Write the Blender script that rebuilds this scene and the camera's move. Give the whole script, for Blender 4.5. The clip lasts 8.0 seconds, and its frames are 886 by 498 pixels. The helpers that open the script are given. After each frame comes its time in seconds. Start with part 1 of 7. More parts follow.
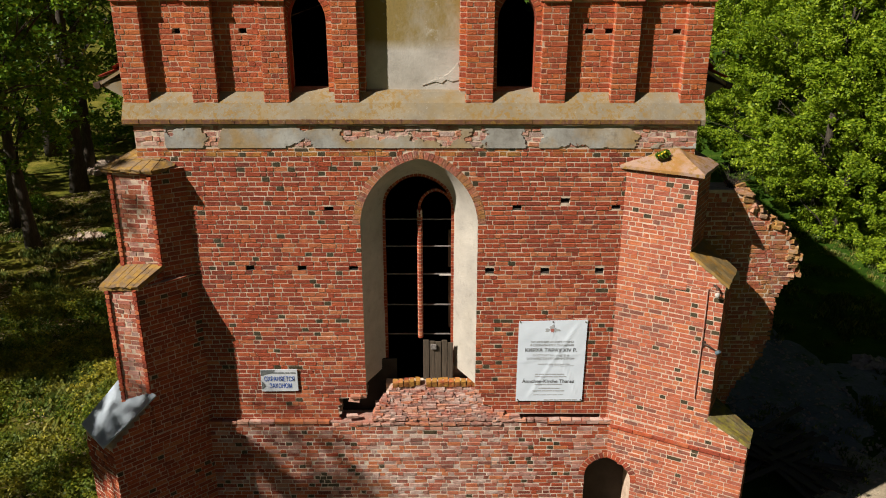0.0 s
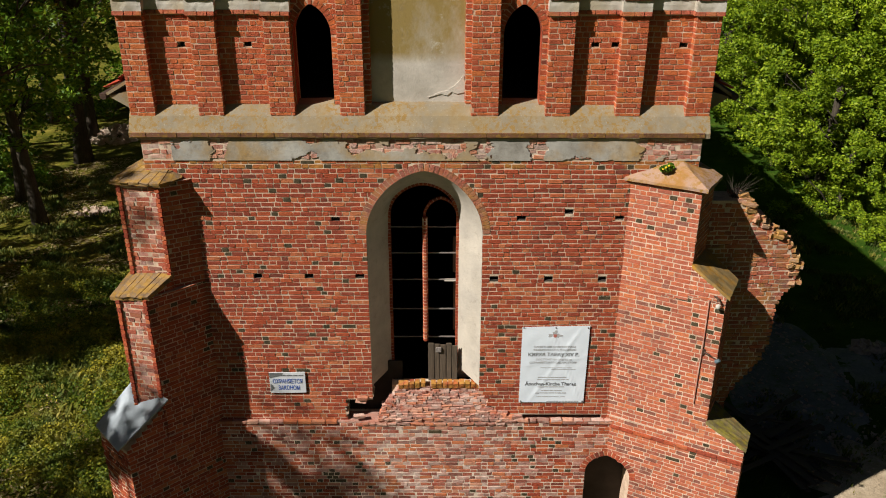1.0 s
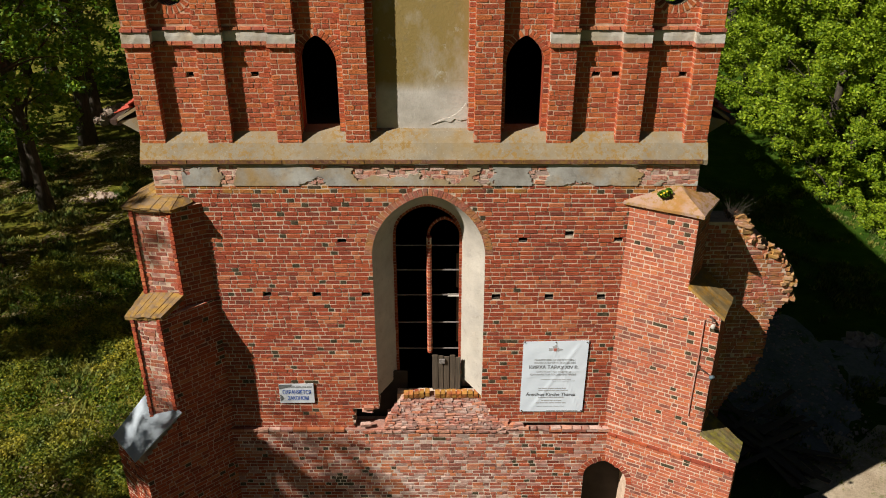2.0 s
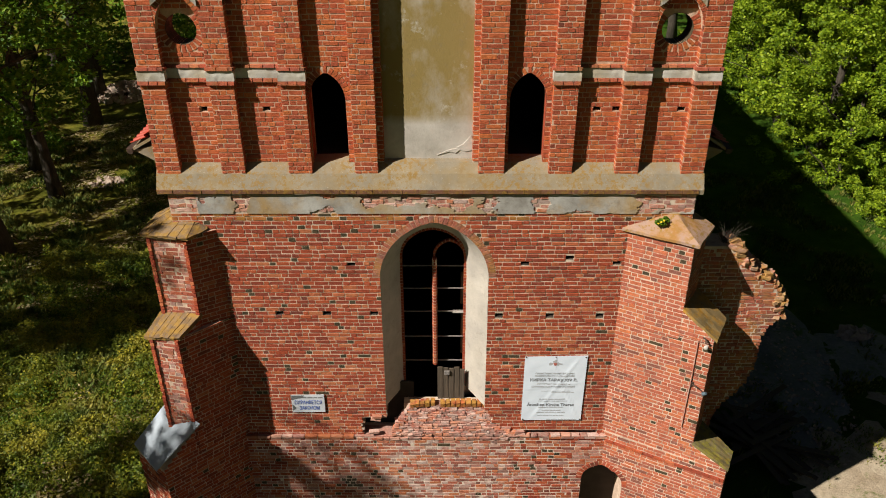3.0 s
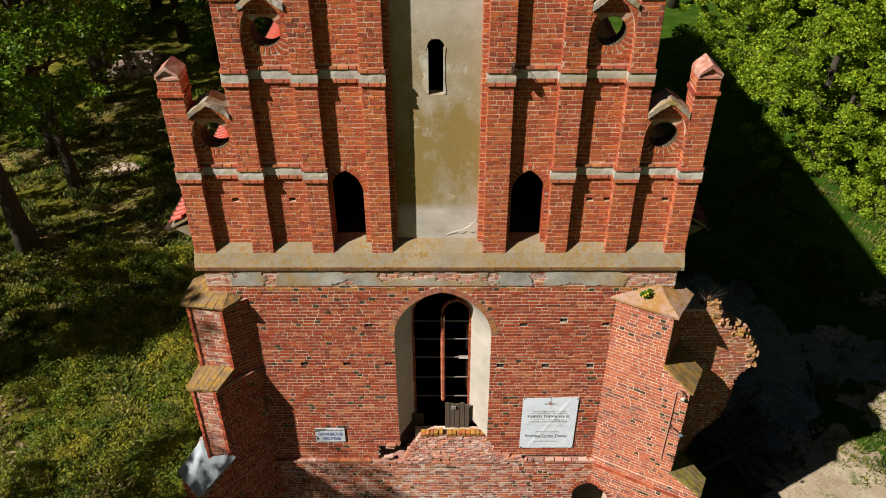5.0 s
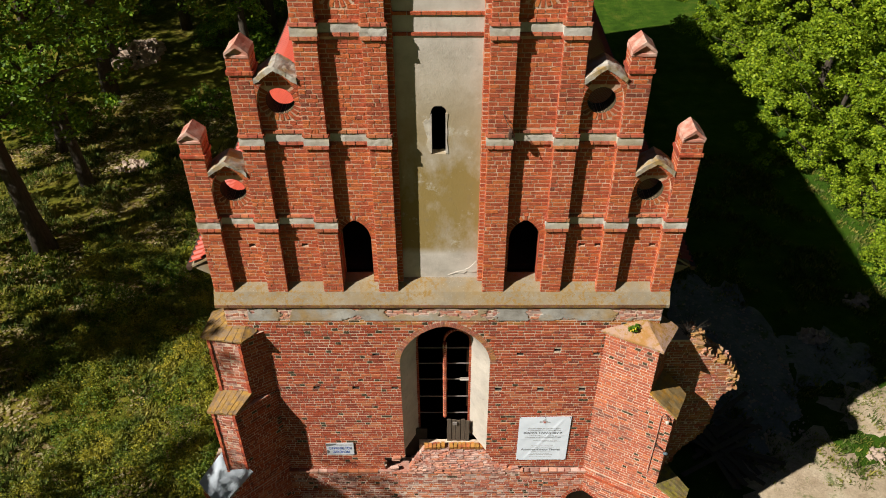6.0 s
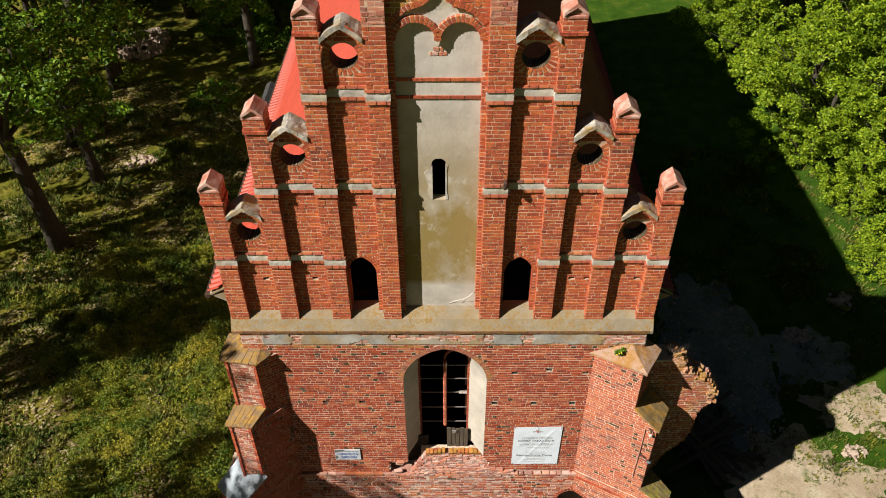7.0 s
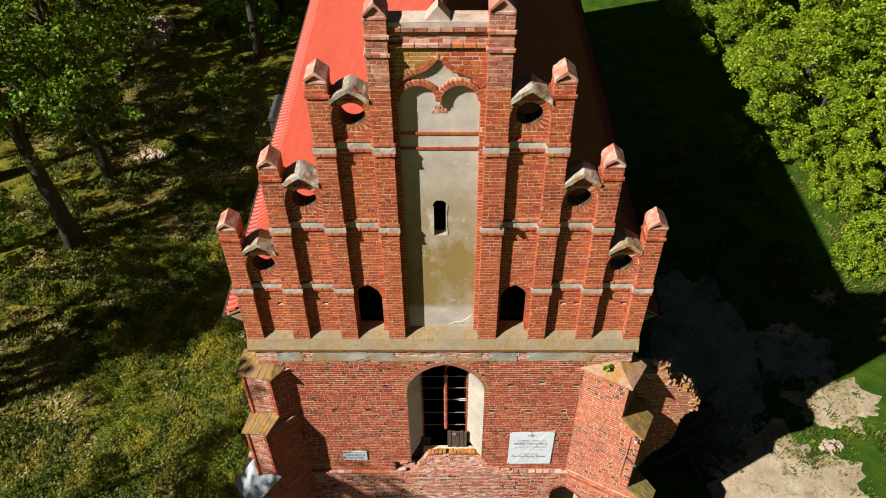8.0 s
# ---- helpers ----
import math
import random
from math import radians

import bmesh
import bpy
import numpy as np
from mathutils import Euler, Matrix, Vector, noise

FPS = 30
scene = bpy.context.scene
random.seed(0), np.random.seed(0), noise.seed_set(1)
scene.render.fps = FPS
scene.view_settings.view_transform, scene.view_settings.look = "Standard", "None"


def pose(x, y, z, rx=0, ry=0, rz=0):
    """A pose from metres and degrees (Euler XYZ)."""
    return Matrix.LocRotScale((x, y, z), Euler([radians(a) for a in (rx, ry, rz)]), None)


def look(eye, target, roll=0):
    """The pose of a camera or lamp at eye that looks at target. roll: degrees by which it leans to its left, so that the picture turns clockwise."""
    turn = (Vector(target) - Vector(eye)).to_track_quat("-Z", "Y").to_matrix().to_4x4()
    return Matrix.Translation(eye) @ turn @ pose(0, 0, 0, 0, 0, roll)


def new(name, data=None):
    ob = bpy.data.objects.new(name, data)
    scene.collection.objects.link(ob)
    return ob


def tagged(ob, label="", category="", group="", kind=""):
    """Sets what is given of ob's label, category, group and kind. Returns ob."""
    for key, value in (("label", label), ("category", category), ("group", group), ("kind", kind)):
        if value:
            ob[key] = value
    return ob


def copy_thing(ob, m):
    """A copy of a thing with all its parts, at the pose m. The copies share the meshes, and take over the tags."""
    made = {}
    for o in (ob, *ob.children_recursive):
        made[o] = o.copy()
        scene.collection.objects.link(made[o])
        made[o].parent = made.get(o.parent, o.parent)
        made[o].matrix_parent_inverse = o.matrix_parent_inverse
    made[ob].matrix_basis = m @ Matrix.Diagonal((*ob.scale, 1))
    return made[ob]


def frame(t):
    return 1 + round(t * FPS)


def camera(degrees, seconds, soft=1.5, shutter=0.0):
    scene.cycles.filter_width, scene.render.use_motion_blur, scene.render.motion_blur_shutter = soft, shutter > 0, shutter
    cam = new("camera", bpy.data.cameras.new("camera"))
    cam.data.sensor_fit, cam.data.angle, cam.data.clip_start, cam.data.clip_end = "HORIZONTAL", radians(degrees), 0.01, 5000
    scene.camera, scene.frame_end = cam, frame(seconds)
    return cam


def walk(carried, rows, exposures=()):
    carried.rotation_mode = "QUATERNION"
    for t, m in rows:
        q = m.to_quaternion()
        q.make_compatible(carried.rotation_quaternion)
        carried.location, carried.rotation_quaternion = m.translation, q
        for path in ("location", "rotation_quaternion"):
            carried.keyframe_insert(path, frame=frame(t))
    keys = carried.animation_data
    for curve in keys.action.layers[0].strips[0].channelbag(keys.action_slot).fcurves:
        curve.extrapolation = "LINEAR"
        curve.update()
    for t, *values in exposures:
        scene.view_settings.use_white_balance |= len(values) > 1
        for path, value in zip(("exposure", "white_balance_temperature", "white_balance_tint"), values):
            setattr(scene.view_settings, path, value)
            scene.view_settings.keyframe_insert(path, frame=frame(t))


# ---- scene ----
cam = camera(59.0, 8.0, soft=1.0)
PATH = [
    (0, (-0.028, -0.131, 12.296), (-0.018, 1.746, 11.607), 0.1),
    (0.5, (-0.067, 0.006, 12.819), (-0.058, 1.862, 12.073), 0.1),
    (1, (-0.065, 0.102, 13.365), (-0.063, 1.934, 12.563), 0.1),
    (1.5, (-0.075, 0.153, 13.937), (-0.076, 1.965, 13.091), -0.0),
    (3, (-0.162, 0.282, 16.029), (-0.17, 2.02, 15.039), -0.1),
    (3.5, (-0.226, 0.322, 16.792), (-0.231, 2.034, 15.758), -0.2),
    (4, (-0.249, 0.383, 17.631), (-0.257, 2.068, 16.554), -0.2),
    (4.5, (-0.279, 0.4, 18.559), (-0.288, 2.059, 17.442), -0.2),
    (6, (-0.341, 0.513, 21.724), (-0.352, 2.082, 20.484), -0.3),
    (6.5, (-0.329, 0.533, 22.774), (-0.341, 2.072, 21.497), -0.3),
    (7, (-0.307, 0.535, 23.849), (-0.321, 2.042, 22.534), -0.4),
    (7.5, (-0.293, 0.574, 24.933), (-0.308, 2.048, 23.581), -0.4),
    (8, (-0.285, 0.613, 25.996), (-0.302, 2.054, 24.608), -0.5),
]
walk(cam, [(t, look(eye, target, roll)) for t, eye, target, roll in PATH], exposures=[(0.0, 0.50), (3.5, 0.53), (6.0, 0.64), (8.0, 0.78)])

# ---- light ----
SUN_TO = Vector((-0.975, -0.546, 1.0)).normalized()
world = bpy.data.worlds.new("sky")
scene.world = world
world.use_nodes = True
wn = world.node_tree.nodes
wl = world.node_tree.links
sky = wn.new("ShaderNodeTexSky")
sky.sky_type = "NISHITA"
sky.sun_disc = False
sky.sun_elevation = math.asin(SUN_TO.z)
sky.sun_rotation = math.atan2(SUN_TO.x, SUN_TO.y)
sky.air_density, sky.dust_density = 1.0, 0.6
wn["Background"].inputs["Strength"].default_value = 0.0075
wl.new(sky.outputs["Color"], wn["Background"].inputs["Color"])
sun_data = bpy.data.lights.new("sun", "SUN")
sun_data.energy = 5.0
sun_data.angle = radians(0.53)
sun_data.color = (1.0, 0.95, 0.86)
sun = new("sun", sun_data)
sun.matrix_world = look(SUN_TO * 60, (0, 0, 0))


# ---- materials ----
class Nodes:
    """A short way to write a node tree."""

    def __init__(self, name):
        self.mat = bpy.data.materials.new(name)
        self.mat.use_nodes = True
        self.tree = self.mat.node_tree
        self.bsdf = self.tree.nodes["Principled BSDF"]
        self.geo = None

    def add(self, kind, **values):
        n = self.tree.nodes.new(kind)
        for k, v in values.items():
            n.inputs[k].default_value = v
        return n

    def link(self, a, b):
        self.tree.links.new(a, b)

    def position(self):
        if self.geo is None:
            self.geo = self.add("ShaderNodeNewGeometry")
        return self.geo.outputs["Position"]

    def noise(self, scale, detail=4.0, rough=0.6, stretch=None):
        n = self.add("ShaderNodeTexNoise", Scale=scale, Detail=detail, Roughness=rough)
        src = self.position()
        if stretch:
            m = self.add("ShaderNodeMapping")
            m.inputs["Scale"].default_value = stretch
            self.link(src, m.inputs["Vector"])
            src = m.outputs["Vector"]
        self.link(src, n.inputs["Vector"])
        return n.outputs["Fac"]

    def ramp(self, fac, stops):
        r = self.add("ShaderNodeValToRGB")
        e = r.color_ramp.elements
        while len(e) < len(stops):
            e.new(0.5)
        for el, (p, c) in zip(e, stops):
            el.position = p
            el.color = (*c, 1) if len(c) == 3 else c
        self.link(fac, r.inputs["Fac"])
        return r.outputs["Color"]

    def grey(self, fac, lo, hi):
        m = self.add("ShaderNodeMapRange")
        m.inputs["From Min"].default_value, m.inputs["From Max"].default_value = lo, hi
        self.link(fac, m.inputs["Value"])
        return m.outputs["Result"]

    def mix(self, fac, a, b, mode="MIX"):
        m = self.tree.nodes.new("ShaderNodeMix")
        m.data_type, m.blend_type = "RGBA", mode
        for sock, v in ((m.inputs[0], fac), (m.inputs[6], a), (m.inputs[7], b)):
            if isinstance(v, (int, float)):
                sock.default_value = v
            elif isinstance(v, tuple):
                sock.default_value = (*v, 1)
            else:
                self.link(v, sock)
        return m.outputs[2]

    def mul(self, a, b):
        m = self.add("ShaderNodeMath")
        m.operation = "MULTIPLY"
        for s, v in zip(m.inputs, (a, b)):
            if isinstance(v, (int, float)):
                s.default_value = v
            else:
                self.link(v, s)
        return m.outputs[0]

    def color(self, c):
        if isinstance(c, tuple):
            self.bsdf.inputs["Base Color"].default_value = (*c, 1)
        else:
            self.link(c, self.bsdf.inputs["Base Color"])
        return self

    def bump(self, fac, strength=0.4, distance=0.02):
        b = self.add("ShaderNodeBump", Strength=strength, Distance=distance)
        self.link(fac, b.inputs["Height"])
        self.link(b.outputs["Normal"], self.bsdf.inputs["Normal"])
        return self

    def surface(self, rough=0.9, metal=0.0, spec=0.3):
        self.bsdf.inputs["Roughness"].default_value = rough
        self.bsdf.inputs["Metallic"].default_value = metal
        self.bsdf.inputs["Specular IOR Level"].default_value = spec
        return self.mat


BRICK_STOPS = [(0.0, (0.20, 0.054, 0.035)), (0.07, (0.27, 0.060, 0.034)), (0.27, (0.34, 0.070, 0.036)),
               (0.55, (0.39, 0.077, 0.035)), (0.85, (0.47, 0.108, 0.043)), (1.0, (0.53, 0.18, 0.08))]
GABLE_STOPS = [(0.0, (0.21, 0.062, 0.038)), (0.08, (0.36, 0.084, 0.042)), (0.35, (0.43, 0.099, 0.044)),
               (0.75, (0.49, 0.120, 0.046)), (1.0, (0.57, 0.165, 0.052))]


def brick_material(name, per_island, lichen=0.0, pale=0.0, shift=0.0, wash=0.0, cover=0.45, mottle=0.0, stops=BRICK_STOPS):
    n = Nodes(name)
    if per_island:
        n.position()
        rnd = n.geo.outputs["Random Per Island"]
    else:
        rnd = n.add("ShaderNodeObjectInfo").outputs["Random"]
    zone = n.noise(0.42, 5)
    add = n.add("ShaderNodeMath")
    add.operation = "ADD"
    n.link(rnd, add.inputs[0])
    n.link(n.mul(n.grey(zone, 0.35, 0.7), 0.26), add.inputs[1])
    sub = n.add("ShaderNodeMath")
    sub.operation = "SUBTRACT"
    n.link(add.outputs[0], sub.inputs[0])
    sub.inputs[1].default_value = 0.12 - shift
    sub.use_clamp = True
    base = n.ramp(sub.outputs[0], stops)
    grain = n.noise(38, 5, 0.7)
    base = n.mix(0.55, base, n.ramp(grain, [(0.3, (0.52, 0.49, 0.47)), (0.7, (1.18, 1.15, 1.13))]), "MULTIPLY")
    base = n.mix(0.6, base, n.ramp(n.noise(13, 4, 0.6), [(0.32, (0.62, 0.56, 0.54)), (0.68, (1.25, 1.2, 1.2))]), "MULTIPLY")
    if wash:
        base = n.mix(n.mul(n.grey(n.noise(9, 5, 0.7), 0.3, 0.6), wash), base, (0.60, 0.44, 0.37))
    if mottle:
        for times, lo, colour in ((7.31, 0.60, (0.68, 0.56, 0.49)), (13.7, 0.78, (0.26, 0.18, 0.15)), (5.13, 0.7, (0.60, 0.20, 0.07))):
            fr = n.add("ShaderNodeMath")
            fr.operation = "FRACT"
            n.link(n.mul(rnd, times), fr.inputs[0])
            base = n.mix(n.mul(n.mul(n.grey(fr.outputs[0], lo, lo + 0.1), n.grey(n.noise(6, 5, 0.7), 0.25, 0.6)), mottle), base, colour)
    soot = n.noise(1.6, 6, 0.65)
    base = n.mix(n.mul(n.grey(soot, 0.6, 0.82), 0.45), base, (0.07, 0.045, 0.035))
    scum = n.noise(7.5, 6, 0.75)
    base = n.mix(n.mul(n.grey(scum, 0.56, 0.8), 0.16 + pale), base, (0.52, 0.38, 0.29))
    if lichen:
        yel = n.noise(2.3, 6, 0.7)
        base = n.mix(n.mul(n.grey(yel, cover, cover + 0.17), lichen), base, (0.42, 0.24, 0.045))
    n.color(base)
    n.bump(n.noise(26, 8, 0.72), 0.75, 0.022)
    return n.surface(0.88, 0, 0.25)


def mortar_material(name, low, mid, high):
    n = Nodes(name)
    base = n.ramp(n.noise(3.0, 6, 0.7), [(0.3, low), (0.55, mid), (0.75, high)])
    base = n.mix(n.mul(n.grey(n.noise(0.7, 4), 0.52, 0.75), 0.5), base, (0.30, 0.20, 0.15))
    base = n.mix(n.mul(n.grey(n.noise(5.0, 6, 0.7), 0.52, 0.66), 0.4), base, (0.19, 0.12, 0.085))
    n.color(base)
    n.bump(n.noise(70, 5, 0.7), 0.5, 0.01)
    return n.surface(0.95, 0, 0.15)


def plaster_material(name, base_a, base_b, lichen=0.6, dirt=0.5, lichen_colour=(0.36, 0.25, 0.06), tall=None, lscale=1.1, speck=0.0):
    n = Nodes(name)
    base = n.ramp(n.noise(1.7, 7, 0.68), [(0.3, base_a), (0.68, base_b)])
    yel = n.noise(lscale, 6, 0.62, tall)
    base = n.mix(n.mul(n.grey(yel, 0.45, 0.62), lichen), base, lichen_colour)
    base = n.mix(n.mul(n.grey(n.noise(5.5, 8, 0.75), 0.55, 0.75), dirt), base, (0.16, 0.13, 0.10))
    base = n.mix(n.mul(n.grey(n.noise(26, 4, 0.7), 0.6, 0.75), 0.35), base, (0.62, 0.58, 0.5))
    if speck:
        spots = n.mul(n.grey(n.noise(11, 6, 0.75), 0.50, 0.57), n.grey(n.noise(0.9, 4), 0.38, 0.56))
        base = n.mix(n.mul(spots, speck), base, (0.27, 0.15, 0.03))
    n.color(base)
    n.bump(n.noise(14, 8, 0.7), 0.35, 0.02)
    return n.surface(0.93, 0, 0.2)


def plain_material(name, a, b, scale=6.0, rough=0.8, metal=0.0, spec=0.3, stretch=None, bump=0.25, dist=0.01):
    n = Nodes(name)
    f = n.noise(scale, 6, 0.65, stretch)
    n.color(n.ramp(f, [(0.3, a), (0.7, b)]))
    if bump:
        n.bump(n.noise(scale * 4, 5, 0.65, stretch), bump, dist)
    return n.surface(rough, metal, spec)


def panel_material(name, base_a, base_b, lichen=0.6, lichen_colour=(0.36, 0.25, 0.06), tall=None):
    """Pale plaster with a broad band of algae that has run down the middle of its height."""
    n = Nodes(name)
    base = n.ramp(n.noise(1.7, 7, 0.68), [(0.3, base_a), (0.68, base_b)])
    sep = n.add("ShaderNodeSeparateXYZ")
    n.link(n.position(), sep.inputs[0])
    up = n.grey(sep.outputs["Z"], 10.8, 11.0)
    down = n.grey(sep.outputs["Z"], 15.9, 13.0)
    streak = n.grey(n.noise(1.6, 6, 0.65, tall), 0.16, 0.50)
    mask = n.mul(n.mul(up, down), streak)
    base = n.mix(n.mul(mask, lichen), base, lichen_colour)
    base = n.mix(n.mul(n.grey(n.noise(2.4, 6, 0.7), 0.60, 0.68), 0.55), base, (0.58, 0.55, 0.48))
    base = n.mix(n.mul(n.grey(n.noise(5.5, 8, 0.75), 0.55, 0.75), 0.35), base, (0.20, 0.17, 0.13))
    n.color(base)
    n.bump(n.noise(14, 8, 0.7), 0.35, 0.02)
    return n.surface(0.93, 0, 0.2)


M_BRICK = brick_material("red_brick", True, shift=0.05)
M_BRICK1 = brick_material("red_brick_single", False, shift=0.05)
M_BRICK_L = brick_material("lichen_brick", True, lichen=0.85, cover=0.3)
M_BRICK_P = brick_material("weathered_brick", True, pale=0.35)
M_RUBBLE = brick_material("pale_rubble_brick", True, pale=0.4, shift=-0.06, wash=0.55, mottle=0.55)
M_TORN = brick_material("lichened_rubble_brick", True, pale=0.4, shift=-0.1, wash=0.5, mottle=0.4, lichen=0.75, cover=0.42)
M_BRICK_W = brick_material("lime_washed_brick", True, pale=0.32, wash=0.18, mottle=0.7)
M_BRICK_Y = brick_material("lichen_course_brick", True, lichen=0.6, cover=0.42)
M_BRICK_R = brick_material("oculus_brick", True, lichen=0.45, pale=0.2, cover=0.5, stops=GABLE_STOPS)
M_BRICK_A = brick_material("arch_brick", True, lichen=0.55, pale=0.25, wash=0.25, cover=0.47)
M_BRICK_G = brick_material("gable_brick", True, shift=0.05, stops=GABLE_STOPS)
M_BRICK_N = brick_material("worn_brick", True, pale=0.3, wash=0.12, shift=-0.12, mottle=0.35)
M_BRICK_F = brick_material("faded_brick", True, pale=0.35, wash=0.2, mottle=0.2)
M_BRICK_M = brick_material("moulding_brick", True, pale=0.2, wash=0.08, lichen=0.25)
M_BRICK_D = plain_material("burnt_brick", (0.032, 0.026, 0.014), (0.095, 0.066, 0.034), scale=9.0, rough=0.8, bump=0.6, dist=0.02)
M_BRICK_O = brick_material("buttress_brick", True, shift=-0.06, pale=0.28, wash=0.12, stops=GABLE_STOPS)
M_BRICK_T = brick_material("torn_brick", True, pale=0.35, wash=0.15, lichen=0.5, cover=0.46)
M_MORTAR = mortar_material("lime_mortar", (0.40, 0.285, 0.20), (0.62, 0.485, 0.37), (0.78, 0.68, 0.56))
M_MORTAR_W = mortar_material("white_lime_mortar", (0.46, 0.35, 0.26), (0.72, 0.60, 0.49), (0.82, 0.73, 0.63))
M_MORTAR_B = mortar_material("tan_mortar", (0.38, 0.25, 0.18), (0.60, 0.45, 0.34), (0.74, 0.60, 0.48))
M_MORTAR_G = mortar_material("reddish_mortar", (0.38, 0.21, 0.13), (0.58, 0.38, 0.26), (0.78, 0.66, 0.54))
M_PLASTER = panel_material("stained_plaster", (0.40, 0.36, 0.31), (0.58, 0.53, 0.47), lichen=0.92, lichen_colour=(0.27, 0.185, 0.045), tall=(0.9, 1, 0.55))
M_LEDGE = plaster_material("ledge_render", (0.20, 0.165, 0.115), (0.30, 0.255, 0.185), lichen=0.35, lichen_colour=(0.30, 0.185, 0.045), lscale=2.0, speck=0.75)
M_LIP = plaster_material("mossy_lip", (0.085, 0.035, 0.022), (0.24, 0.11, 0.07), lichen=0.6, dirt=0.9, lichen_colour=(0.20, 0.11, 0.015), lscale=7.0, speck=0.8)
M_FRIEZE = plaster_material("frieze_plaster", (0.22, 0.20, 0.175), (0.47, 0.45, 0.41), lichen=0.75, dirt=0.7, lichen_colour=(0.40, 0.225, 0.04), lscale=0.8)
M_BAND = plaster_material("band_plaster", (0.32, 0.29, 0.25), (0.66, 0.62, 0.56), lichen=0.35, dirt=0.85)
M_REVEAL = plaster_material("reveal_plaster", (0.36, 0.325, 0.285), (0.50, 0.45, 0.385), lichen=0.05, dirt=0.5)
M_COPING = plaster_material("coping_concrete", (0.10, 0.09, 0.075), (0.50, 0.46, 0.40), lichen=0.9, dirt=0.9, lichen_colour=(0.30, 0.19, 0.06), lscale=3.0)
M_CAPTILE = plaster_material("lichened_tile", (0.11, 0.065, 0.035), (0.30, 0.21, 0.13), lichen=0.8, dirt=0.8, lichen_colour=(0.36, 0.20, 0.035), lscale=6.5, speck=0.9)
M_SETOFF = plaster_material("yellow_lichen_tile", (0.12, 0.085, 0.035), (0.32, 0.22, 0.10), lichen=0.9, dirt=0.6, lichen_colour=(0.46, 0.23, 0.03), lscale=3.0, speck=0.8)
M_MOSSTILE = plaster_material("mossy_tile", (0.09, 0.075, 0.03), (0.22, 0.17, 0.08), lichen=0.9, dirt=0.8, lichen_colour=(0.26, 0.22, 0.03), lscale=5.0, speck=0.7)
M_PALECAP = plaster_material("pale_cap_mortar", (0.25, 0.14, 0.10), (0.48, 0.35, 0.29), lichen=0.9, dirt=0.9, lichen_colour=(0.31, 0.145, 0.03), lscale=1.7, speck=1.0)
M_REDCAP = plaster_material("red_clay_cap", (0.31, 0.105, 0.07), (0.46, 0.20, 0.145), lichen=0.5, dirt=0.35, lichen_colour=(0.6, 0.5, 0.42), lscale=4.0)
M_TOPCAP = plaster_material("pale_coping", (0.34, 0.24, 0.19), (0.58, 0.50, 0.44), lichen=0.25, dirt=0.5, lichen_colour=(0.40, 0.20, 0.13), lscale=4.0)
M_ROOF = plain_material("red_metal_tile", (0.30, 0.042, 0.024), (0.41, 0.062, 0.034), scale=1.3, rough=0.5, spec=0.25, bump=0.0)
# near-black colour that puts the shade of recesses and interior into the surface
M_DARKIN = plain_material("shade_dark_interior", (0.035, 0.028, 0.022), (0.07, 0.055, 0.045), scale=2.0, rough=0.95)
M_WOOD = plain_material("weathered_board", (0.06, 0.045, 0.032), (0.14, 0.105, 0.075), scale=7, rough=0.9, stretch=(6, 6, 0.4), bump=0.4)
M_IRON = plain_material("rusty_iron", (0.05, 0.032, 0.025), (0.12, 0.07, 0.05), scale=20, rough=0.7, metal=0.4)
M_BAR = plain_material("grey_iron", (0.12, 0.10, 0.09), (0.30, 0.27, 0.25), scale=20, rough=0.7, metal=0.0)
M_ZINC = plain_material("sheet_zinc", (0.30, 0.34, 0.385), (0.42, 0.465, 0.51), scale=3, rough=0.8, metal=0.0, spec=0.25, bump=0.1)
M_BARK = plain_material("tree_bark", (0.030, 0.024, 0.018), (0.085, 0.068, 0.05), scale=5, rough=0.95, stretch=(3, 3, 0.6), bump=0.6, dist=0.04)
M_VINYL = plain_material("banner_vinyl", (0.70, 0.76, 0.84), (0.78, 0.84, 0.92), scale=2.5, rough=0.45, bump=0.15, dist=0.02)
M_INK = plain_material("grey_print", (0.10, 0.10, 0.11), (0.16, 0.16, 0.17), scale=30, rough=0.6, bump=0)
M_INK2 = plain_material("pale_print", (0.36, 0.36, 0.37), (0.46, 0.46, 0.47), scale=30, rough=0.6, bump=0)
M_CREST = plain_material("crest_print", (0.42, 0.10, 0.10), (0.5, 0.2, 0.14), scale=40, rough=0.6, bump=0)
M_ENAMEL = plain_material("white_enamel", (0.50, 0.52, 0.56), (0.66, 0.67, 0.70), scale=9, rough=0.4, bump=0.1)
M_BLUE = plain_material("blue_enamel", (0.03, 0.08, 0.36), (0.05, 0.13, 0.50), scale=20, rough=0.4, bump=0)
M_LAMP = plain_material("blue_grey_metal", (0.06, 0.09, 0.11), (0.12, 0.17, 0.20), scale=20, rough=0.5, bump=0)
M_CHIP = plain_material("chipped_enamel", (0.09, 0.10, 0.11), (0.18, 0.18, 0.17), scale=20, rough=0.7, bump=0.2)


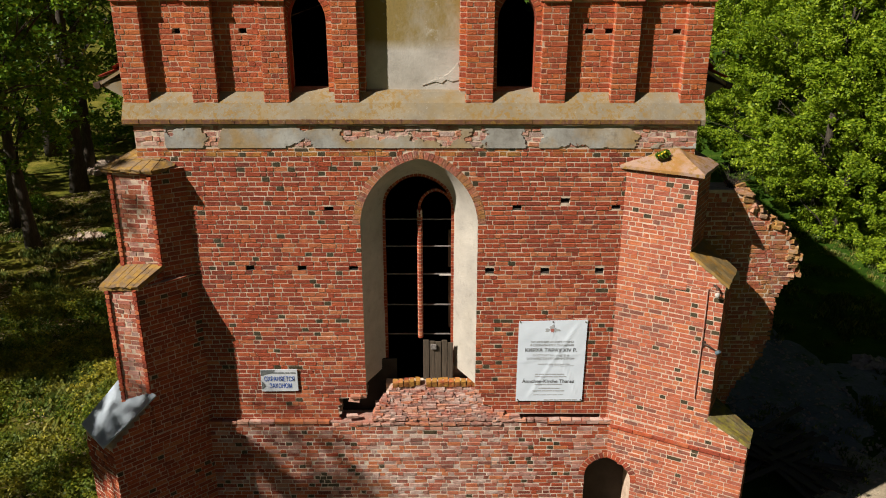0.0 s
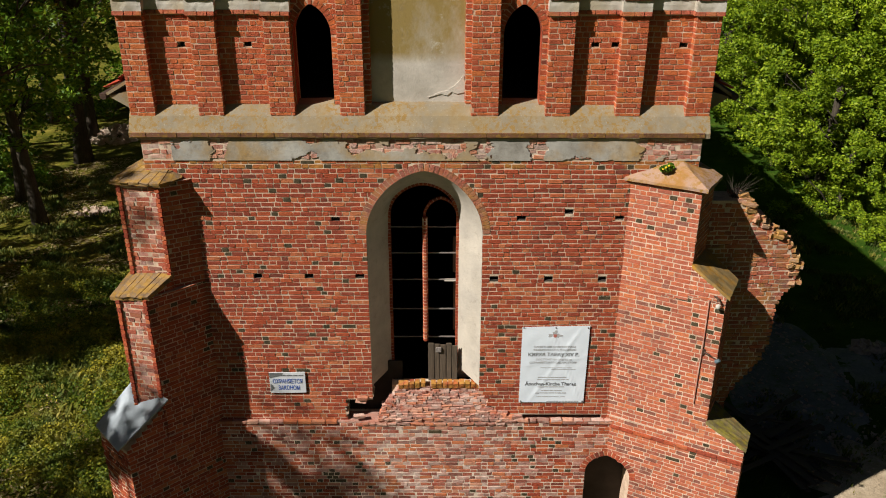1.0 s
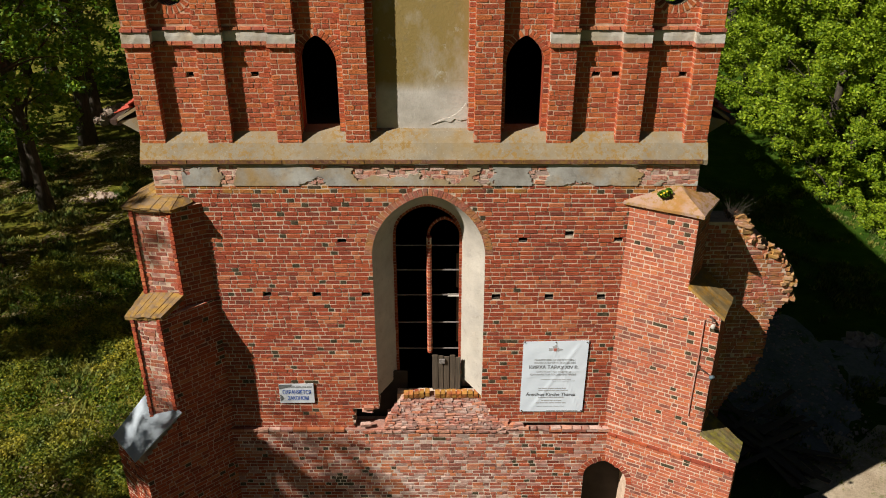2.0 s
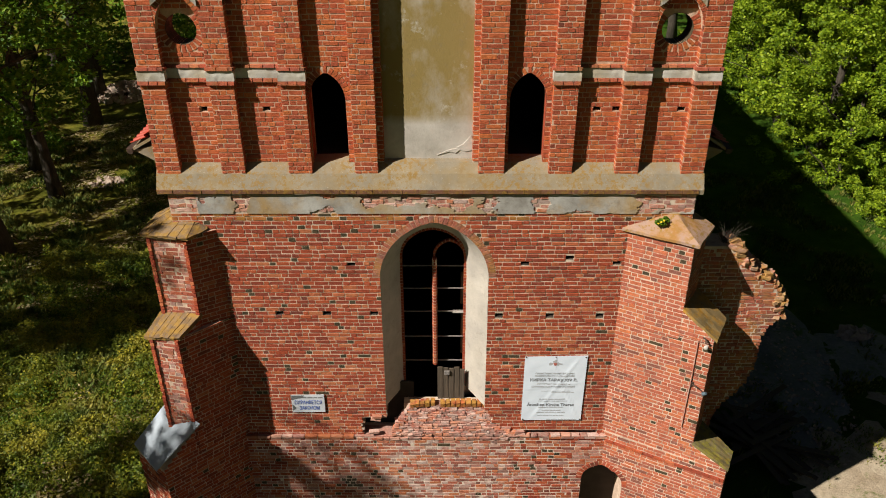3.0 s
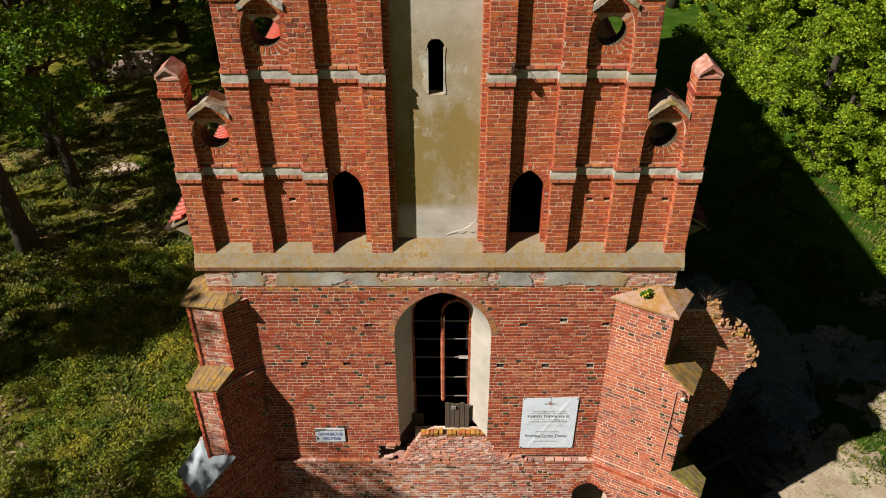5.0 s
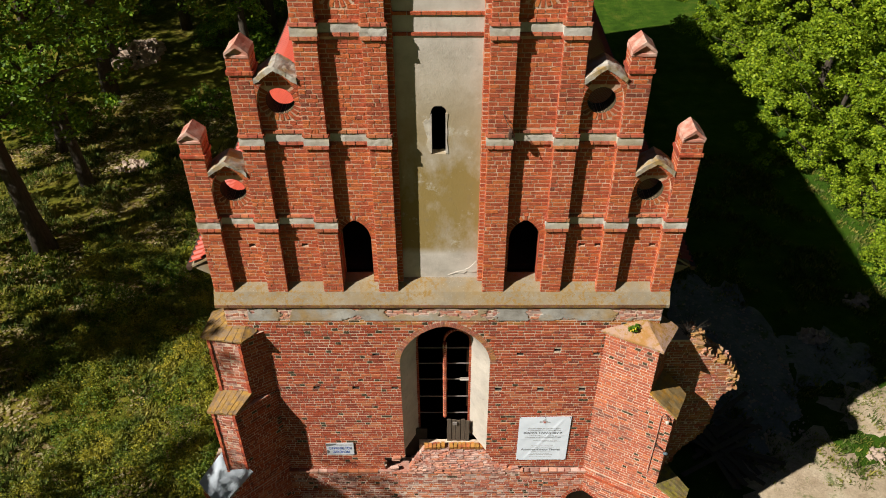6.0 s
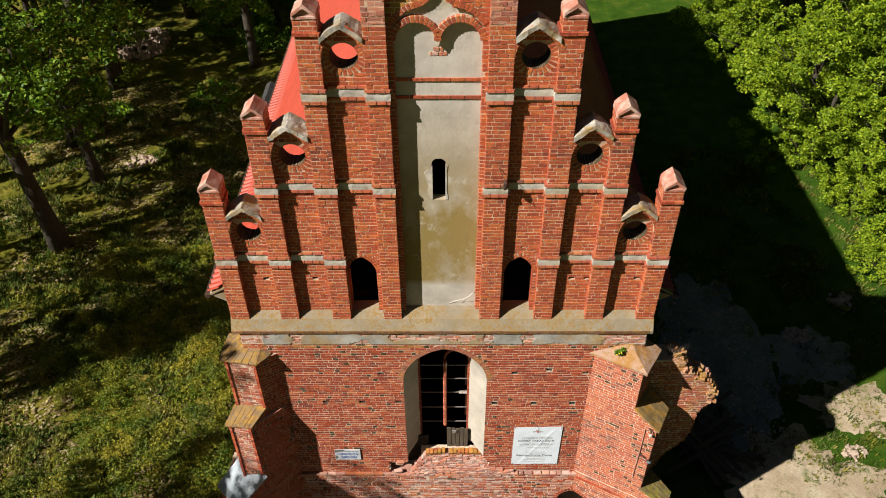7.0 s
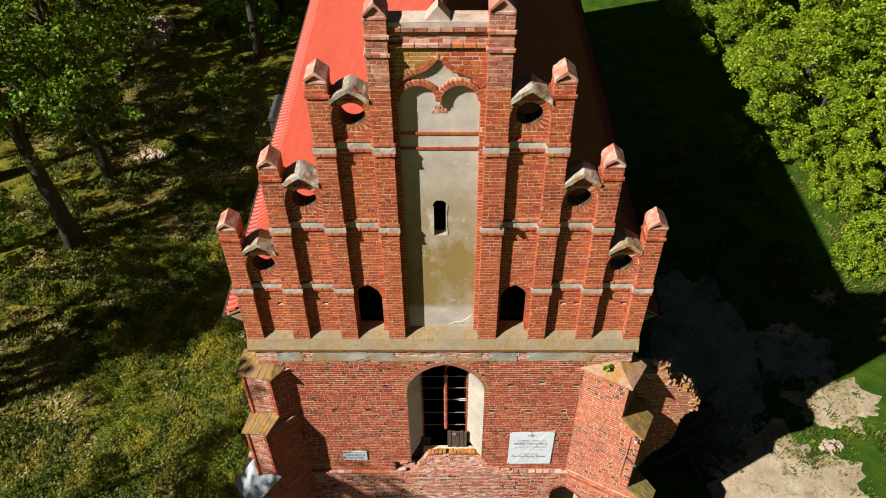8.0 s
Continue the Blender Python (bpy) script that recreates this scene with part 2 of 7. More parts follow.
def leaf_material(name, lo, mid, hi, dry=None):
    n = Nodes(name)
    n.position()
    base = n.ramp(n.geo.outputs["Random Per Island"], [(0.0, lo), (0.5, mid), (1.0, hi)])
    if dry:
        base = n.mix(n.mul(n.grey(n.noise(0.3, 5, 0.65), 0.42, 0.58), 0.85), base, n.mix(0.5, dry, n.mix(1.0, base, (1.3, 1.2, 1.2), "MULTIPLY")))
        base = n.mix(n.grey(n.noise(1.1, 4, 0.6), 0.42, 0.56), base, n.mix(1.0, base, (0.42, 0.58, 0.6), "MULTIPLY"))
    base = n.mix(n.grey(n.noise(0.45, 3), 0.4, 0.65), base, n.mix(1.0, base, (0.72, 0.78, 0.7), "MULTIPLY"))
    n.color(base)
    n.surface(0.55, 0, 0.3)
    tr = n.add("ShaderNodeBsdfTranslucent")
    n.link(base, tr.inputs["Color"])
    ms = n.add("ShaderNodeMixShader", Fac=0.38)
    out = n.tree.nodes["Material Output"]
    n.link(n.bsdf.outputs[0], ms.inputs[1])
    n.link(tr.outputs[0], ms.inputs[2])
    n.link(ms.outputs[0], out.inputs["Surface"])
    return n.mat


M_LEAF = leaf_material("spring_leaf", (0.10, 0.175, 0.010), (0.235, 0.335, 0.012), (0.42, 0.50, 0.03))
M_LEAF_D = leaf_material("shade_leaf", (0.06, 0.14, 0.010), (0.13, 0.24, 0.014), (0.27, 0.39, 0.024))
M_LEAF_H = leaf_material("herb_leaf", (0.06, 0.125, 0.010), (0.15, 0.215, 0.012), (0.46, 0.42, 0.03), dry=(0.56, 0.40, 0.06))
M_GRASS = leaf_material("grass_blade", (0.08, 0.14, 0.012), (0.19, 0.21, 0.020), (0.40, 0.34, 0.06), dry=(0.48, 0.40, 0.14))


def ground_material():
    n = Nodes("meadow_ground")
    g = n.ramp(n.noise(0.55, 7, 0.65), [(0.3, (0.06, 0.08, 0.010)), (0.5, (0.15, 0.15, 0.018)), (0.66, (0.30, 0.25, 0.055)), (0.8, (0.42, 0.34, 0.15))])
    g = n.mix(0.75, g, n.ramp(n.noise(4.5, 6, 0.72), [(0.32, (0.35, 0.36, 0.3)), (0.66, (1.3, 1.25, 1.1))]), "MULTIPLY")
    fine = n.noise(22, 5, 0.75)
    g = n.mix(0.8, g, n.ramp(fine, [(0.3, (0.4, 0.42, 0.38)), (0.7, (1.35, 1.3, 1.2))]), "MULTIPLY")
    litter = n.grey(n.noise(1.3, 6, 0.7), 0.56, 0.66)
    g = n.mix(n.mul(litter, 0.6), g, (0.15, 0.115, 0.06))
    # the side beyond the church is short green lawn, coloured darker to deepen the church's shade
    sep = n.add("ShaderNodeSeparateXYZ")
    n.link(n.position(), sep.inputs[0])
    wander = n.add("ShaderNodeMath")
    wander.operation = "ADD"
    n.link(sep.outputs["X"], wander.inputs[0])
    n.link(n.mul(n.noise(0.5, 5), 3.0), wander.inputs[1])
    turf = n.ramp(n.noise(0.9, 7, 0.7), [(0.3, (0.022, 0.055, 0.004)), (0.52, (0.045, 0.098, 0.007)), (0.7, (0.10, 0.125, 0.016))])
    turf = n.mix(0.8, turf, n.ramp(fine, [(0.3, (0.45, 0.48, 0.4)), (0.7, (1.3, 1.3, 1.2))]), "MULTIPLY")
    g = n.mix(n.grey(wander.outputs[0], 7.0, 9.0), g, turf)
    n.color(g)
    n.bump(fine, 0.9, 0.06)
    return n.surface(0.95, 0, 0.1)


def sand_material(name, a, b, c):
    n = Nodes(name)
    g = n.ramp(n.noise(0.8, 7, 0.7), [(0.3, a), (0.5, b), (0.7, c)])
    g = n.mix(0.6, g, n.ramp(n.noise(12, 6, 0.75), [(0.3, (0.5, 0.5, 0.48)), (0.7, (1.2, 1.2, 1.15))]), "MULTIPLY")
    g = n.mix(n.mul(n.grey(n.noise(1.7, 6, 0.75), 0.54, 0.64), 0.8), g, (0.10, 0.13, 0.03))
    n.color(g)
    n.bump(n.noise(15, 6, 0.7), 0.6, 0.05)
    return n.surface(0.95, 0, 0.15)


M_GROUND = ground_material()
M_SAND = sand_material("sandy_soil", (0.28, 0.21, 0.14), (0.40, 0.315, 0.225), (0.52, 0.44, 0.33))
M_GRAVEL = sand_material("grey_gravel", (0.15, 0.15, 0.145), (0.23, 0.225, 0.215), (0.32, 0.31, 0.29))
# very dark soil for the added patch that swallows bounce light
M_BOUNCE_CUT = sand_material("bounce_cut_ground", (0.035, 0.032, 0.028), (0.055, 0.05, 0.044), (0.08, 0.072, 0.062))
M_STONE = plain_material("rubble_stone", (0.28, 0.21, 0.16), (0.52, 0.40, 0.32), scale=5, rough=0.95)


# ---- geometry helpers ----
def mesh_object(name, verts, faces, material, parent=None, label="", smooth=False):
    me = bpy.data.meshes.new(name)
    me.from_pydata([tuple(v) for v in verts], [], [tuple(q) for q in faces])
    me.materials.append(material)
    if smooth:
        me.polygons.foreach_set("use_smooth", [True] * len(me.polygons))
    me.update()
    ob = new(name, me)
    if parent:
        ob.parent = parent
    return tagged(ob, label)


def part(name, bm, material, parent=None, label="", smooth=False):
    me = bpy.data.meshes.new(name)
    bm.to_mesh(me)
    bm.free()
    me.materials.append(material)
    if smooth:
        me.polygons.foreach_set("use_smooth", [True] * len(me.polygons))
    ob = new(name, me)
    if parent:
        ob.parent = parent
    return tagged(ob, label)


def empty(name, label, category, at=(0, 0, 0), group=""):
    ob = new(name)
    ob.empty_display_size = 0.2
    ob.location = at
    return tagged(ob, label, category, group)


def add_box(bm, lo, hi, m=None, bevel=0.0):
    r = bmesh.ops.create_cube(bm, size=1.0)
    lo, hi = Vector(lo), Vector(hi)
    mm = Matrix.Translation((lo + hi) / 2) @ Matrix.Diagonal((*(hi - lo), 1))
    bmesh.ops.transform(bm, matrix=(m or Matrix()) @ mm, verts=r["verts"])
    if bevel:
        es = {e for v in r["verts"] for e in v.link_edges}
        bmesh.ops.bevel(bm, geom=list(es), offset=bevel, segments=1, affect="EDGES")


def prism(bm, poly, z0, z1):
    """An upright prism on a plan polygon; z1 may be one height or one for each corner."""
    tops = z1 if isinstance(z1, (list, tuple)) else [z1] * len(poly)
    a = [bm.verts.new((x, y, z0)) for x, y in poly]
    b = [bm.verts.new((p[0], p[1], z)) for p, z in zip(poly, tops)]
    k = len(poly)
    bm.faces.new(list(reversed(a)))
    bm.faces.new(b)
    for i in range(k):
        j = (i + 1) % k
        bm.faces.new((a[i], a[j], b[j], b[i]))
    bmesh.ops.recalc_face_normals(bm, faces=bm.faces[:])


def extrude_y(bm, outline, y0, y1):
    """A plate from an outline in x and z, between two depths."""
    a = [bm.verts.new((x, y0, z)) for x, z in outline]
    b = [bm.verts.new((x, y1, z)) for x, z in outline]
    k = len(outline)
    bm.faces.new(a)
    bm.faces.new(list(reversed(b)))
    for i in range(k):
        j = (i + 1) % k
        bm.faces.new((a[i], a[j], b[j], b[i]))
    bmesh.ops.recalc_face_normals(bm, faces=bm.faces[:])


def cut(spans, lo, hi):
    out = []
    for a, b in spans:
        if hi <= a or lo >= b:
            out.append((a, b))
        else:
            if lo - a > 0.012:
                out.append((a, lo))
            if b - hi > 0.012:
                out.append((hi, b))
    return out


def arch_half(z, spring, half, rise, bow=None):
    """Half the width of a pointed arch at height z."""
    if z <= spring:
        return half
    if z >= spring + rise:
        return 0.0
    if bow:
        return half * (1 - ((z - spring) / rise) ** bow[0]) ** bow[1]
    if rise < 1.2 * half:
        return half * (1 - ((z - spring) / rise) ** 2.4) ** 0.58
    radius = (half * half + rise * rise) / (2 * half)
    return max(0.0, math.sqrt(max(0.0, radius * radius - (z - spring) ** 2)) - (radius - half))


COURSE = 0.0925


class Face:
    """An upright wall face from plan point a to b; outside is to the right of the way from a to b."""

    def __init__(self, a, b, z0, z1, spans=None, lean=0.0):
        self.a, self.b = Vector((*a, 0)), Vector((*b, 0))
        self.length = (self.b - self.a).length
        self.d = (self.b - self.a) / self.length
        self.n = Vector((self.d.y, -self.d.x, 0))
        self.z0, self.z1 = z0, z1
        self.spans = spans or (lambda z: [(0.0, self.length)])

    def at(self, u, z, out):
        return self.a + self.d * u + self.n * out + Vector((0, 0, z))


def lay_bricks(face, store, rng, proud=0.0055, rough=1.0, pick=None, picked=None, base=0.0, dark=None, burnt=0.05):
    """Courses of stretchers and headers on a face, into the lists of store."""
    verts, faces = store
    first = int(math.floor(face.z0 / COURSE))
    for row in range(first, int(face.z1 / COURSE) + 1):
        zb, zt = row * COURSE + 0.0070, (row + 1) * COURSE - 0.0070
        zb, zt = max(zb, face.z0 + 0.004), min(zt, face.z1 - 0.004)
        if zt - zb < 0.02:
            continue
        zm = (zb + zt) / 2
        for s0, s1 in face.spans(zm):
            u = s0 - (0.0 if row % 2 else 0.075) - rng.random() * 0.05
            k = row
            while u < s1:
                long = (k % 2 == 0) if rng.random() < 0.75 else rng.random() < 0.4
                w = (0.268 if long else 0.132) * (1 + 0.20 * (rng.random() - 0.5))
                k += 1
                u0, u1 = max(u + 0.0055, s0), min(u + w - 0.0055, s1)
                u += w
                if s1 - u < 0.05 and u1 < s1:
                    u1 = s1
                    u = s1
                if u1 - u0 < 0.035:
                    continue
                j = 0.004 * rough
                p = proud + (rng.random() - 0.5) * 0.007 * rough
                p = max(p, 0.001)
                zo = (rng.random() - 0.5) * j * 1.6 + 0.016 * noise.noise(face.at((u0 + u1) / 2, zm, 0) * 0.7) + 0.006 * noise.noise(face.at((u0 + u1) / 2, zm, 0) * 2.6)
                if pick and pick(face.at((u0 + u1) / 2, zm, 0)):
                    picked.append((face.at((u0 + u1) / 2, zm + zo, p), u1 - u0, zt - zb))
                    continue
                verts, faces = store
                if dark is not None:
                    mid_p = face.at((u0 + u1) / 2, zm, 0)
                    odds = burnt * (1.0 if not long else 0.10) * max(0.0, 1.0 + 2.2 * noise.noise(mid_p * 0.55))
                    if rng.random() < odds:
                        verts, faces = dark
                i0 = len(verts)
                tw = (rng.random() - 0.5) * 0.003 * rough
                outline = []
                for uu, zz, su, sz in ((u0, zb, 1, 1), (u1, zb, -1, 1), (u1, zt, -1, -1), (u0, zt, 1, -1)):
                    ca, cb = 0.003 + 0.016 * rng.random() ** 3, 0.003 + 0.010 * rng.random() ** 3
                    ju, jz = (rng.random() - 0.5) * j * 2.0, (rng.random() - 0.5) * j * 2.2
                    pair = [(uu + ju + su * ca, zz + jz), (uu + ju, zz + jz + sz * cb)]
                    outline += pair if (su * sz < 0) else pair[::-1]
                um, zc = (u0 + u1) / 2, (zb + zt) / 2
                for uu, zz in outline:
                    verts.append(face.at(uu, zz + zo, base - 0.006))
                for uu, zz in outline:
                    verts.append(face.at(uu - math.copysign(0.004, uu - um), zz + zo - math.copysign(0.004, zz - zc), base + p + (tw if uu > um else -tw)))
                faces.append(tuple(range(i0 + 8, i0 + 16)))
                for q in range(8):
                    r = (q + 1) % 8
                    faces.append((i0 + q, i0 + r, i0 + 8 + r, i0 + 8 + q))


def wall_body(face, thick, step=COURSE / 2):
    """The mortar body of a wall, with its openings, as stacked slabs."""
    verts, faces = [], []
    rows = []
    k = max(1, int(round((face.z1 - face.z0) / step)))
    for i in range(k):
        za, zb = face.z0 + (face.z1 - face.z0) * i / k, face.z0 + (face.z1 - face.z0) * (i + 1) / k
        sp = [(round(a, 3), round(b, 3)) for a, b in face.spans((za + zb) / 2)]
        if rows and rows[-1][2] == sp:
            rows[-1][1] = zb
        else:
            rows.append([za, zb, sp])
    for za, zb, sp in rows:
        for a, b in sp:
            i0 = len(verts)
            for out in (0.0, -thick):
                for u, z in ((a, za), (b, za), (b, zb), (a, zb)):
                    verts.append(face.at(u, z, out))
            faces += [(i0, i0 + 1, i0 + 2, i0 + 3), (i0 + 7, i0 + 6, i0 + 5, i0 + 4), (i0, i0 + 4, i0 + 5, i0 + 1),
                      (i0 + 1, i0 + 5, i0 + 6, i0 + 2), (i0 + 2, i0 + 6, i0 + 7, i0 + 3), (i0 + 3, i0 + 7, i0 + 4, i0)]
    seen, order, out = {}, [], []
    for p in verts:
        key = (round(p.x, 4), round(p.y, 4), round(p.z, 4))
        if key not in seen:
            seen[key] = len(out)
            out.append(p)
        order.append(seen[key])
    return out, [tuple(order[i] for i in f) for f in faces]


def voussoirs(curve, depth, face_y, back_y, store, rng, width=0.085, side=1):
    """Bricks set on edge along a curve of (x, z) points, standing out of it by depth; gives back their mortar bed."""
    verts, faces = store
    bed = ([], [])
    pts = [Vector(p) for p in curve]
    lens = [(pts[i + 1] - pts[i]).length for i in range(len(pts) - 1)]
    total = sum(lens)
    count = max(2, int(total / width))

    def sample(s):
        for i, l in enumerate(lens):
            if s <= l or i == len(lens) - 1:
                d = (pts[i + 1] - pts[i]).normalized()
                return pts[i] + d * s, d
            s -= l
    for k in range(count + 1):
        p, d = sample(total * k / count)
        nrm = Vector((-d.y, d.x)) * side
        for f in (0.004, depth - 0.004):
            e = p + nrm * f
            bed[0].extend([(e.x, face_y + 0.005, e.y), (e.x, back_y - 0.002, e.y)])
        if k:
            i0 = 4 * k
            for a, b in ((0, 2), (2, 3), (3, 1), (1, 0)):
                bed[1].append((i0 - 4 + a, i0 - 4 + b, i0 + b, i0 + a))
    for k in range(count):
        sa, sb = total * k / count + 0.006, total * (k + 1) / count - 0.006
        (pa, da), (pb, db) = sample(sa), sample(sb)
        d = (da + db).normalized()
        nrm = Vector((-d.y, d.x)) * side
        ext = depth * (1 + 0.08 * (rng.random() - 0.5))
        fy = face_y - 0.004 * rng.random()
        spread = d * (sb - sa) * min(0.2, 0.35 * depth)
        quad = [pa, pb, pb + nrm * ext + spread, pa + nrm * ext - spread]
        mid = sum(quad, Vector((0, 0))) / 4
        i0 = len(verts)
        for q in quad:
            verts.append((q.x, back_y, q.y))
        for q in quad:
            e = mid + (q - mid) * 0.965
            verts.append((e.x, fy, e.y))
        faces.append((i0 + 4, i0 + 5, i0 + 6, i0 + 7))
        for q in range(4):
            r = (q + 1) % 4
            faces.append((i0 + q, i0 + r, i0 + 4 + r, i0 + 4 + q))
    return bed


def arch_part(name, curve, depth, face_y, back_y, material, parent, label, width=0.085, side=1, limit=None, put=None):
    """An arch of upright bricks with its mortar bed as a part of its own below it."""
    st = ([], [])
    bed = voussoirs(curve, depth, face_y, back_y, st, rng, width, side)
    for s in (st, bed):
        if limit:
            s[0][:] = [(min(max(p[0], limit[0]), limit[1]), p[1], p[2]) for p in s[0]]
        if put:
            s[0][:] = [put(p) for p in s[0]]
    ob = tagged(mesh_object(name, *st, material), label, kind="stuff")
    ob.parent = parent
    b = mesh_object("mortar_bed", *bed, M_MORTAR_G)
    b.parent = parent
    return ob


def arch_curve(cx, spring, half, rise, n=28, down=0.0, bow=None):
    pts = []
    if down:
        pts.append((cx - half, spring - down))
    for i in range(n + 1):
        s = i / n
        z = spring + rise * math.sin(s * math.pi / 2)
        pts.append((cx - arch_half(z, spring, half, rise, bow), z))
    right = [(2 * cx - x, z) for x, z in reversed(pts[:-1])]
    return pts + right


# ---- ground ----
def ground_height(x, y):
    """Level beside the church, gently uneven further off."""
    far = max(0.0, math.hypot(x, y - 20) - 9) / 25
    return 0.12 * min(1.0, far) * (noise.noise(Vector((x * 0.11, y * 0.11, 0))) + 0.5 * noise.noise(Vector((x * 0.4, y * 0.4, 3))))


def build_ground():
    xs = sorted(set([-3000, -900, -300, -120] + [-60 + 1.2 * i for i in range(101)] + [120, 300, 900, 3000]))
    ys = sorted(set([-3000, -900, -300, -100] + [-30 + 1.2 * i for i in range(96)] + [140, 300, 900, 3000]))
    verts = [(x, y, ground_height(x, y)) for y in ys for x in xs]
    k = len(xs)
    faces = [(j * k + i, j * k + i + 1, (j + 1) * k + i + 1, (j + 1) * k + i) for j in range(len(ys) - 1) for i in range(k - 1)]
    g = mesh_object("ground", verts, faces, M_GROUND, smooth=True)
    return tagged(g, "mown meadow with dry grass, leaf litter and dappled shade", "ground", kind="structure")


def patch(name, cx, cy, rx, ry, material, label, seed, lift=0.03, wob=0.25):
    """An uneven patch of other soil lying on the ground."""
    rings, k = 8, 64
    verts = [(cx, cy, ground_height(cx, cy) + lift + 0.04)]
    for r in range(1, rings + 1):
        for i in range(k):
            a = 2 * math.pi * i / k
            w = 1 + wob * noise.noise(Vector((math.cos(a) * 2.2, math.sin(a) * 2.2, seed)))
            w += wob * 0.5 * noise.noise(Vector((math.cos(a) * 7, math.sin(a) * 7, seed + 9)))
            x, y = cx + rx * w * math.cos(a) * r / rings, cy + ry * w * math.sin(a) * r / rings
            edge = lift * (1 - (r / rings) ** 6) - 0.02 * (r == rings)
            verts.append((x, y, ground_height(x, y) + edge + 0.04 * (1 - r / rings)))
    faces = [(0, 1 + i, 1 + (i + 1) % k) for i in range(k)]
    for r in range(rings - 1):
        for i in range(k):
            a, b = 1 + r * k + i, 1 + r * k + (i + 1) % k
            faces.append((a, a + k, b + k, b))
    return tagged(mesh_object(name, verts, faces, material, smooth=True), label, "ground", kind="structure")


build_ground()
patch("yard_soil", 11.7, 15.3, 3.0, 2.5, M_SAND, "pale trampled sandy soil with grass tufts beside the church", 3.0, wob=0.55)
patch("yard_soil", 14.9, 18.8, 1.7, 1.35, M_SAND, "bare sandy patch with grass tufts", 6.0, wob=0.5)
patch("gravel_path", 10.4, 21.6, 2.3, 5.0, M_GRAVEL, "grey gravel path in the shade of the church", 8.0, lift=0.022)
# added out of view: dark ground that keeps bounce light off the front
patch("bounce_cut_patch", 0.0, 2.5, 17.0, 10.6, M_BOUNCE_CUT, "unseen dark ground patch added before the church front to cut bounce light", 11.0, lift=0.012, wob=0.12)
patch("gravel_spot", 14.2, 21.3, 1.8, 1.6, M_GRAVEL, "grey gravelly spot with thin grass", 5.0, lift=0.02, wob=0.5)


# ---- church ----
church = empty("church", "red brick Gothic church with stepped gable and red roof", "church", (-0.46, 14.0, 0))
bpy.context.view_layer.update()
ROOT = church.matrix_world.inverted()


def own(ob):
    """Hang a part that was built at its place under the church."""
    ob.parent = church
    ob.matrix_parent_inverse = ROOT
    return ob


def piece(name, verts, faces, material, label="", smooth=False):
    return own(mesh_object(name, verts, faces, material, label=label, smooth=smooth))


def lump(name, bm, material, label="", smooth=False):
    return own(part(name, bm, material, label=label, smooth=smooth))


def hang(ob, parent):
    """Hang a piece that was built at its place under a part of the church."""
    ob.parent = parent
    return ob


rng = random.Random(7)
CX = -0.465
WALL_Y, BASE_Y, PIER_Y, FIELD_Y, PANEL_Y = 13.78, 13.71, 13.87, 14.03, 14.15
PUTLOG = [(-3.63, 6.79), (-2.64, 6.79), (-1.66, 6.81), (-2.07, 7.98), (1.42, 8.02), (2.31, 8.14), (3.26, 8.03), (0.94, 6.75), (2.0, 6.75), (3.04, 6.75)]
WIN = dict(cx=-0.40, half=1.10, spring=7.65, rise=1.28, bow=(2.0, 0.62))
INNER = dict(cx=-0.435, half=0.695, spring=7.75, rise=0.75)


def front_spans(z):
    sp = [(0.0, 10.1)]
    x0 = -5.49
    h = arch_half(z, WIN["spring"], WIN["half"], WIN["rise"], WIN["bow"])
    if z > 4.15 and h > 0:
        sp = cut(sp, WIN["cx"] - h - x0, WIN["cx"] + h - x0)
    elif z <= 4.15:
        s = (4.15 - z) / 0.7
        sp = cut(sp, -1.5 - 0.15 * s - 0.1 * noise.noise(Vector((1, 0, z * 9))) - x0, 0.78 + 0.75 * s * s + 0.1 * noise.noise(Vector((5, 0, z * 9))) - x0)
        if z < 3.95:
            sp = cut(sp, -2.06 + 0.14 * noise.noise(Vector((3, 0, z * 14))) - x0, -1.4 - x0)
    if z < 3.60:
        sp = cut(sp, 1.3 - x0, 3.28 - x0)
    for px, pz in PUTLOG:
        if abs(z - pz) < 0.052:
            sp = cut(sp, px - 0.085 - x0, px + 0.085 - x0)
    return sp


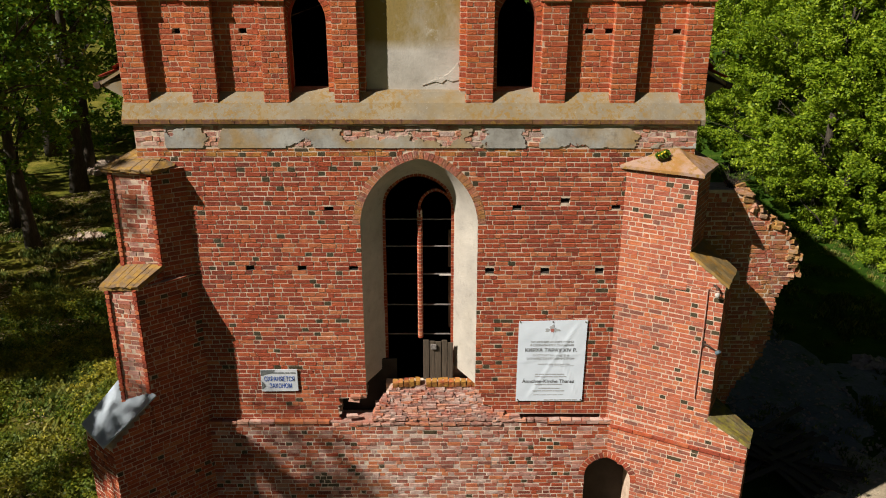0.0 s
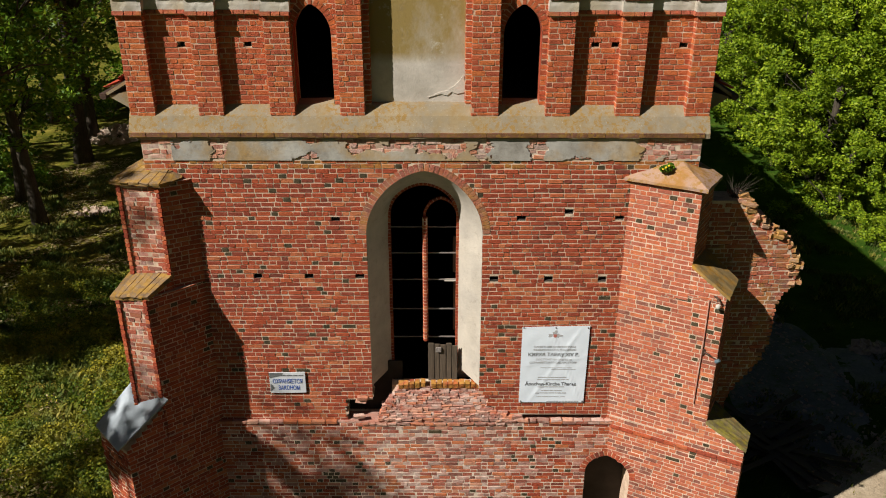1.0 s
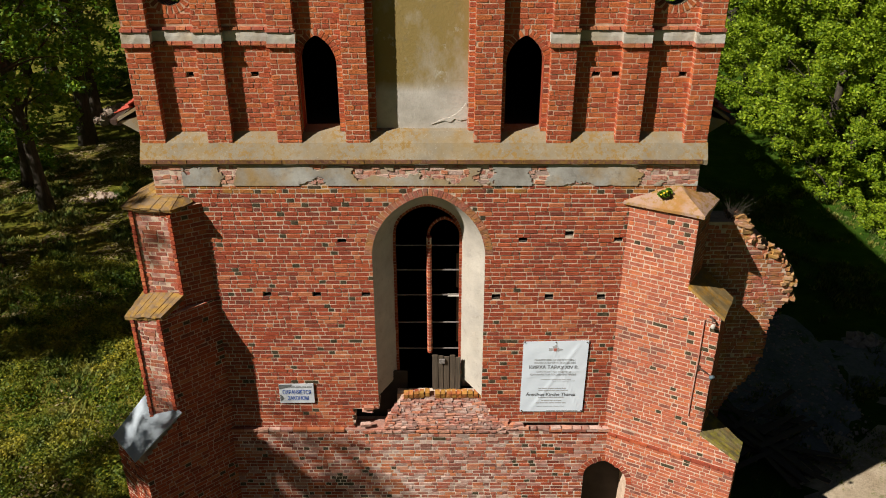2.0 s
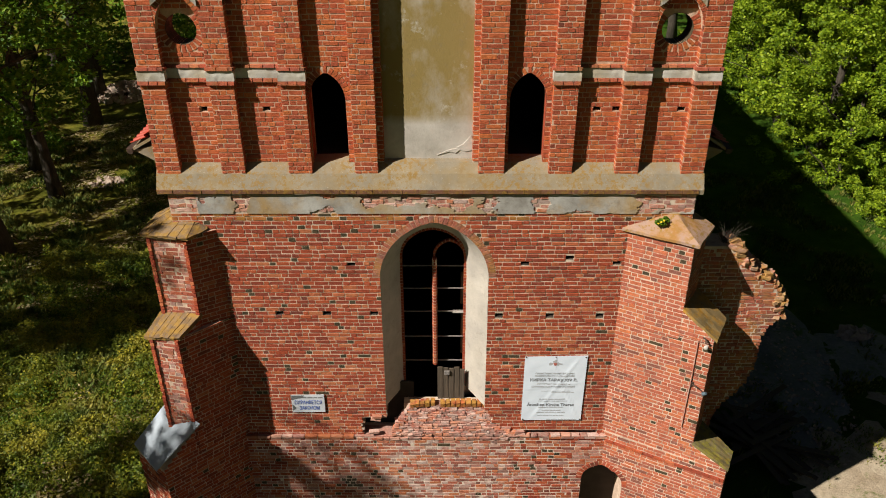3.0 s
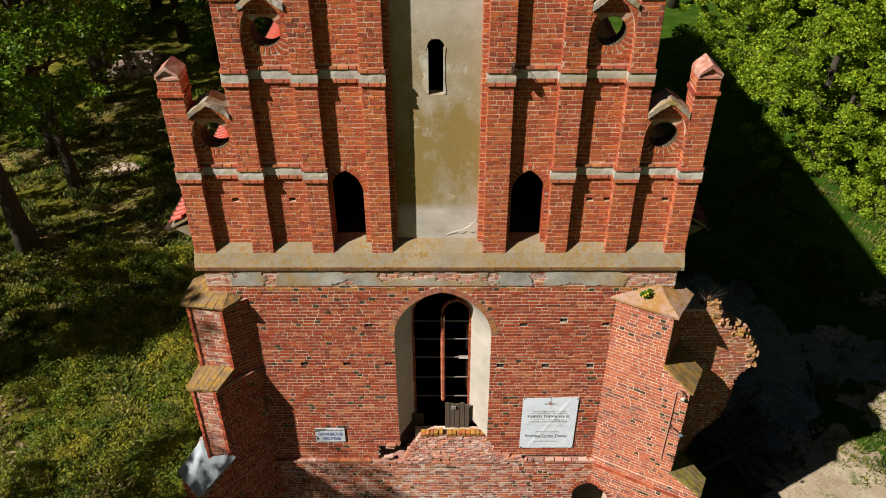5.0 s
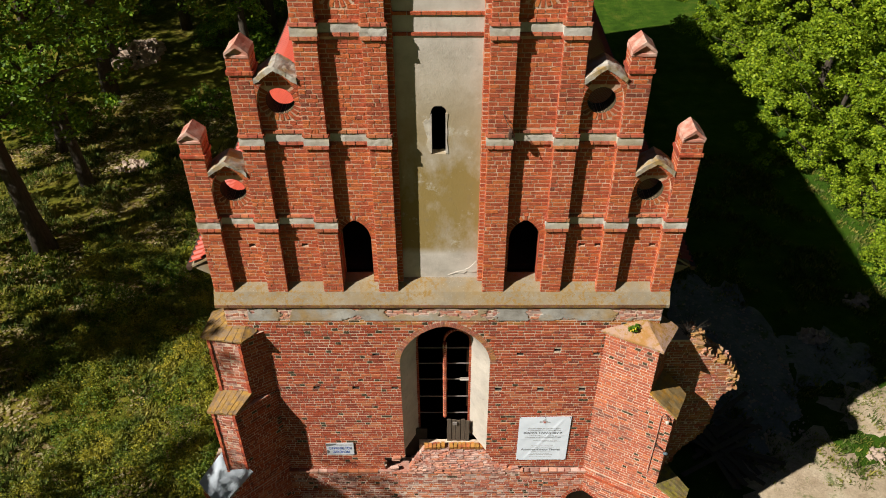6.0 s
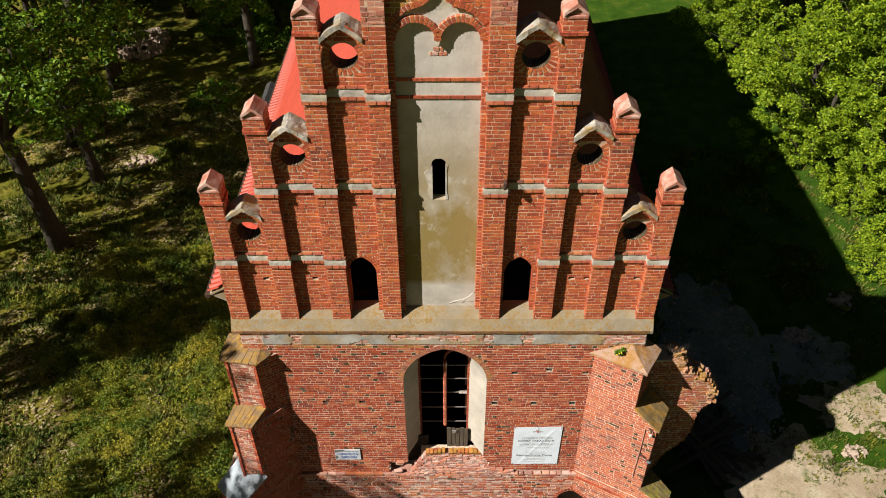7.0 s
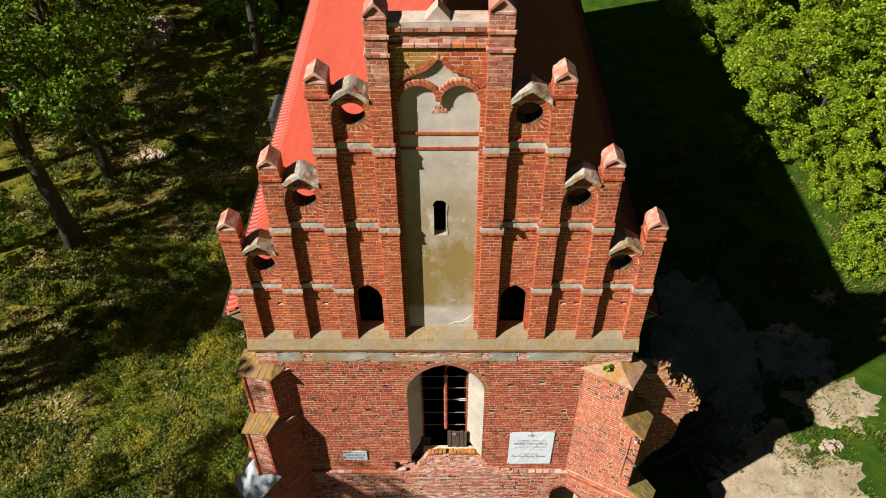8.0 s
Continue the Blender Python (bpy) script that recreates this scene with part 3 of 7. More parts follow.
def build_front_wall():
    face = Face((-5.49, WALL_Y), (4.61, WALL_Y), 3.45, 9.60, front_spans)
    v, q = wall_body(face, 0.32, COURSE / 4)
    wall = piece("front_wall", v, q, M_MORTAR, "red brick wall in lime mortar with putlog holes")
    store, picked, dark = ([], []), [], ([], [])

    def brick_spans(z):
        sp = front_spans(z)
        h = arch_half(z, WIN["spring"], WIN["half"] + 0.155, WIN["rise"] + 0.16, WIN["bow"])
        if z > 7.66 and h > 0:
            sp = cut(sp, WIN["cx"] - h + 5.49, WIN["cx"] + h + 5.49)
        return sp
    top = ([], [])
    lay_bricks(Face((-5.49, WALL_Y), (4.61, WALL_Y), 97 * COURSE, 9.13, brick_spans), top, rng, dark=dark, burnt=0.09)
    tagged(hang(mesh_object("brickwork", *top, M_BRICK_Y), wall), "red bricks with yellow lichen under the frieze", kind="stuff")
    lay_bricks(Face((-5.49, WALL_Y), (4.61, WALL_Y), 3.45, 97 * COURSE, brick_spans), store, rng,
               pick=lambda p: 0.95 < p.x < 3.3 and 6.9 < p.z < 9.08, picked=picked, dark=dark, burnt=0.075)
    bricks = mesh_object("brickwork", *store, M_BRICK)
    tagged(hang(bricks, wall), "weathered red bricks in lime mortar", kind="stuff")
    tagged(hang(mesh_object("burnt_bricks", *dark, M_BRICK_D), wall), "blackened burnt bricks, mostly headers", kind="stuff")
    # bricks of the frieze, where its plaster has fallen off
    store = ([], [])
    lay_bricks(Face((-5.49, WALL_Y), (4.61, WALL_Y), 9.13, 9.58), store, rng, proud=0.006, rough=3.0)
    b = mesh_object("frieze_brickwork", *store, M_RUBBLE)
    tagged(hang(b, wall), "crumbling pale red bricks", kind="stuff")
    # boxes behind the putlog holes, coloured dark to stand for their shade
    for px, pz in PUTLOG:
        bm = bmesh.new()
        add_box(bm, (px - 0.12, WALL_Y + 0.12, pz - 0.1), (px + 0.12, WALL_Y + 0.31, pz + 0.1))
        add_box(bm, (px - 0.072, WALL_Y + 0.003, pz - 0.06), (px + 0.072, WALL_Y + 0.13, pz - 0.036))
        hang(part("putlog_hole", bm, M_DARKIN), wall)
    return wall, picked


front_wall, single_bricks = build_front_wall()


def frieze_spans(z):
    x0 = -5.49
    x = 0.0
    runs, start = [], None
    while x < 10.1:
        wx = x + x0
        bare = noise.noise(Vector((wx * 0.75, 2.2, z * 1.4))) + 0.45 * noise.noise(Vector((wx * 3.1, 5, z * 4)))
        bare += 0.2 * noise.noise(Vector((wx * 9, 5, z * 9))) + 0.12 * noise.noise(Vector((wx * 25, 5, z * 25)))
        right = 0.55 if wx > 3.35 else (0.5 if wx < -4.95 else 0.0)
        gap = min(abs(wx + 4.07) / 0.26, abs(wx - 1.65) / 0.27, abs(wx + 2.45) / 0.42, abs(wx + 1.75) / 0.3, abs(wx - 0.65) / 0.3, abs(wx - 0.12) / 0.34)
        bare += max(0.0, 1.1 - gap) * 0.62 + right - 0.05
        on = bare < 0.26
        if on and start is None:
            start = x
        if not on and start is not None:
            runs.append((start, x))
            start = None
        x += 0.009
    if start is not None:
        runs.append((start, 10.1))
    return [r for r in runs if r[1] - r[0] > 0.03]


def build_cornice():
    face = Face((-5.49, WALL_Y - 0.022), (4.61, WALL_Y - 0.022), 9.135, 9.575, frieze_spans)
    v, q = wall_body(face, 0.04, 0.010)
    piece("frieze", v, q, M_FRIEZE, "grey plaster frieze broken off in patches")
    # the sloping weathering over a thin lip
    bm = bmesh.new()
    prof = [(13.76, 9.545), (13.725, 9.56), (13.72, 9.655), (13.74, 9.69), (13.87, 9.93), (14.03, 10.10), (14.30, 10.16), (14.30, 9.545)]
    n = 120
    rows = []
    for i in range(n + 1):
        x = -5.66 + (4.72 + 5.66) * i / n
        rows.append([bm.verts.new((x, y + 0.006 * noise.noise(Vector((x * 3, y * 5, z))), z + 0.010 * noise.noise(Vector((x * 2.1, z * 6, 4)))))
                     for y, z in prof])
    for i in range(n):
        for j in range(len(prof)):
            k = (j + 1) % len(prof)
            bm.faces.new((rows[i][j], rows[i + 1][j], rows[i + 1][k], rows[i][k]))
    bm.faces.new(rows[0])
    bm.faces.new(list(reversed(rows[-1])))
    bmesh.ops.recalc_face_normals(bm, faces=bm.faces[:])
    lump("weathering", bm, M_LEDGE, "sloping rendered ledge with yellow lichen")
    # tiles of the lip
    store = ([], [])
    lay = Face((-5.66, 13.735), (4.72, 13.735), 9.572, 9.665)
    verts, faces = store
    x = 0.0
    while x < 10.1:
        w = 0.27 + 0.05 * rng.random()
        i0 = len(verts)
        o = 0.018 + 0.012 * rng.random()
        for a, b, out in ((x + .001, 9.572, 0), (x + w - .001, 9.572, 0), (x + w - .001, 9.664, 0), (x + .001, 9.664, 0),
                          (x + .004, 9.58, o), (x + w - .004, 9.58, o), (x + w - .004, 9.658, o), (x + .004, 9.658, o)):
            verts.append(lay.at(a, b + 0.006 * (rng.random() - .5), out))
        faces.append((i0 + 4, i0 + 5, i0 + 6, i0 + 7))
        for c in range(4):
            d = (c + 1) % 4
            faces.append((i0 + c, i0 + d, i0 + 4 + d, i0 + 4 + c))
        x += w
    tagged(piece("lip", *store, M_LIP), "row of mossy tiles along the ledge", kind="stuff")


build_cornice()


# ---- west window ----
def loft(curve_a, ya, curve_b, yb, steps=6):
    verts, faces = [], []
    k = len(curve_a)
    for s in range(steps + 1):
        f = s / steps
        for (xa, za), (xb, zb) in zip(curve_a, curve_b):
            x, z = xa + (xb - xa) * f, za + (zb - za) * f
            y = ya + (yb - ya) * f
            w = 0.012 * noise.noise(Vector((x * 3, y * 3, z * 3)))
            verts.append((x + w, y, z))
    for s in range(steps):
        for i in range(k - 1):
            a = s * k + i
            faces.append((a, a + 1, a + k + 1, a + k))
    return verts, faces


def dense(curve, step=0.12):
    out = [curve[0]]
    for (xa, za), (xb, zb) in zip(curve, curve[1:]):
        m = max(1, int(math.hypot(xb - xa, zb - za) / step))
        out += [(xa + (xb - xa) * i / m, za + (zb - za) * i / m) for i in range(1, m + 1)]
    return out


def paired(a, b, count=90):
    """The same number of points on both curves, by share of length."""
    res = []
    for c in (a, b):
        c = [Vector(p) for p in c]
        ls = [0.0]
        for i in range(len(c) - 1):
            ls.append(ls[-1] + (c[i + 1] - c[i]).length)
        pts = []
        j = 0
        for k in range(count + 1):
            s = ls[-1] * k / count
            while j < len(ls) - 2 and ls[j + 1] < s:
                j += 1
            f = (s - ls[j]) / max(1e-9, ls[j + 1] - ls[j])
            pts.append(tuple(c[j].lerp(c[j + 1], f)))
        res.append(pts)
    return res


def build_west_window():
    outer = arch_curve(WIN["cx"], WIN["spring"], WIN["half"], WIN["rise"], n=40, down=3.35, bow=WIN["bow"])
    inner = arch_curve(INNER["cx"], INNER["spring"], INNER["half"], INNER["rise"], down=3.35)
    oa, ib = paired(outer, inner)
    v, q = loft(oa, WALL_Y - 0.004, ib, 14.38)
    win = piece("window", v, q, M_REVEAL, "tall pointed window in a cream plaster splay, glass lost", smooth=True)
    ring = [p for p in arch_curve(WIN["cx"], WIN["spring"], WIN["half"], WIN["rise"], n=60, bow=WIN["bow"]) if p[1] > 7.68]
    arch_part("arch_ring", ring, 0.15, WALL_Y - 0.007, WALL_Y + 0.03, M_BRICK_A, win, "ring of upright bricks with yellow lichen", 0.084)
    # inner wall with the narrower opening

    def spans(z):
        h = arch_half(z, INNER["spring"], INNER["half"], INNER["rise"])
        sp = [(0.0, 3.6)]
        if h > 0:
            sp = cut(sp, INNER["cx"] - h + 2.2, INNER["cx"] + h + 2.2)
        return sp
    v, q = wall_body(Face((-2.2, 14.40), (1.4, 14.40), 4.1, 9.5, spans), 0.3, 0.012)
    hang(mesh_object("inner_wall", v, q, M_MORTAR, label="inner leaf of the wall"), win)
    jamb = arch_curve(INNER["cx"], INNER["spring"], INNER["half"] - 0.05, INNER["rise"] - 0.05, down=3.3)
    arch_part("jamb_bricks", dense(jamb), 0.085, 14.375, 14.5, M_BRICK, win, "moulded brick jamb round the opening", 0.075)
    store = ([], [])
    for k in range(37):
        z = 5.10 + 0.0745 * k
        i0 = len(store[0])
        r, t = 0.062 + 0.004 * rng.random(), 0.0275
        for zz in (z - t, z + t):
            for a in range(8):
                an = a * math.pi / 4 + math.pi / 8
                store[0].append((-0.405 + r * math.cos(an) * (0.9 if k < 35 else .7), 14.34 + 1.4 * r * math.sin(an), zz))
        for a in range(8):
            b = (a + 1) % 8
            store[1].append((i0 + a, i0 + b, i0 + 8 + b, i0 + 8 + a))
        store[1].append(tuple(i0 + 8 + a for a in range(8)))
        store[1].append(tuple(i0 + 7 - a for a in range(8)))
    m = mesh_object("mullion", *store, M_BRICK, label="mullion of moulded red bricks, its foot broken off")
    hang(m, win)
    bm = bmesh.new()
    ring8 = [(-0.405 + 0.054 * math.cos(a * math.pi / 4 + math.pi / 8), 14.34 + 0.083 * math.sin(a * math.pi / 4 + math.pi / 8)) for a in range(8)]
    prism(bm, ring8, 5.07, 7.80)
    hang(part("mullion_core", bm, M_MORTAR), win)
    # springing of the two tracery arches, dark stubs under the head
    rib = arch_curve(-0.09, 7.78, 0.30, 0.36)
    arch_part("tracery", rib, 0.05, 14.44, 14.52, M_BRICK_P, win, "dark brick tracery arch over one light", 0.07)
    for z in (7.58, 7.02, 6.43, 5.76, 5.10):
        bm = bmesh.new()
        add_box(bm, (-1.08, 14.40, z - 0.011), (0.22, 14.422, z + 0.011))
        hang(part("saddle_bar", bm, M_BAR, label="grey iron saddle bar"), win)
    bm = bmesh.new()
    add_box(bm, (-0.02, 14.38, 6.395), (0.32, 14.47, 6.425), bevel=0.006)
    hang(part("glazing_stub", bm, M_BAND, label="whitish mortar ledge left on a bar"), win)
    return win


build_west_window()


def build_boards():
    """Boards that close the foot of the window."""
    t = empty("window_boards", "weathered grey upright boards closing the window foot", "boards", (0.1, 14.5, 4.1))
    inv = Matrix.Translation((-0.1, -14.5, -4.1))
    x = -0.36
    k = 0
    for w, h in ((0.13, 5.06), (0.12, 5.03), (0.13, 5.02), (0.12, 5.05), (0.12, 5.0)):
        bm = bmesh.new()
        add_box(bm, (x + 0.006, 14.20 + 0.01 * (k % 2), 4.10), (x + w - 0.006, 14.225 + 0.01 * (k % 2), h), bevel=0.004)
        b = part("board", bm, M_WOOD)
        b.parent, b.matrix_parent_inverse = t, inv
        x += w
        k += 1
    for x0, z0, z1 in ((0.16, 5.15, 6.3), (0.15, 6.5, 7.3)):
        bm = bmesh.new()
        add_box(bm, (x0, 14.60, z0), (x0 + 0.13, 14.64, z1), bevel=0.004)
        b = part("upright", bm, M_WOOD, label="pale grey plank behind the bars")
        b.parent, b.matrix_parent_inverse = t, inv
    bm = bmesh.new()
    add_box(bm, (-0.2, 14.16, 4.86), (-0.08, 14.20, 4.97), bevel=0.008)
    b = part("padlock_plate", bm, M_BAR, label="small grey metal box")
    b.parent, b.matrix_parent_inverse = t, inv


build_boards()


def rubble_brick(store, p, size, rot, rng2, wear=0.22):
    i0 = len(store[0])
    m = Matrix.Translation(p) @ rot.to_matrix().to_4x4()
    for sz in (-1, 1):
        for sx, sy in ((-1, -1), (1, -1), (1, 1), (-1, 1)):
            j = 1 - wear * rng2.random()
            store[0].append(m @ Vector((sx * size[0] / 2 * j, sy * size[1] / 2 * j, sz * size[2] / 2 * (1 - wear * rng2.random()))))
    a = i0
    store[1].extend([(a + 3, a + 2, a + 1, a), (a + 4, a + 5, a + 6, a + 7), (a, a + 1, a + 5, a + 4), (a + 1, a + 2, a + 6, a + 5), (a + 2, a + 3, a + 7, a + 6), (a + 3, a, a + 4, a + 7)])


def build_sill():
    bm = bmesh.new()
    prof = [(13.72, 3.30), (13.76, 3.52), (14.02, 4.14), (14.24, 4.15), (14.24, 3.30)]
    a = [bm.verts.new((-1.12, y + 0.03, z)) for y, z in prof]
    b = [bm.verts.new((1.35, y, z)) for y, z in prof]
    bm.faces.new(a)
    bm.faces.new(list(reversed(b)))
    for i in range(5):
        j = (i + 1) % 5
        bm.faces.new((a[i], a[j], b[j], b[i]))
    bmesh.ops.recalc_face_normals(bm, faces=bm.faces[:])
    sill = lump("broken_sill", bm, M_MORTAR, "eroded brick core below the window")
    r2 = random.Random(3)
    store = ([], [])
    for row in range(13):
        f = row / 12
        z, y = 3.50 + 0.64 * f, 13.74 + 0.27 * f
        x = -1.42 + 0.5 * f * f + 0.04 * r2.random()
        end = 1.5 - 0.9 * f ** 0.6
        while x < end:
            w = 0.05 + 0.20 * r2.random() ** 1.4
            rubble_brick(store, (x + w / 2, y + 0.035 + 0.035 * (r2.random() - .5), z + 0.016 * (r2.random() - 0.5)), (w * 1.06, 0.18, 0.050 + 0.02 * r2.random()),
                         Euler((0.25 * (r2.random() - .5), 0.16 * (r2.random() - .5), 0.3 * (r2.random() - .5))), r2, 0.16)
            x += w + 0.002
    hang(tagged(mesh_object("rubble", *store, M_RUBBLE), "broken weathered brick ends", kind="stuff"), sill)
    x = -0.98
    while x < 0.68:
        if not -0.42 < x < -0.33:
            st = ([], [])
            w = 0.105 + 0.02 * r2.random()
            zc = 4.17 + 0.05 * (min(1, max(0, (x + 1.0) / 0.4)) if x < -0.4 else 0.55)
            rubble_brick(st, (x + w / 2, 13.99 + 0.02 * r2.random(), zc), (w - 0.008, 0.17, 0.13), Euler((0.12, 0.05 * (r2.random() - .5), 0)), r2)
            hang(mesh_object("brick", *st, M_SILLBRICK, label="lichen-yellow brick on edge"), sill)
            x += w
        else:
            x += 0.1
    # loose bricks by the cavity
    st = ([], [])
    for bx, by, bz, rz in ((-1.72, 13.74, 4.02, 0.1), (-1.75, 13.78, 3.93, -0.1), (-1.62, 13.8, 3.99, 0.3), (-1.8, 13.75, 3.56, 0.2), (1.5, 13.76, 3.56, 0.2), (1.2, 13.78, 3.62, -0.3), (1.35, 13.76, 3.55, 0.1)):
        rubble_brick(st, (bx, by, bz), (0.24, 0.12, 0.066), Euler((0, 0.05, rz)), r2)
    hang(tagged(mesh_object("loose_bricks", *st, M_RUBBLE), "loose bricks by the cavity", kind="stuff"), sill)
    # dark sheet that paints the shade at the back of the cavity
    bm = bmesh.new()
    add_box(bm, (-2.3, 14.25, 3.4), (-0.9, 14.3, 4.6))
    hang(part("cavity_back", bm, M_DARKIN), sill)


M_SILLBRICK = brick_material("sill_brick", False, lichen=0.75, shift=0.1, cover=0.40)
build_sill()


# ---- wall below the string course, with the corner door ----
BUTT_L = dict(A=(-4.66, 13.78), A1=(-4.93, 13.78), B1=(-5.165, 13.48), C1=(-5.99, 13.60), B2=(-5.52, 13.0), C2=(-6.15, 13.12), B3=(-6.15, 12.40), C3=(-6.92, 13.02))
BUTT_R = dict(A=(3.4, 13.78), A1=(3.4, 13.78), B1=(4.53, 13.15), C1=(4.98, 13.86), B2=(5.13, 12.83), C2=(5.50, 13.50), B3=(5.80, 12.45), C3=(6.05, 12.92))


def base_spans(z):
    x0 = -4.9
    sp = [(0.0, 8.42)]
    h = arch_half(z, 2.15, 0.47, 0.44)
    if h > 0:
        sp = cut(sp, 3.50 - h - x0, 9)
    return sp


def build_base():
    face = Face((-4.9, BASE_Y), (3.52, BASE_Y), -0.3, 3.42, base_spans)
    v, q = wall_body(face, 0.5, COURSE / 4)
    base = piece("base_wall", v, q, M_MORTAR_W, "patched brick wall below the string course")
    def washed(z, keep):
        k = math.floor(z / COURSE)
        a = -1.85 + 0.25 * noise.noise(Vector((k * 1.9, 1, 0))) + 4.9
        e = 1.40 + 0.25 * noise.noise(Vector((k * 1.9, 8, 0))) + 4.9
        if keep:
            return [(max(p, a), min(r, e)) for p, r in base_spans(z) if min(r, e) - max(p, a) > 0.05]
        return cut(base_spans(z), a, e)
    dark = ([], [])
    for keep, mat, words in ((True, M_BRICK_W, "pale lime-washed bricks of a repair"), (False, M_BRICK_B, "mixed red and dark weathered bricks")):
        store = ([], [])
        lay_bricks(Face((-4.9, BASE_Y), (3.52, BASE_Y), -0.3, 3.42, lambda z, keep=keep: washed(z, keep)), store, rng, rough=1.4, dark=dark, burnt=0.06 if keep else 0.14)
        hang(tagged(mesh_object("brickwork", *store, mat), words, kind="stuff"), base)
    hang(tagged(mesh_object("burnt_bricks", *dark, M_BRICK_D), "blackened burnt bricks", kind="stuff"), base)
    # string course: bricks standing out, with lost stretches
    st = ([], [])
    f = Face((-4.75, BASE_Y - 0.012), (3.46, BASE_Y - 0.012), 3.395, 3.475)
    x = 0.0
    while x < f.length:
        w = 0.25 + 0.05 * rng.random()
        wx = x - 4.75
        gone = -2.1 < wx + w / 2 < 2.3 or (wx < -2.1 and rng.random() < 0.06)
        if not gone:
            c = f.at(x + w / 2, 3.44, -0.043)
            rubble_brick(st, c, (w - 0.006, 0.13, 0.064), Euler((0, 0.02 * (rng.random() - .5), 0.03 * (rng.random() - .5))), rng, 0.1)
        x += w
    hang(tagged(mesh_object("string_course", *st, M_BRICK_W), "projecting brick string course, partly lost", kind="stuff"), base)
    st = ([], [])
    for a, e, mat_z in ((-1.75, 1.1, 3.40), (1.05, 3.42, 3.475)):
        x = a
        while x < e:
            w = 0.14 + 0.16 * rng.random()
            rubble_brick(st, (x + w / 2, BASE_Y + 0.03, mat_z + 0.012 * (rng.random() - .5)), (w - 0.008, 0.13, 0.055), Euler((0.1 * (rng.random() - .5), 0.05 * (rng.random() - .5), 0.1 * (rng.random() - .5))), rng)
            x += w
    hang(tagged(mesh_object("string_mortar", *st, M_RUBBLE), "crumbling pale bricks along the ledge", kind="stuff"), base)
    bm = bmesh.new()
    add_box(bm, (-4.75, BASE_Y, 3.38), (3.45, WALL_Y + 0.3, 3.45))
    hang(part("ledge_core", bm, M_RUBBLE), base)
    # dark sheets in place of the shade behind slot and door
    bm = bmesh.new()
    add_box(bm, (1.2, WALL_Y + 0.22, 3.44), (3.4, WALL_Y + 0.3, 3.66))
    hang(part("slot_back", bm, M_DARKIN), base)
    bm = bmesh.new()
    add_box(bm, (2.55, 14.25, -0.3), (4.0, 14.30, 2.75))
    hang(part("door_dark", bm, M_DARKIN, label="dark slab standing for shade behind the corner door"), base)
    # half of the door's arch ring
    arch_part("door_arch", arch_curve(3.50, 2.15, 0.47, 0.44)[:29], 0.13, BASE_Y - 0.014, BASE_Y + 0.04, M_BRICK_P, base, "arch of upright bricks over the corner door", 0.08)


M_BRICK_B = brick_material("base_brick", True, pale=0.22, shift=-0.03, mottle=0.4)
build_base()


# ---- corner buttresses ----
def toward(p, q, d):
    v = Vector(q) - Vector(p)
    v.normalize()
    return (p[0] + v.x * d, p[1] + v.y * d)


def grow(poly, d):
    """A plan polygon pushed outwards from its middle."""
    c = sum((Vector(p) for p in poly), Vector((0, 0))) / len(poly)
    return [tuple(Vector(p) + (Vector(p) - c).normalized() * d) for p in poly]


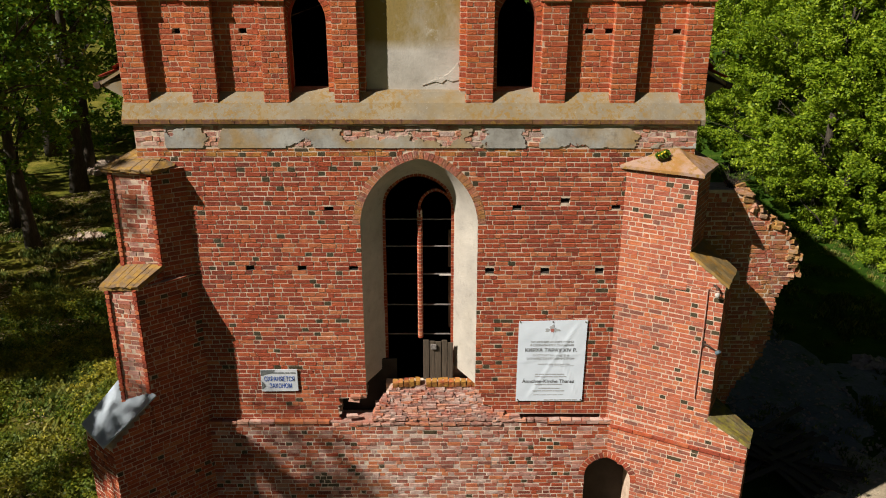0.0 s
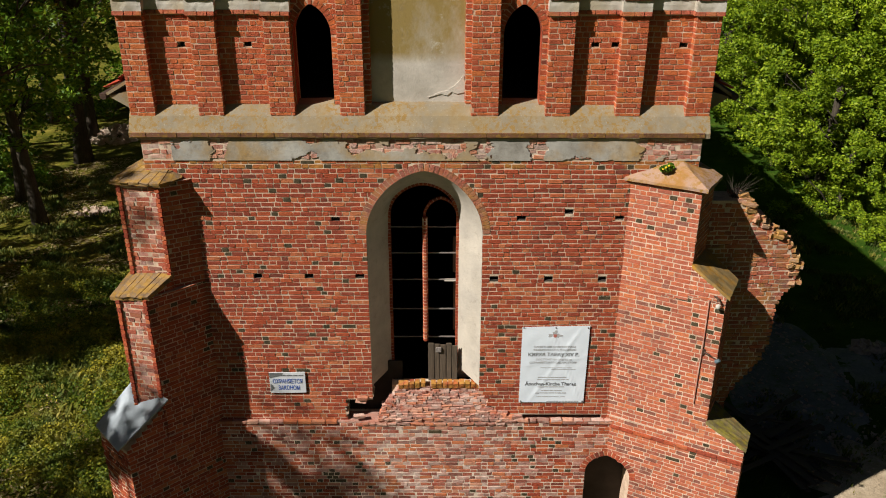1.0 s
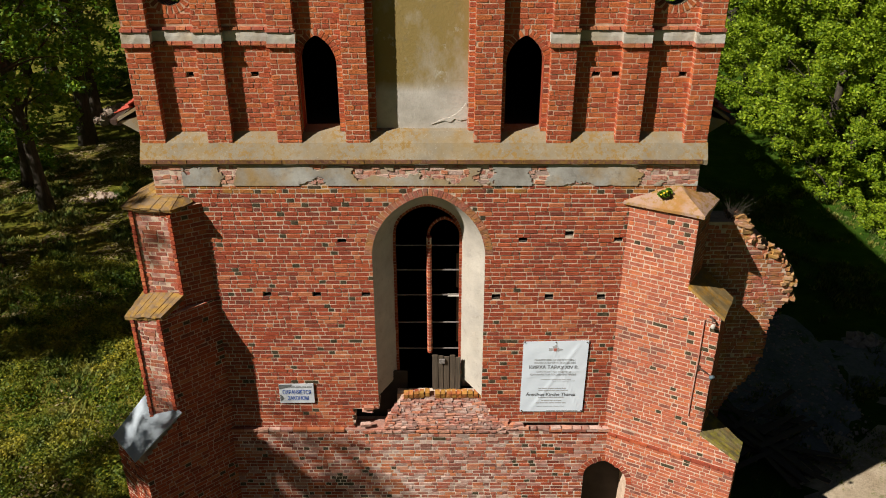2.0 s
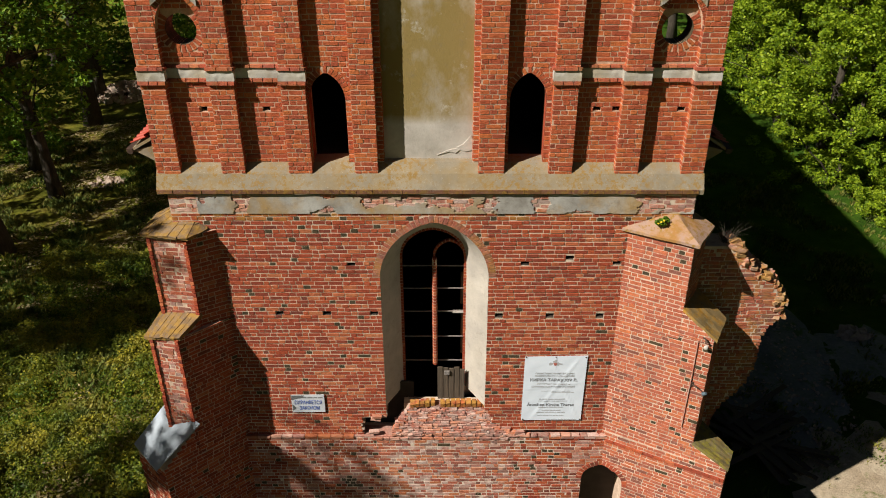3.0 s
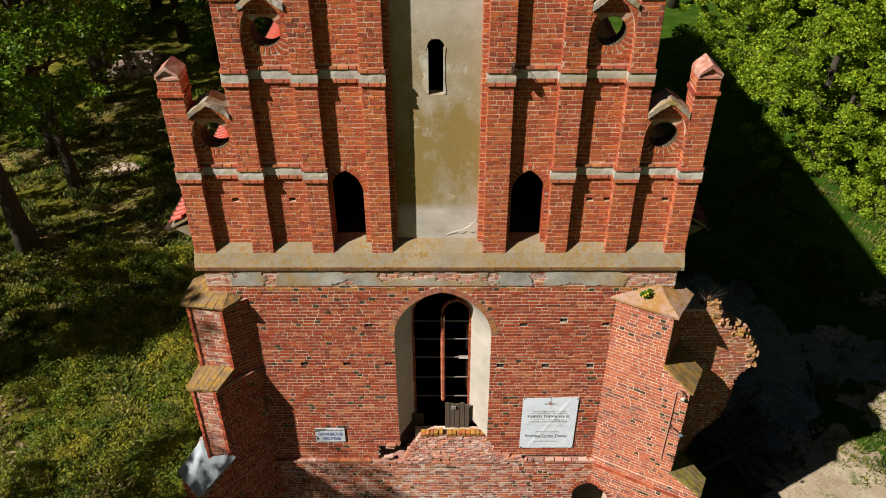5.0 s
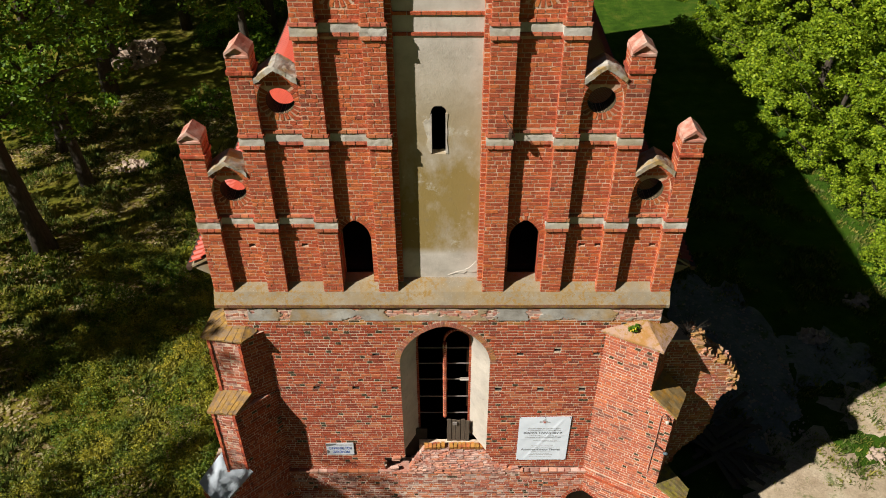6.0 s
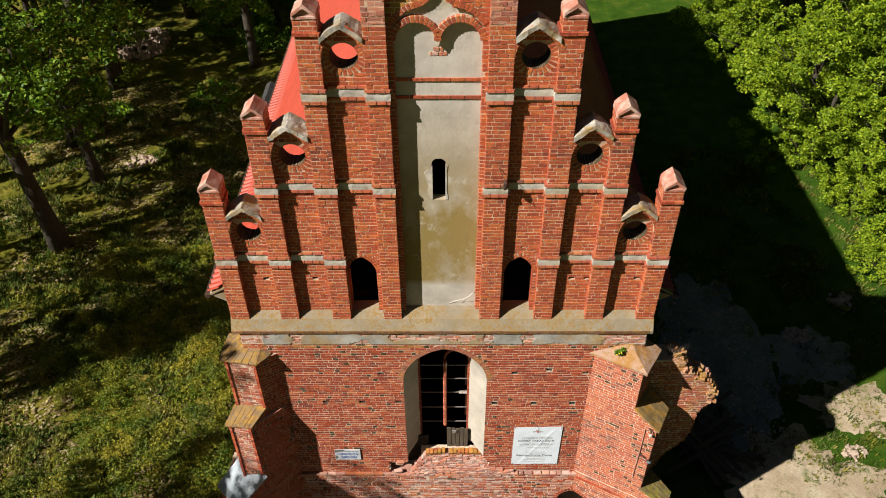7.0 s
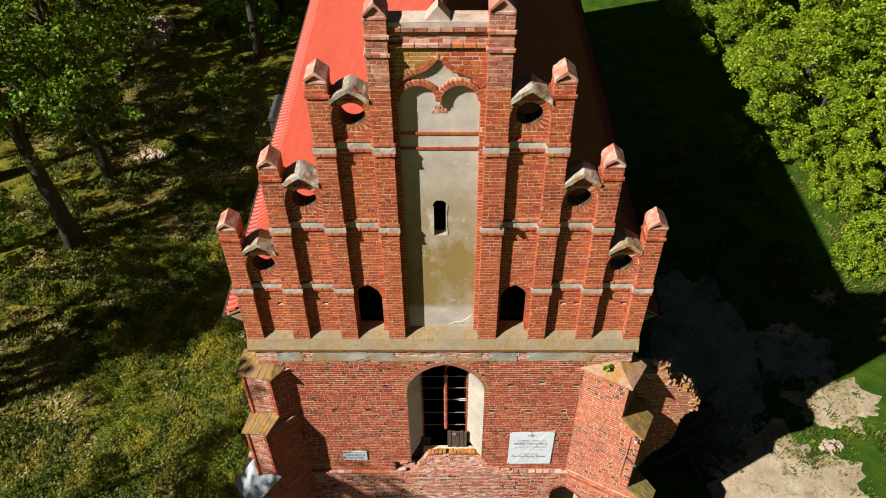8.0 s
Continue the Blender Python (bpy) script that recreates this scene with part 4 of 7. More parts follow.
def build_buttress(g, side, material):
    name = "buttress"
    main = bmesh.new()
    ob = own(new(name, bpy.data.meshes.new(name)))
    tagged(ob, "diagonal stepped brick corner buttress with lichened caps" if side > 0 else "diagonal stepped brick corner buttress, shaded, with a zinc-covered foot")
    A, A1, B1, C1, B2, C2, B3, C3 = (g[k] for k in ("A", "A1", "B1", "C1", "B2", "C2", "B3", "C3"))
    inner = (CX + side * 4.4, 14.6)
    store, dark, worn = ([], []), ([], []), ([], [])
    stages = ((B1, C1, 6.6, 8.78), (B2, C2, 3.5, 6.70), (B3, C3, -0.3, 3.62))
    door = side > 0
    for k, (B, C, z0, z1) in enumerate(stages):
        low = k == 2
        a = (A1 if k == 0 and side > 0 else A) if not low else (A[0] + side * 0.06, BASE_Y)

        def spans(z, a=a, B=B, low=low):
            ln = (Vector(B) - Vector(a)).length
            sp = [(0.0, ln)]
            if low and door:
                h = arch_half(z, 2.15, 0.52, 0.44)
                if h > 0:
                    sp = cut(sp, -1, h + 0.02)
            if k == 1 and abs(z - 6.72) < 0.045 and door:
                sp = cut(sp, 0.78, 0.98)
            return sp
        if side > 0:
            f1 = Face(a, B, z0, z1, spans)
            f2 = Face(B, C, z0, z1)
            f3 = Face(C, inner, z0, z1)
        else:
            f1 = Face(B, a, z0, z1)
            f2 = Face(C, B, z0, z1)
            f3 = Face((C[0] + 0.12, 14.36), C, z0, z1)
        if low and door:
            v, q = wall_body(f1, 0.4, 0.012)
            vs = [main.verts.new(p) for p in v]
            for fc in q:
                main.faces.new([vs[i] for i in fc])
            back = toward(a, B, 0.75)
            pl = [back, B, C, inner]
            pl = [tuple(Vector(p) + Vector((0.02, 0.06)) if i < 2 else Vector(p)) for i, p in enumerate(pl)]
            prism(main, pl, z0, z1)
        else:
            pl = [a, B, C, inner] if side > 0 else [inner, (C[0] + 0.12, 14.36), C, B, a]
            prism(main, pl, z0, z1)
        lay_bricks(f1, store, rng, dark=dark, burnt=0.09)
        if k < 2 and side < 0:
            # sunk panel between two raised edges on the end face
            ln = f2.length
            f2.spans = lambda z, ln=ln: [(0.10, ln - 0.10)]
            lay_bricks(f2, worn, rng, rough=2.0)
            for u0, u1 in ((0.0, 0.085), (ln - 0.085, ln)):
                f2.spans = lambda z, u0=u0, u1=u1: [(u0, u1)]
                lay_bricks(f2, store, rng, proud=0.045)
        else:
            lay_bricks(f2, store, rng, rough=3.0 if low and side < 0 else 1.0)
        lay_bricks(f3, store, rng)
    hang(tagged(mesh_object("brickwork", *store, material), "red bricks in lime mortar", kind="stuff"), ob)
    hang(tagged(mesh_object("burnt_bricks", *dark, M_BRICK_D), "blackened burnt bricks", kind="stuff"), ob)
    if worn[0]:
        hang(tagged(mesh_object("worn_brickwork", *worn, M_BRICK_N), "worn pinkish bricks of the sunk panel", kind="stuff"), ob)
    if door:
        # string course that runs on round the buttress, worn back in places
        f = Face((A[0] + 0.06, BASE_Y), B3, 0, 3)
        st, u = ([], []), 0.03
        while u < f.length:
            w = min(0.17 + 0.12 * rng.random(), f.length - u)
            rubble_brick(st, f.at(u + w / 2, 3.375, -0.018), (w - 0.006, 0.12, 0.066), Euler((0, 0, math.atan2(f.d.y, f.d.x))), rng, 0.06)
            u += w
        hang(tagged(mesh_object("string_course", *st, M_BRICK_P), "thin projecting course of bricks", kind="stuff"), ob)
        half = arch_curve(0.02, 2.15, 0.52, 0.44)[28:]
        arch_part("door_arch", half, 0.13, 0.0, 0.05, M_BRICK_P, ob, "arch of upright bricks over the corner door", 0.08, put=lambda p: f.at(p[0], p[2], 0.012 - p[1]))

    # caps: hipped top, then sloping set-offs
    def cap(name, low_poly, z_low, high_poly, z_high, thick, mat, label, bevel=True):
        bm = bmesh.new()
        k = len(low_poly)
        a = [bm.verts.new((*p, z_low - thick)) for p in low_poly]
        b = [bm.verts.new((*p, z_low)) for p in low_poly]
        c = [bm.verts.new((*p, z_high)) for p in high_poly]
        for lo, hi in ((a, b), (b, c)):
            for i in range(k):
                j = (i + 1) % k
                bm.faces.new((lo[i], lo[j], hi[j], hi[i]))
        bm.faces.new(c)
        bm.faces.new(list(reversed(a)))
        bmesh.ops.recalc_face_normals(bm, faces=bm.faces[:])
        bmesh.ops.subdivide_edges(bm, edges=bm.edges[:], cuts=3, use_grid_fill=True)
        for v in bm.verts:
            w = noise.noise_vector(v.co * 5.0) * 0.018 + noise.noise_vector(v.co * 17) * 0.006
            v.co += w
        return hang(part(name, bm, mat, label=label), ob)

    if side > 0:
        low = grow([A1, B1, C1, inner], 0.13)
        high = [toward(A1, inner, 0.35), toward(B1, inner, 0.62), toward(C1, inner, 0.55), inner]
    else:
        low = grow([A1, B1, C1, (-5.92, 14.36), inner], 0.11)
        high = [toward(A1, inner, 0.30), toward(B1, inner, 0.62), (-5.62, 13.98), (-5.62, 14.36), inner]
    cap("cap", low, 8.83 if side > 0 else 8.80, high, 9.13 if side > 0 else 9.03, 0.06, M_PALECAP if side > 0 else M_CAPTILE, "hipped cap of mortar and tiles under orange lichen")
    def slope(name, top, thick, mat, label):
        """A sloping slab of tiles over a set-off; top holds its four corners."""
        bm = bmesh.new()
        nu, nv = 9, 5
        a, b, c, d = (Vector(p) for p in top)
        rows = []
        for lay in (0, 1):
            for j in range(nv + 1):
                for i in range(nu + 1):
                    p = a.lerp(b, i / nu).lerp(d.lerp(c, i / nu), j / nv)
                    p += noise.noise_vector(p * 6.0) * 0.014 + Vector((0, 0, (0.006 if side > 0 else 0.02) * (i % 2)))
                    rows.append(bm.verts.new(p - Vector((0, 0, thick * lay))))
        k, n = nu + 1, (nu + 1) * (nv + 1)
        for j in range(nv):
            for i in range(nu):
                q = j * k + i
                bm.faces.new((rows[q], rows[q + 1], rows[q + k + 1], rows[q + k]))
                bm.faces.new((rows[n + q], rows[n + q + k], rows[n + q + k + 1], rows[n + q + 1]))
        for i in range(nu):
            for q in (i, nv * k + i):
                bm.faces.new((rows[q], rows[q + 1], rows[n + q + 1], rows[n + q]))
        for j in range(nv):
            for q in (j * k, j * k + nu):
                bm.faces.new((rows[q], rows[q + k], rows[n + q + k], rows[n + q]))
        bmesh.ops.recalc_face_normals(bm, faces=bm.faces[:])
        return hang(part(name, bm, mat, label=label), ob)

    def tiles(quad, across, up, seed, mat):
        """Single lichened tiles laid over a slope; quad holds low a, low b, high b, high a."""
        r3 = random.Random(seed)
        la, lb, hb, ha = (Vector(p) for p in quad)
        nrm = (lb - la).cross(ha - la).normalized()
        if nrm.z < 0:
            nrm = -nrm
        for j in range(up):
            for i in range(across):
                if r3.random() < 0.06:
                    continue
                verts = []
                v0, v1 = j / up - 0.03, (j + 1) / up + 0.02
                lift = 0.006 + 0.012 * r3.random()
                for top in (0, 1):
                    for u, v in ((i, v0), (i + 1, v0), (i + 1, v1), (i, v1)):
                        uu = u / across + (0.003 if u == i else -0.003) * (1 + 2.5 * r3.random()) + 0.01 * (r3.random() - .5)
                        vv = v + 0.07 * (r3.random() - .5)
                        p = la.lerp(lb, uu).lerp(ha.lerp(hb, uu), vv)
                        verts.append(p + nrm * (lift * top + (0.012 if v == v0 and top else 0.0) - 0.012 * (1 - top)))
                hang(mesh_object("tile", verts, [(4, 5, 6, 7), (0, 1, 5, 4), (1, 2, 6, 5), (2, 3, 7, 6), (3, 0, 4, 7)], mat), ob)

    if side < 0:
        for i, across in ((0, 2), (1, 5), (2, 5)):
            j = i + 1
            tiles([(*low[i], 8.80), (*low[j], 8.80), (*high[j], 9.03), (*high[i], 9.03)], across, 2, 40 + i, M_CAPTILE)

    def corner(p, q, r, d, e, z):
        """Point p pushed d beyond the way from q and e beyond the way from r."""
        v = Vector(p) + (Vector(p) - Vector(q)).normalized() * d + (Vector(p) - Vector(r)).normalized() * e
        return (v.x, v.y, z)
    zt, zl = (7.36, 6.86) if side > 0 else (6.94, 6.69)
    slope("set_off", [corner(B1, C1, A, 0.03, 0.0, zt if side > 0 else 6.98), corner(C1, B1, inner, 0.05, 0.0, zt), corner(C2, B2, inner, 0.06, 0.06, zl), corner(B2, C2, A, 0.05, 0.07 if side > 0 else 0.02, zl if side > 0 else 6.74)],
          0.07, M_SETOFF if side > 0 else M_CAPTILE, "sloping tile set-off with yellow lichen")
    if side < 0:
        tiles([corner(B2, C2, A, 0.06, 0.02, 6.745), corner(C2, B2, inner, 0.07, 0.06, 6.70), corner(C1, B1, inner, 0.05, 0.0, 6.95), corner(B1, C1, A, 0.03, 0.0, 6.99)], 7, 1, 47, M_CAPTILE)
    if side > 0:
        slope("set_off", [corner(B2, C2, A, 0.02, 0.0, 4.12), corner(C2, B2, inner, 0.03, 0.0, 4.12), corner(C3, B3, inner, 0.03, 0.03, 3.74), corner(B3, C3, A, 0.02, 0.04, 3.74)],
              0.08, M_MOSSTILE, "broken mossy set-off of the buttress foot")
    for (Bo, Bi, Ci, Co, z0, z1, z2) in ((B2, B1, C1, C2, 6.70, 6.80 if side > 0 else 6.64, 7.30 if side > 0 else 6.86), (B3, B2, C2, C3, 3.62, 3.68, 4.02 if side > 0 else 4.34)):
        pl = [Bi, Bo, Co, Ci] if side > 0 else [Ci, Co, Bo, Bi]
        prism(main, pl, z0, [z2, z1, z1, z2])
        st = ([], [])
        ln = (Vector(Bo) - Vector(Bi)).length
        if side > 0:
            f = Face(Bi, Bo, z0, z2, lambda z, ln=ln, z1=z1, z2=z2: [(0.0, ln * min(1.0, (z2 - z) / (z2 - z1)))])
        else:
            f = Face(Bo, Bi, z0, z2, lambda z, ln=ln, z1=z1, z2=z2: [(ln * (1 - min(1.0, (z2 - z) / (z2 - z1))), ln)])
        lay_bricks(f, st, rng)
        if st[0]:
            hang(tagged(mesh_object("haunch_brickwork", *st, material), kind="stuff"), ob)
    main.to_mesh(ob.data)
    main.free()
    ob.data.materials.append(M_MORTAR_B)
    return ob


build_buttress(BUTT_R, 1, M_BRICK_O)
left_buttress = build_buttress(BUTT_L, -1, M_BRICK)


def build_zinc():
    """Sheet metal over the foot of the shaded buttress."""
    bm = bmesh.new()
    quad = [((-5.40, 12.90), 4.56), ((-6.34, 13.56), 4.56), ((-7.02, 13.10), 3.80), ((-6.29, 12.32), 3.78)]
    top = [bm.verts.new((*p, z)) for p, z in quad]
    bot = [bm.verts.new((*p, z - 0.035)) for p, z in quad]
    bm.faces.new(top)
    bm.faces.new(list(reversed(bot)))
    for i in range(4):
        j = (i + 1) % 4
        bm.faces.new((top[i], bot[i], bot[j], top[j]))
    bmesh.ops.recalc_face_normals(bm, faces=bm.faces[:])
    hang(part("zinc_sheet", bm, M_ZINC, label="grey sheet-metal cover bent over the buttress foot"), left_buttress)


build_zinc()


# ---- stepped gable ----
PIERS = [(-5.63, -5.19), (-4.40, -3.96), (-3.13, -2.69), (-1.88, -1.45), (0.45, 0.93), (1.77, 2.21), (3.02, 3.46), (4.27, 4.70)]
PIER_TOP = [13.82, 15.62, 17.72, 19.08, 19.18, 17.72, 15.64, 13.84]
PIER_BANDS = [(11.66,), (11.66, 13.70), (11.66, 13.70, 15.96), (13.70, 15.96), (13.70, 15.96), (11.66, 13.70, 15.96), (11.66, 13.70), (11.66,)]
BAND_H = 0.32


def saddle_cap(x0, x1, y0, y1, z0, z1, over=0.0):
    """A small ridged roof over a pier: two thick slopes, a front triangle and a moulded base."""
    bm = bmesh.new()
    cx = (x0 + x1) / 2
    t = 0.055
    e0, e1 = x0 - over, x1 + over
    extrude_y(bm, [(e0, z0 + 0.05), (e0, z0 + 0.05 + t), (cx, z1), (e1, z0 + 0.05 + t), (e1, z0 + 0.05), (cx, z1 - t * 1.6)], y0 - 0.05, y1 + 0.03)
    extrude_y(bm, [(x0 - 0.01, z0), (x0 - 0.01, z0 + 0.06), (cx, z1 - t * 1.2), (x1 + 0.01, z0 + 0.06), (x1 + 0.01, z0)], y0 + 0.01, y1)
    add_box(bm, (x0 - 0.012, y0 - 0.02, z0 - 0.015), (x1 + 0.012, y1 + 0.01, z0 + 0.055), bevel=0.012)
    bmesh.ops.subdivide_edges(bm, edges=[e for e in bm.edges if e.calc_length() > 0.2], cuts=3, use_grid_fill=True)
    for v in bm.verts:
        v.co += noise.noise_vector(v.co * 6.0) * 0.010
    return bm


def band(store, plaster, a, b, z, out, ends=True):
    """A plaster strip between two projecting brick courses on a face from a to b."""
    f = Face(a, b, z, z + BAND_H)
    for zc, h, o in ((z + 0.035, 0.07, 0.052), (z + BAND_H - 0.03, 0.06, 0.05)):
        x = 0.0
        while x < f.length - 0.02:
            w = min(0.14 + 0.10 * rng.random(), f.length - x)
            if f.length - x - w < 0.06:
                w = f.length - x
            i0 = len(store[0])
            oo = out + o + 0.008 * (rng.random() - 0.5)
            for u, zz, q in ((x + .005, zc - h / 2, -.02), (x + w - .005, zc - h / 2, -.02), (x + w - .005, zc + h / 2, -.02), (x + .005, zc + h / 2, -.02),
                             (x + .008, zc - h / 2 + .006, oo), (x + w - .008, zc - h / 2 + .006, oo), (x + w - .008, zc + h / 2 - .006, oo - .012), (x + .008, zc + h / 2 - .006, oo - .012)):
                store[0].append(f.at(u, zz, q))
            store[1].append((i0 + 4, i0 + 5, i0 + 6, i0 + 7))
            for c in range(4):
                d = (c + 1) % 4
                store[1].append((i0 + c, i0 + d, i0 + 4 + d, i0 + 4 + c))
            x += w
    strip = ([], [])
    plaster.append(strip)
    i0 = 0
    m = max(2, int(f.length / 0.08))
    for i in range(m + 1):
        u = f.length * i / m
        for zz, q in ((z + 0.06, -.02), (z + 0.07, out + 0.022), (z + 0.16, out + 0.026), (z + 0.25, out + 0.022), (z + BAND_H - 0.055, -.02)):
            jit = 0.008 * noise.noise(Vector((u * 8 + a[0] * 3, zz * 8, a[1])))
            strip[0].append(f.at(u, zz, q + (jit if q > 0 else 0)))
    for i in range(m):
        for k in range(4):
            p = i0 + i * 5 + k
            strip[1].append((p, p + 5, p + 6, p + 1))


def build_pier(i):
    x0, x1 = PIERS[i]
    top = PIER_TOP[i]
    back = 14.32
    bm = bmesh.new()
    add_box(bm, (x0, PIER_Y, 9.85), (x1, back, top))
    p = lump("pier", bm, M_MORTAR_G, "slender brick gable pier with a saddle-roofed pinnacle")
    store, bands, plaster = ([], []), ([], []), []
    zones = sorted(PIER_BANDS[i])
    edges, z = [], 9.93
    for b in zones:
        edges.append((z, b))
        z = b + BAND_H
    edges.append((z, top))
    for z0, z1 in edges:
        if z0 > 16 and i in (3, 4):
            lay_bricks(Face((x0, PIER_Y), (x1, PIER_Y), z0, 17.6), store, rng)
            faded = ([], [])
            lay_bricks(Face((x0, PIER_Y), (x1, PIER_Y), 17.6, z1), faded, rng, rough=1.6)
            hang(tagged(mesh_object("brickwork", *faded, M_BRICK_F), "faded pinkish bricks near the pinnacle", kind="stuff"), p)
        else:
            lay_bricks(Face((x0, PIER_Y), (x1, PIER_Y), z0, z1), store, rng)
        lay_bricks(Face((x1, PIER_Y), (x1, FIELD_Y + 0.14), z0, z1), store, rng)
        lay_bricks(Face((x0, FIELD_Y + 0.14), (x0, PIER_Y), z0, z1), store, rng)
    # upper part of the pier stands free of the wall
    free = {0: 13.1, 1: 15.1, 2: 17.3, 5: 17.3, 6: 15.1, 7: 13.1}.get(i, 18.9)
    lay_bricks(Face((x1, FIELD_Y + 0.14), (x1, back), free, top), store, rng)
    lay_bricks(Face((x0, back), (x0, FIELD_Y + 0.14), free, top), store, rng)
    if i == 0:
        lay_bricks(Face((x0, back), (x0, FIELD_Y + 0.14), 9.95, 13.1), store, rng)
    if i == 7:
        lay_bricks(Face((x1, FIELD_Y + 0.14), (x1, back), 9.95, 13.1), store, rng)
    hang(tagged(mesh_object("brickwork", *store, M_BRICK_G), "orange-red bricks in pale mortar", kind="stuff"), p)
    for b in zones:
        band(bands, plaster, (x0 - 0.03, PIER_Y), (x1 + 0.03, PIER_Y), b, 0.0)
        band(bands, plaster, (x1, PIER_Y - 0.02), (x1, FIELD_Y + 0.12), b, 0.0)
        band(bands, plaster, (x0, FIELD_Y + 0.12), (x0, PIER_Y - 0.02), b, 0.0)
    hang(tagged(mesh_object("band_moulding", *bands, M_BRICK_M), "projecting moulded bricks", kind="stuff"), p)
    for strip in plaster:
        hang(mesh_object("band_plaster", *strip, M_BAND, label="whitewashed plaster band"), p)
    # neck mouldings below the cap
    nb = ([], [])
    for zc in ((top - 0.30,) if i not in (3, 4) else (top - 0.36, top - 0.74)):
        for a, b in (((x0 - .03, PIER_Y), (x1 + .03, PIER_Y)), ((x1, PIER_Y - .02), (x1, back)), ((x0, back), (x0, PIER_Y - .02))):
            f = Face(a, b, zc, zc + 0.07)
            u = 0.0
            while u < f.length - 0.03:
                w = min(0.15, f.length - u)
                c = f.at(u + w / 2, zc, 0.01)
                rot = Euler((0, 0, math.atan2(f.d.y, f.d.x)))
                rubble_brick(nb, c, (w - 0.004, 0.07, 0.066), rot, rng, 0.08)
                u += w
    hang(tagged(mesh_object("neck_moulding", *nb, M_BRICK_W if i in (3, 4) else M_BRICK_P), "weathered neck moulding", kind="stuff"), p)
    ridge = {3: 0.36, 4: 0.36}.get(i, 0.29)
    hang(part("pinnacle_cap", saddle_cap(x0, x1, PIER_Y, back, top, top + ridge), M_REDCAP,
              label="red clay saddle cap, pale at the edges"), p)
    return p


for pier_index in range(8):
    build_pier(pier_index)


# fields between the piers: (left pier, band heights, shoulder, apex, oculus centre, window?)
FIELDS = [(0, (11.66,), 13.02, 13.28, 12.61, False), (1, (11.66, 13.70), 15.07, 15.33, 14.66, False), (2, (13.70, 15.96), 17.22, 17.48, 16.90, True),
          (4, (13.70, 15.96), 17.22, 17.48, 16.90, True), (5, (11.66, 13.70), 15.07, 15.33, 14.66, False), (6, (11.66,), 13.02, 13.28, 12.61, False)]
HOLES_G = [(-4.62, 11.15), (-3.46, 11.16), (2.60, 11.16), (2.95, 11.16), (4.14, 11.16)]
GWIN = dict(half=0.335, spring=11.32, rise=0.52)
R_OC = 0.275


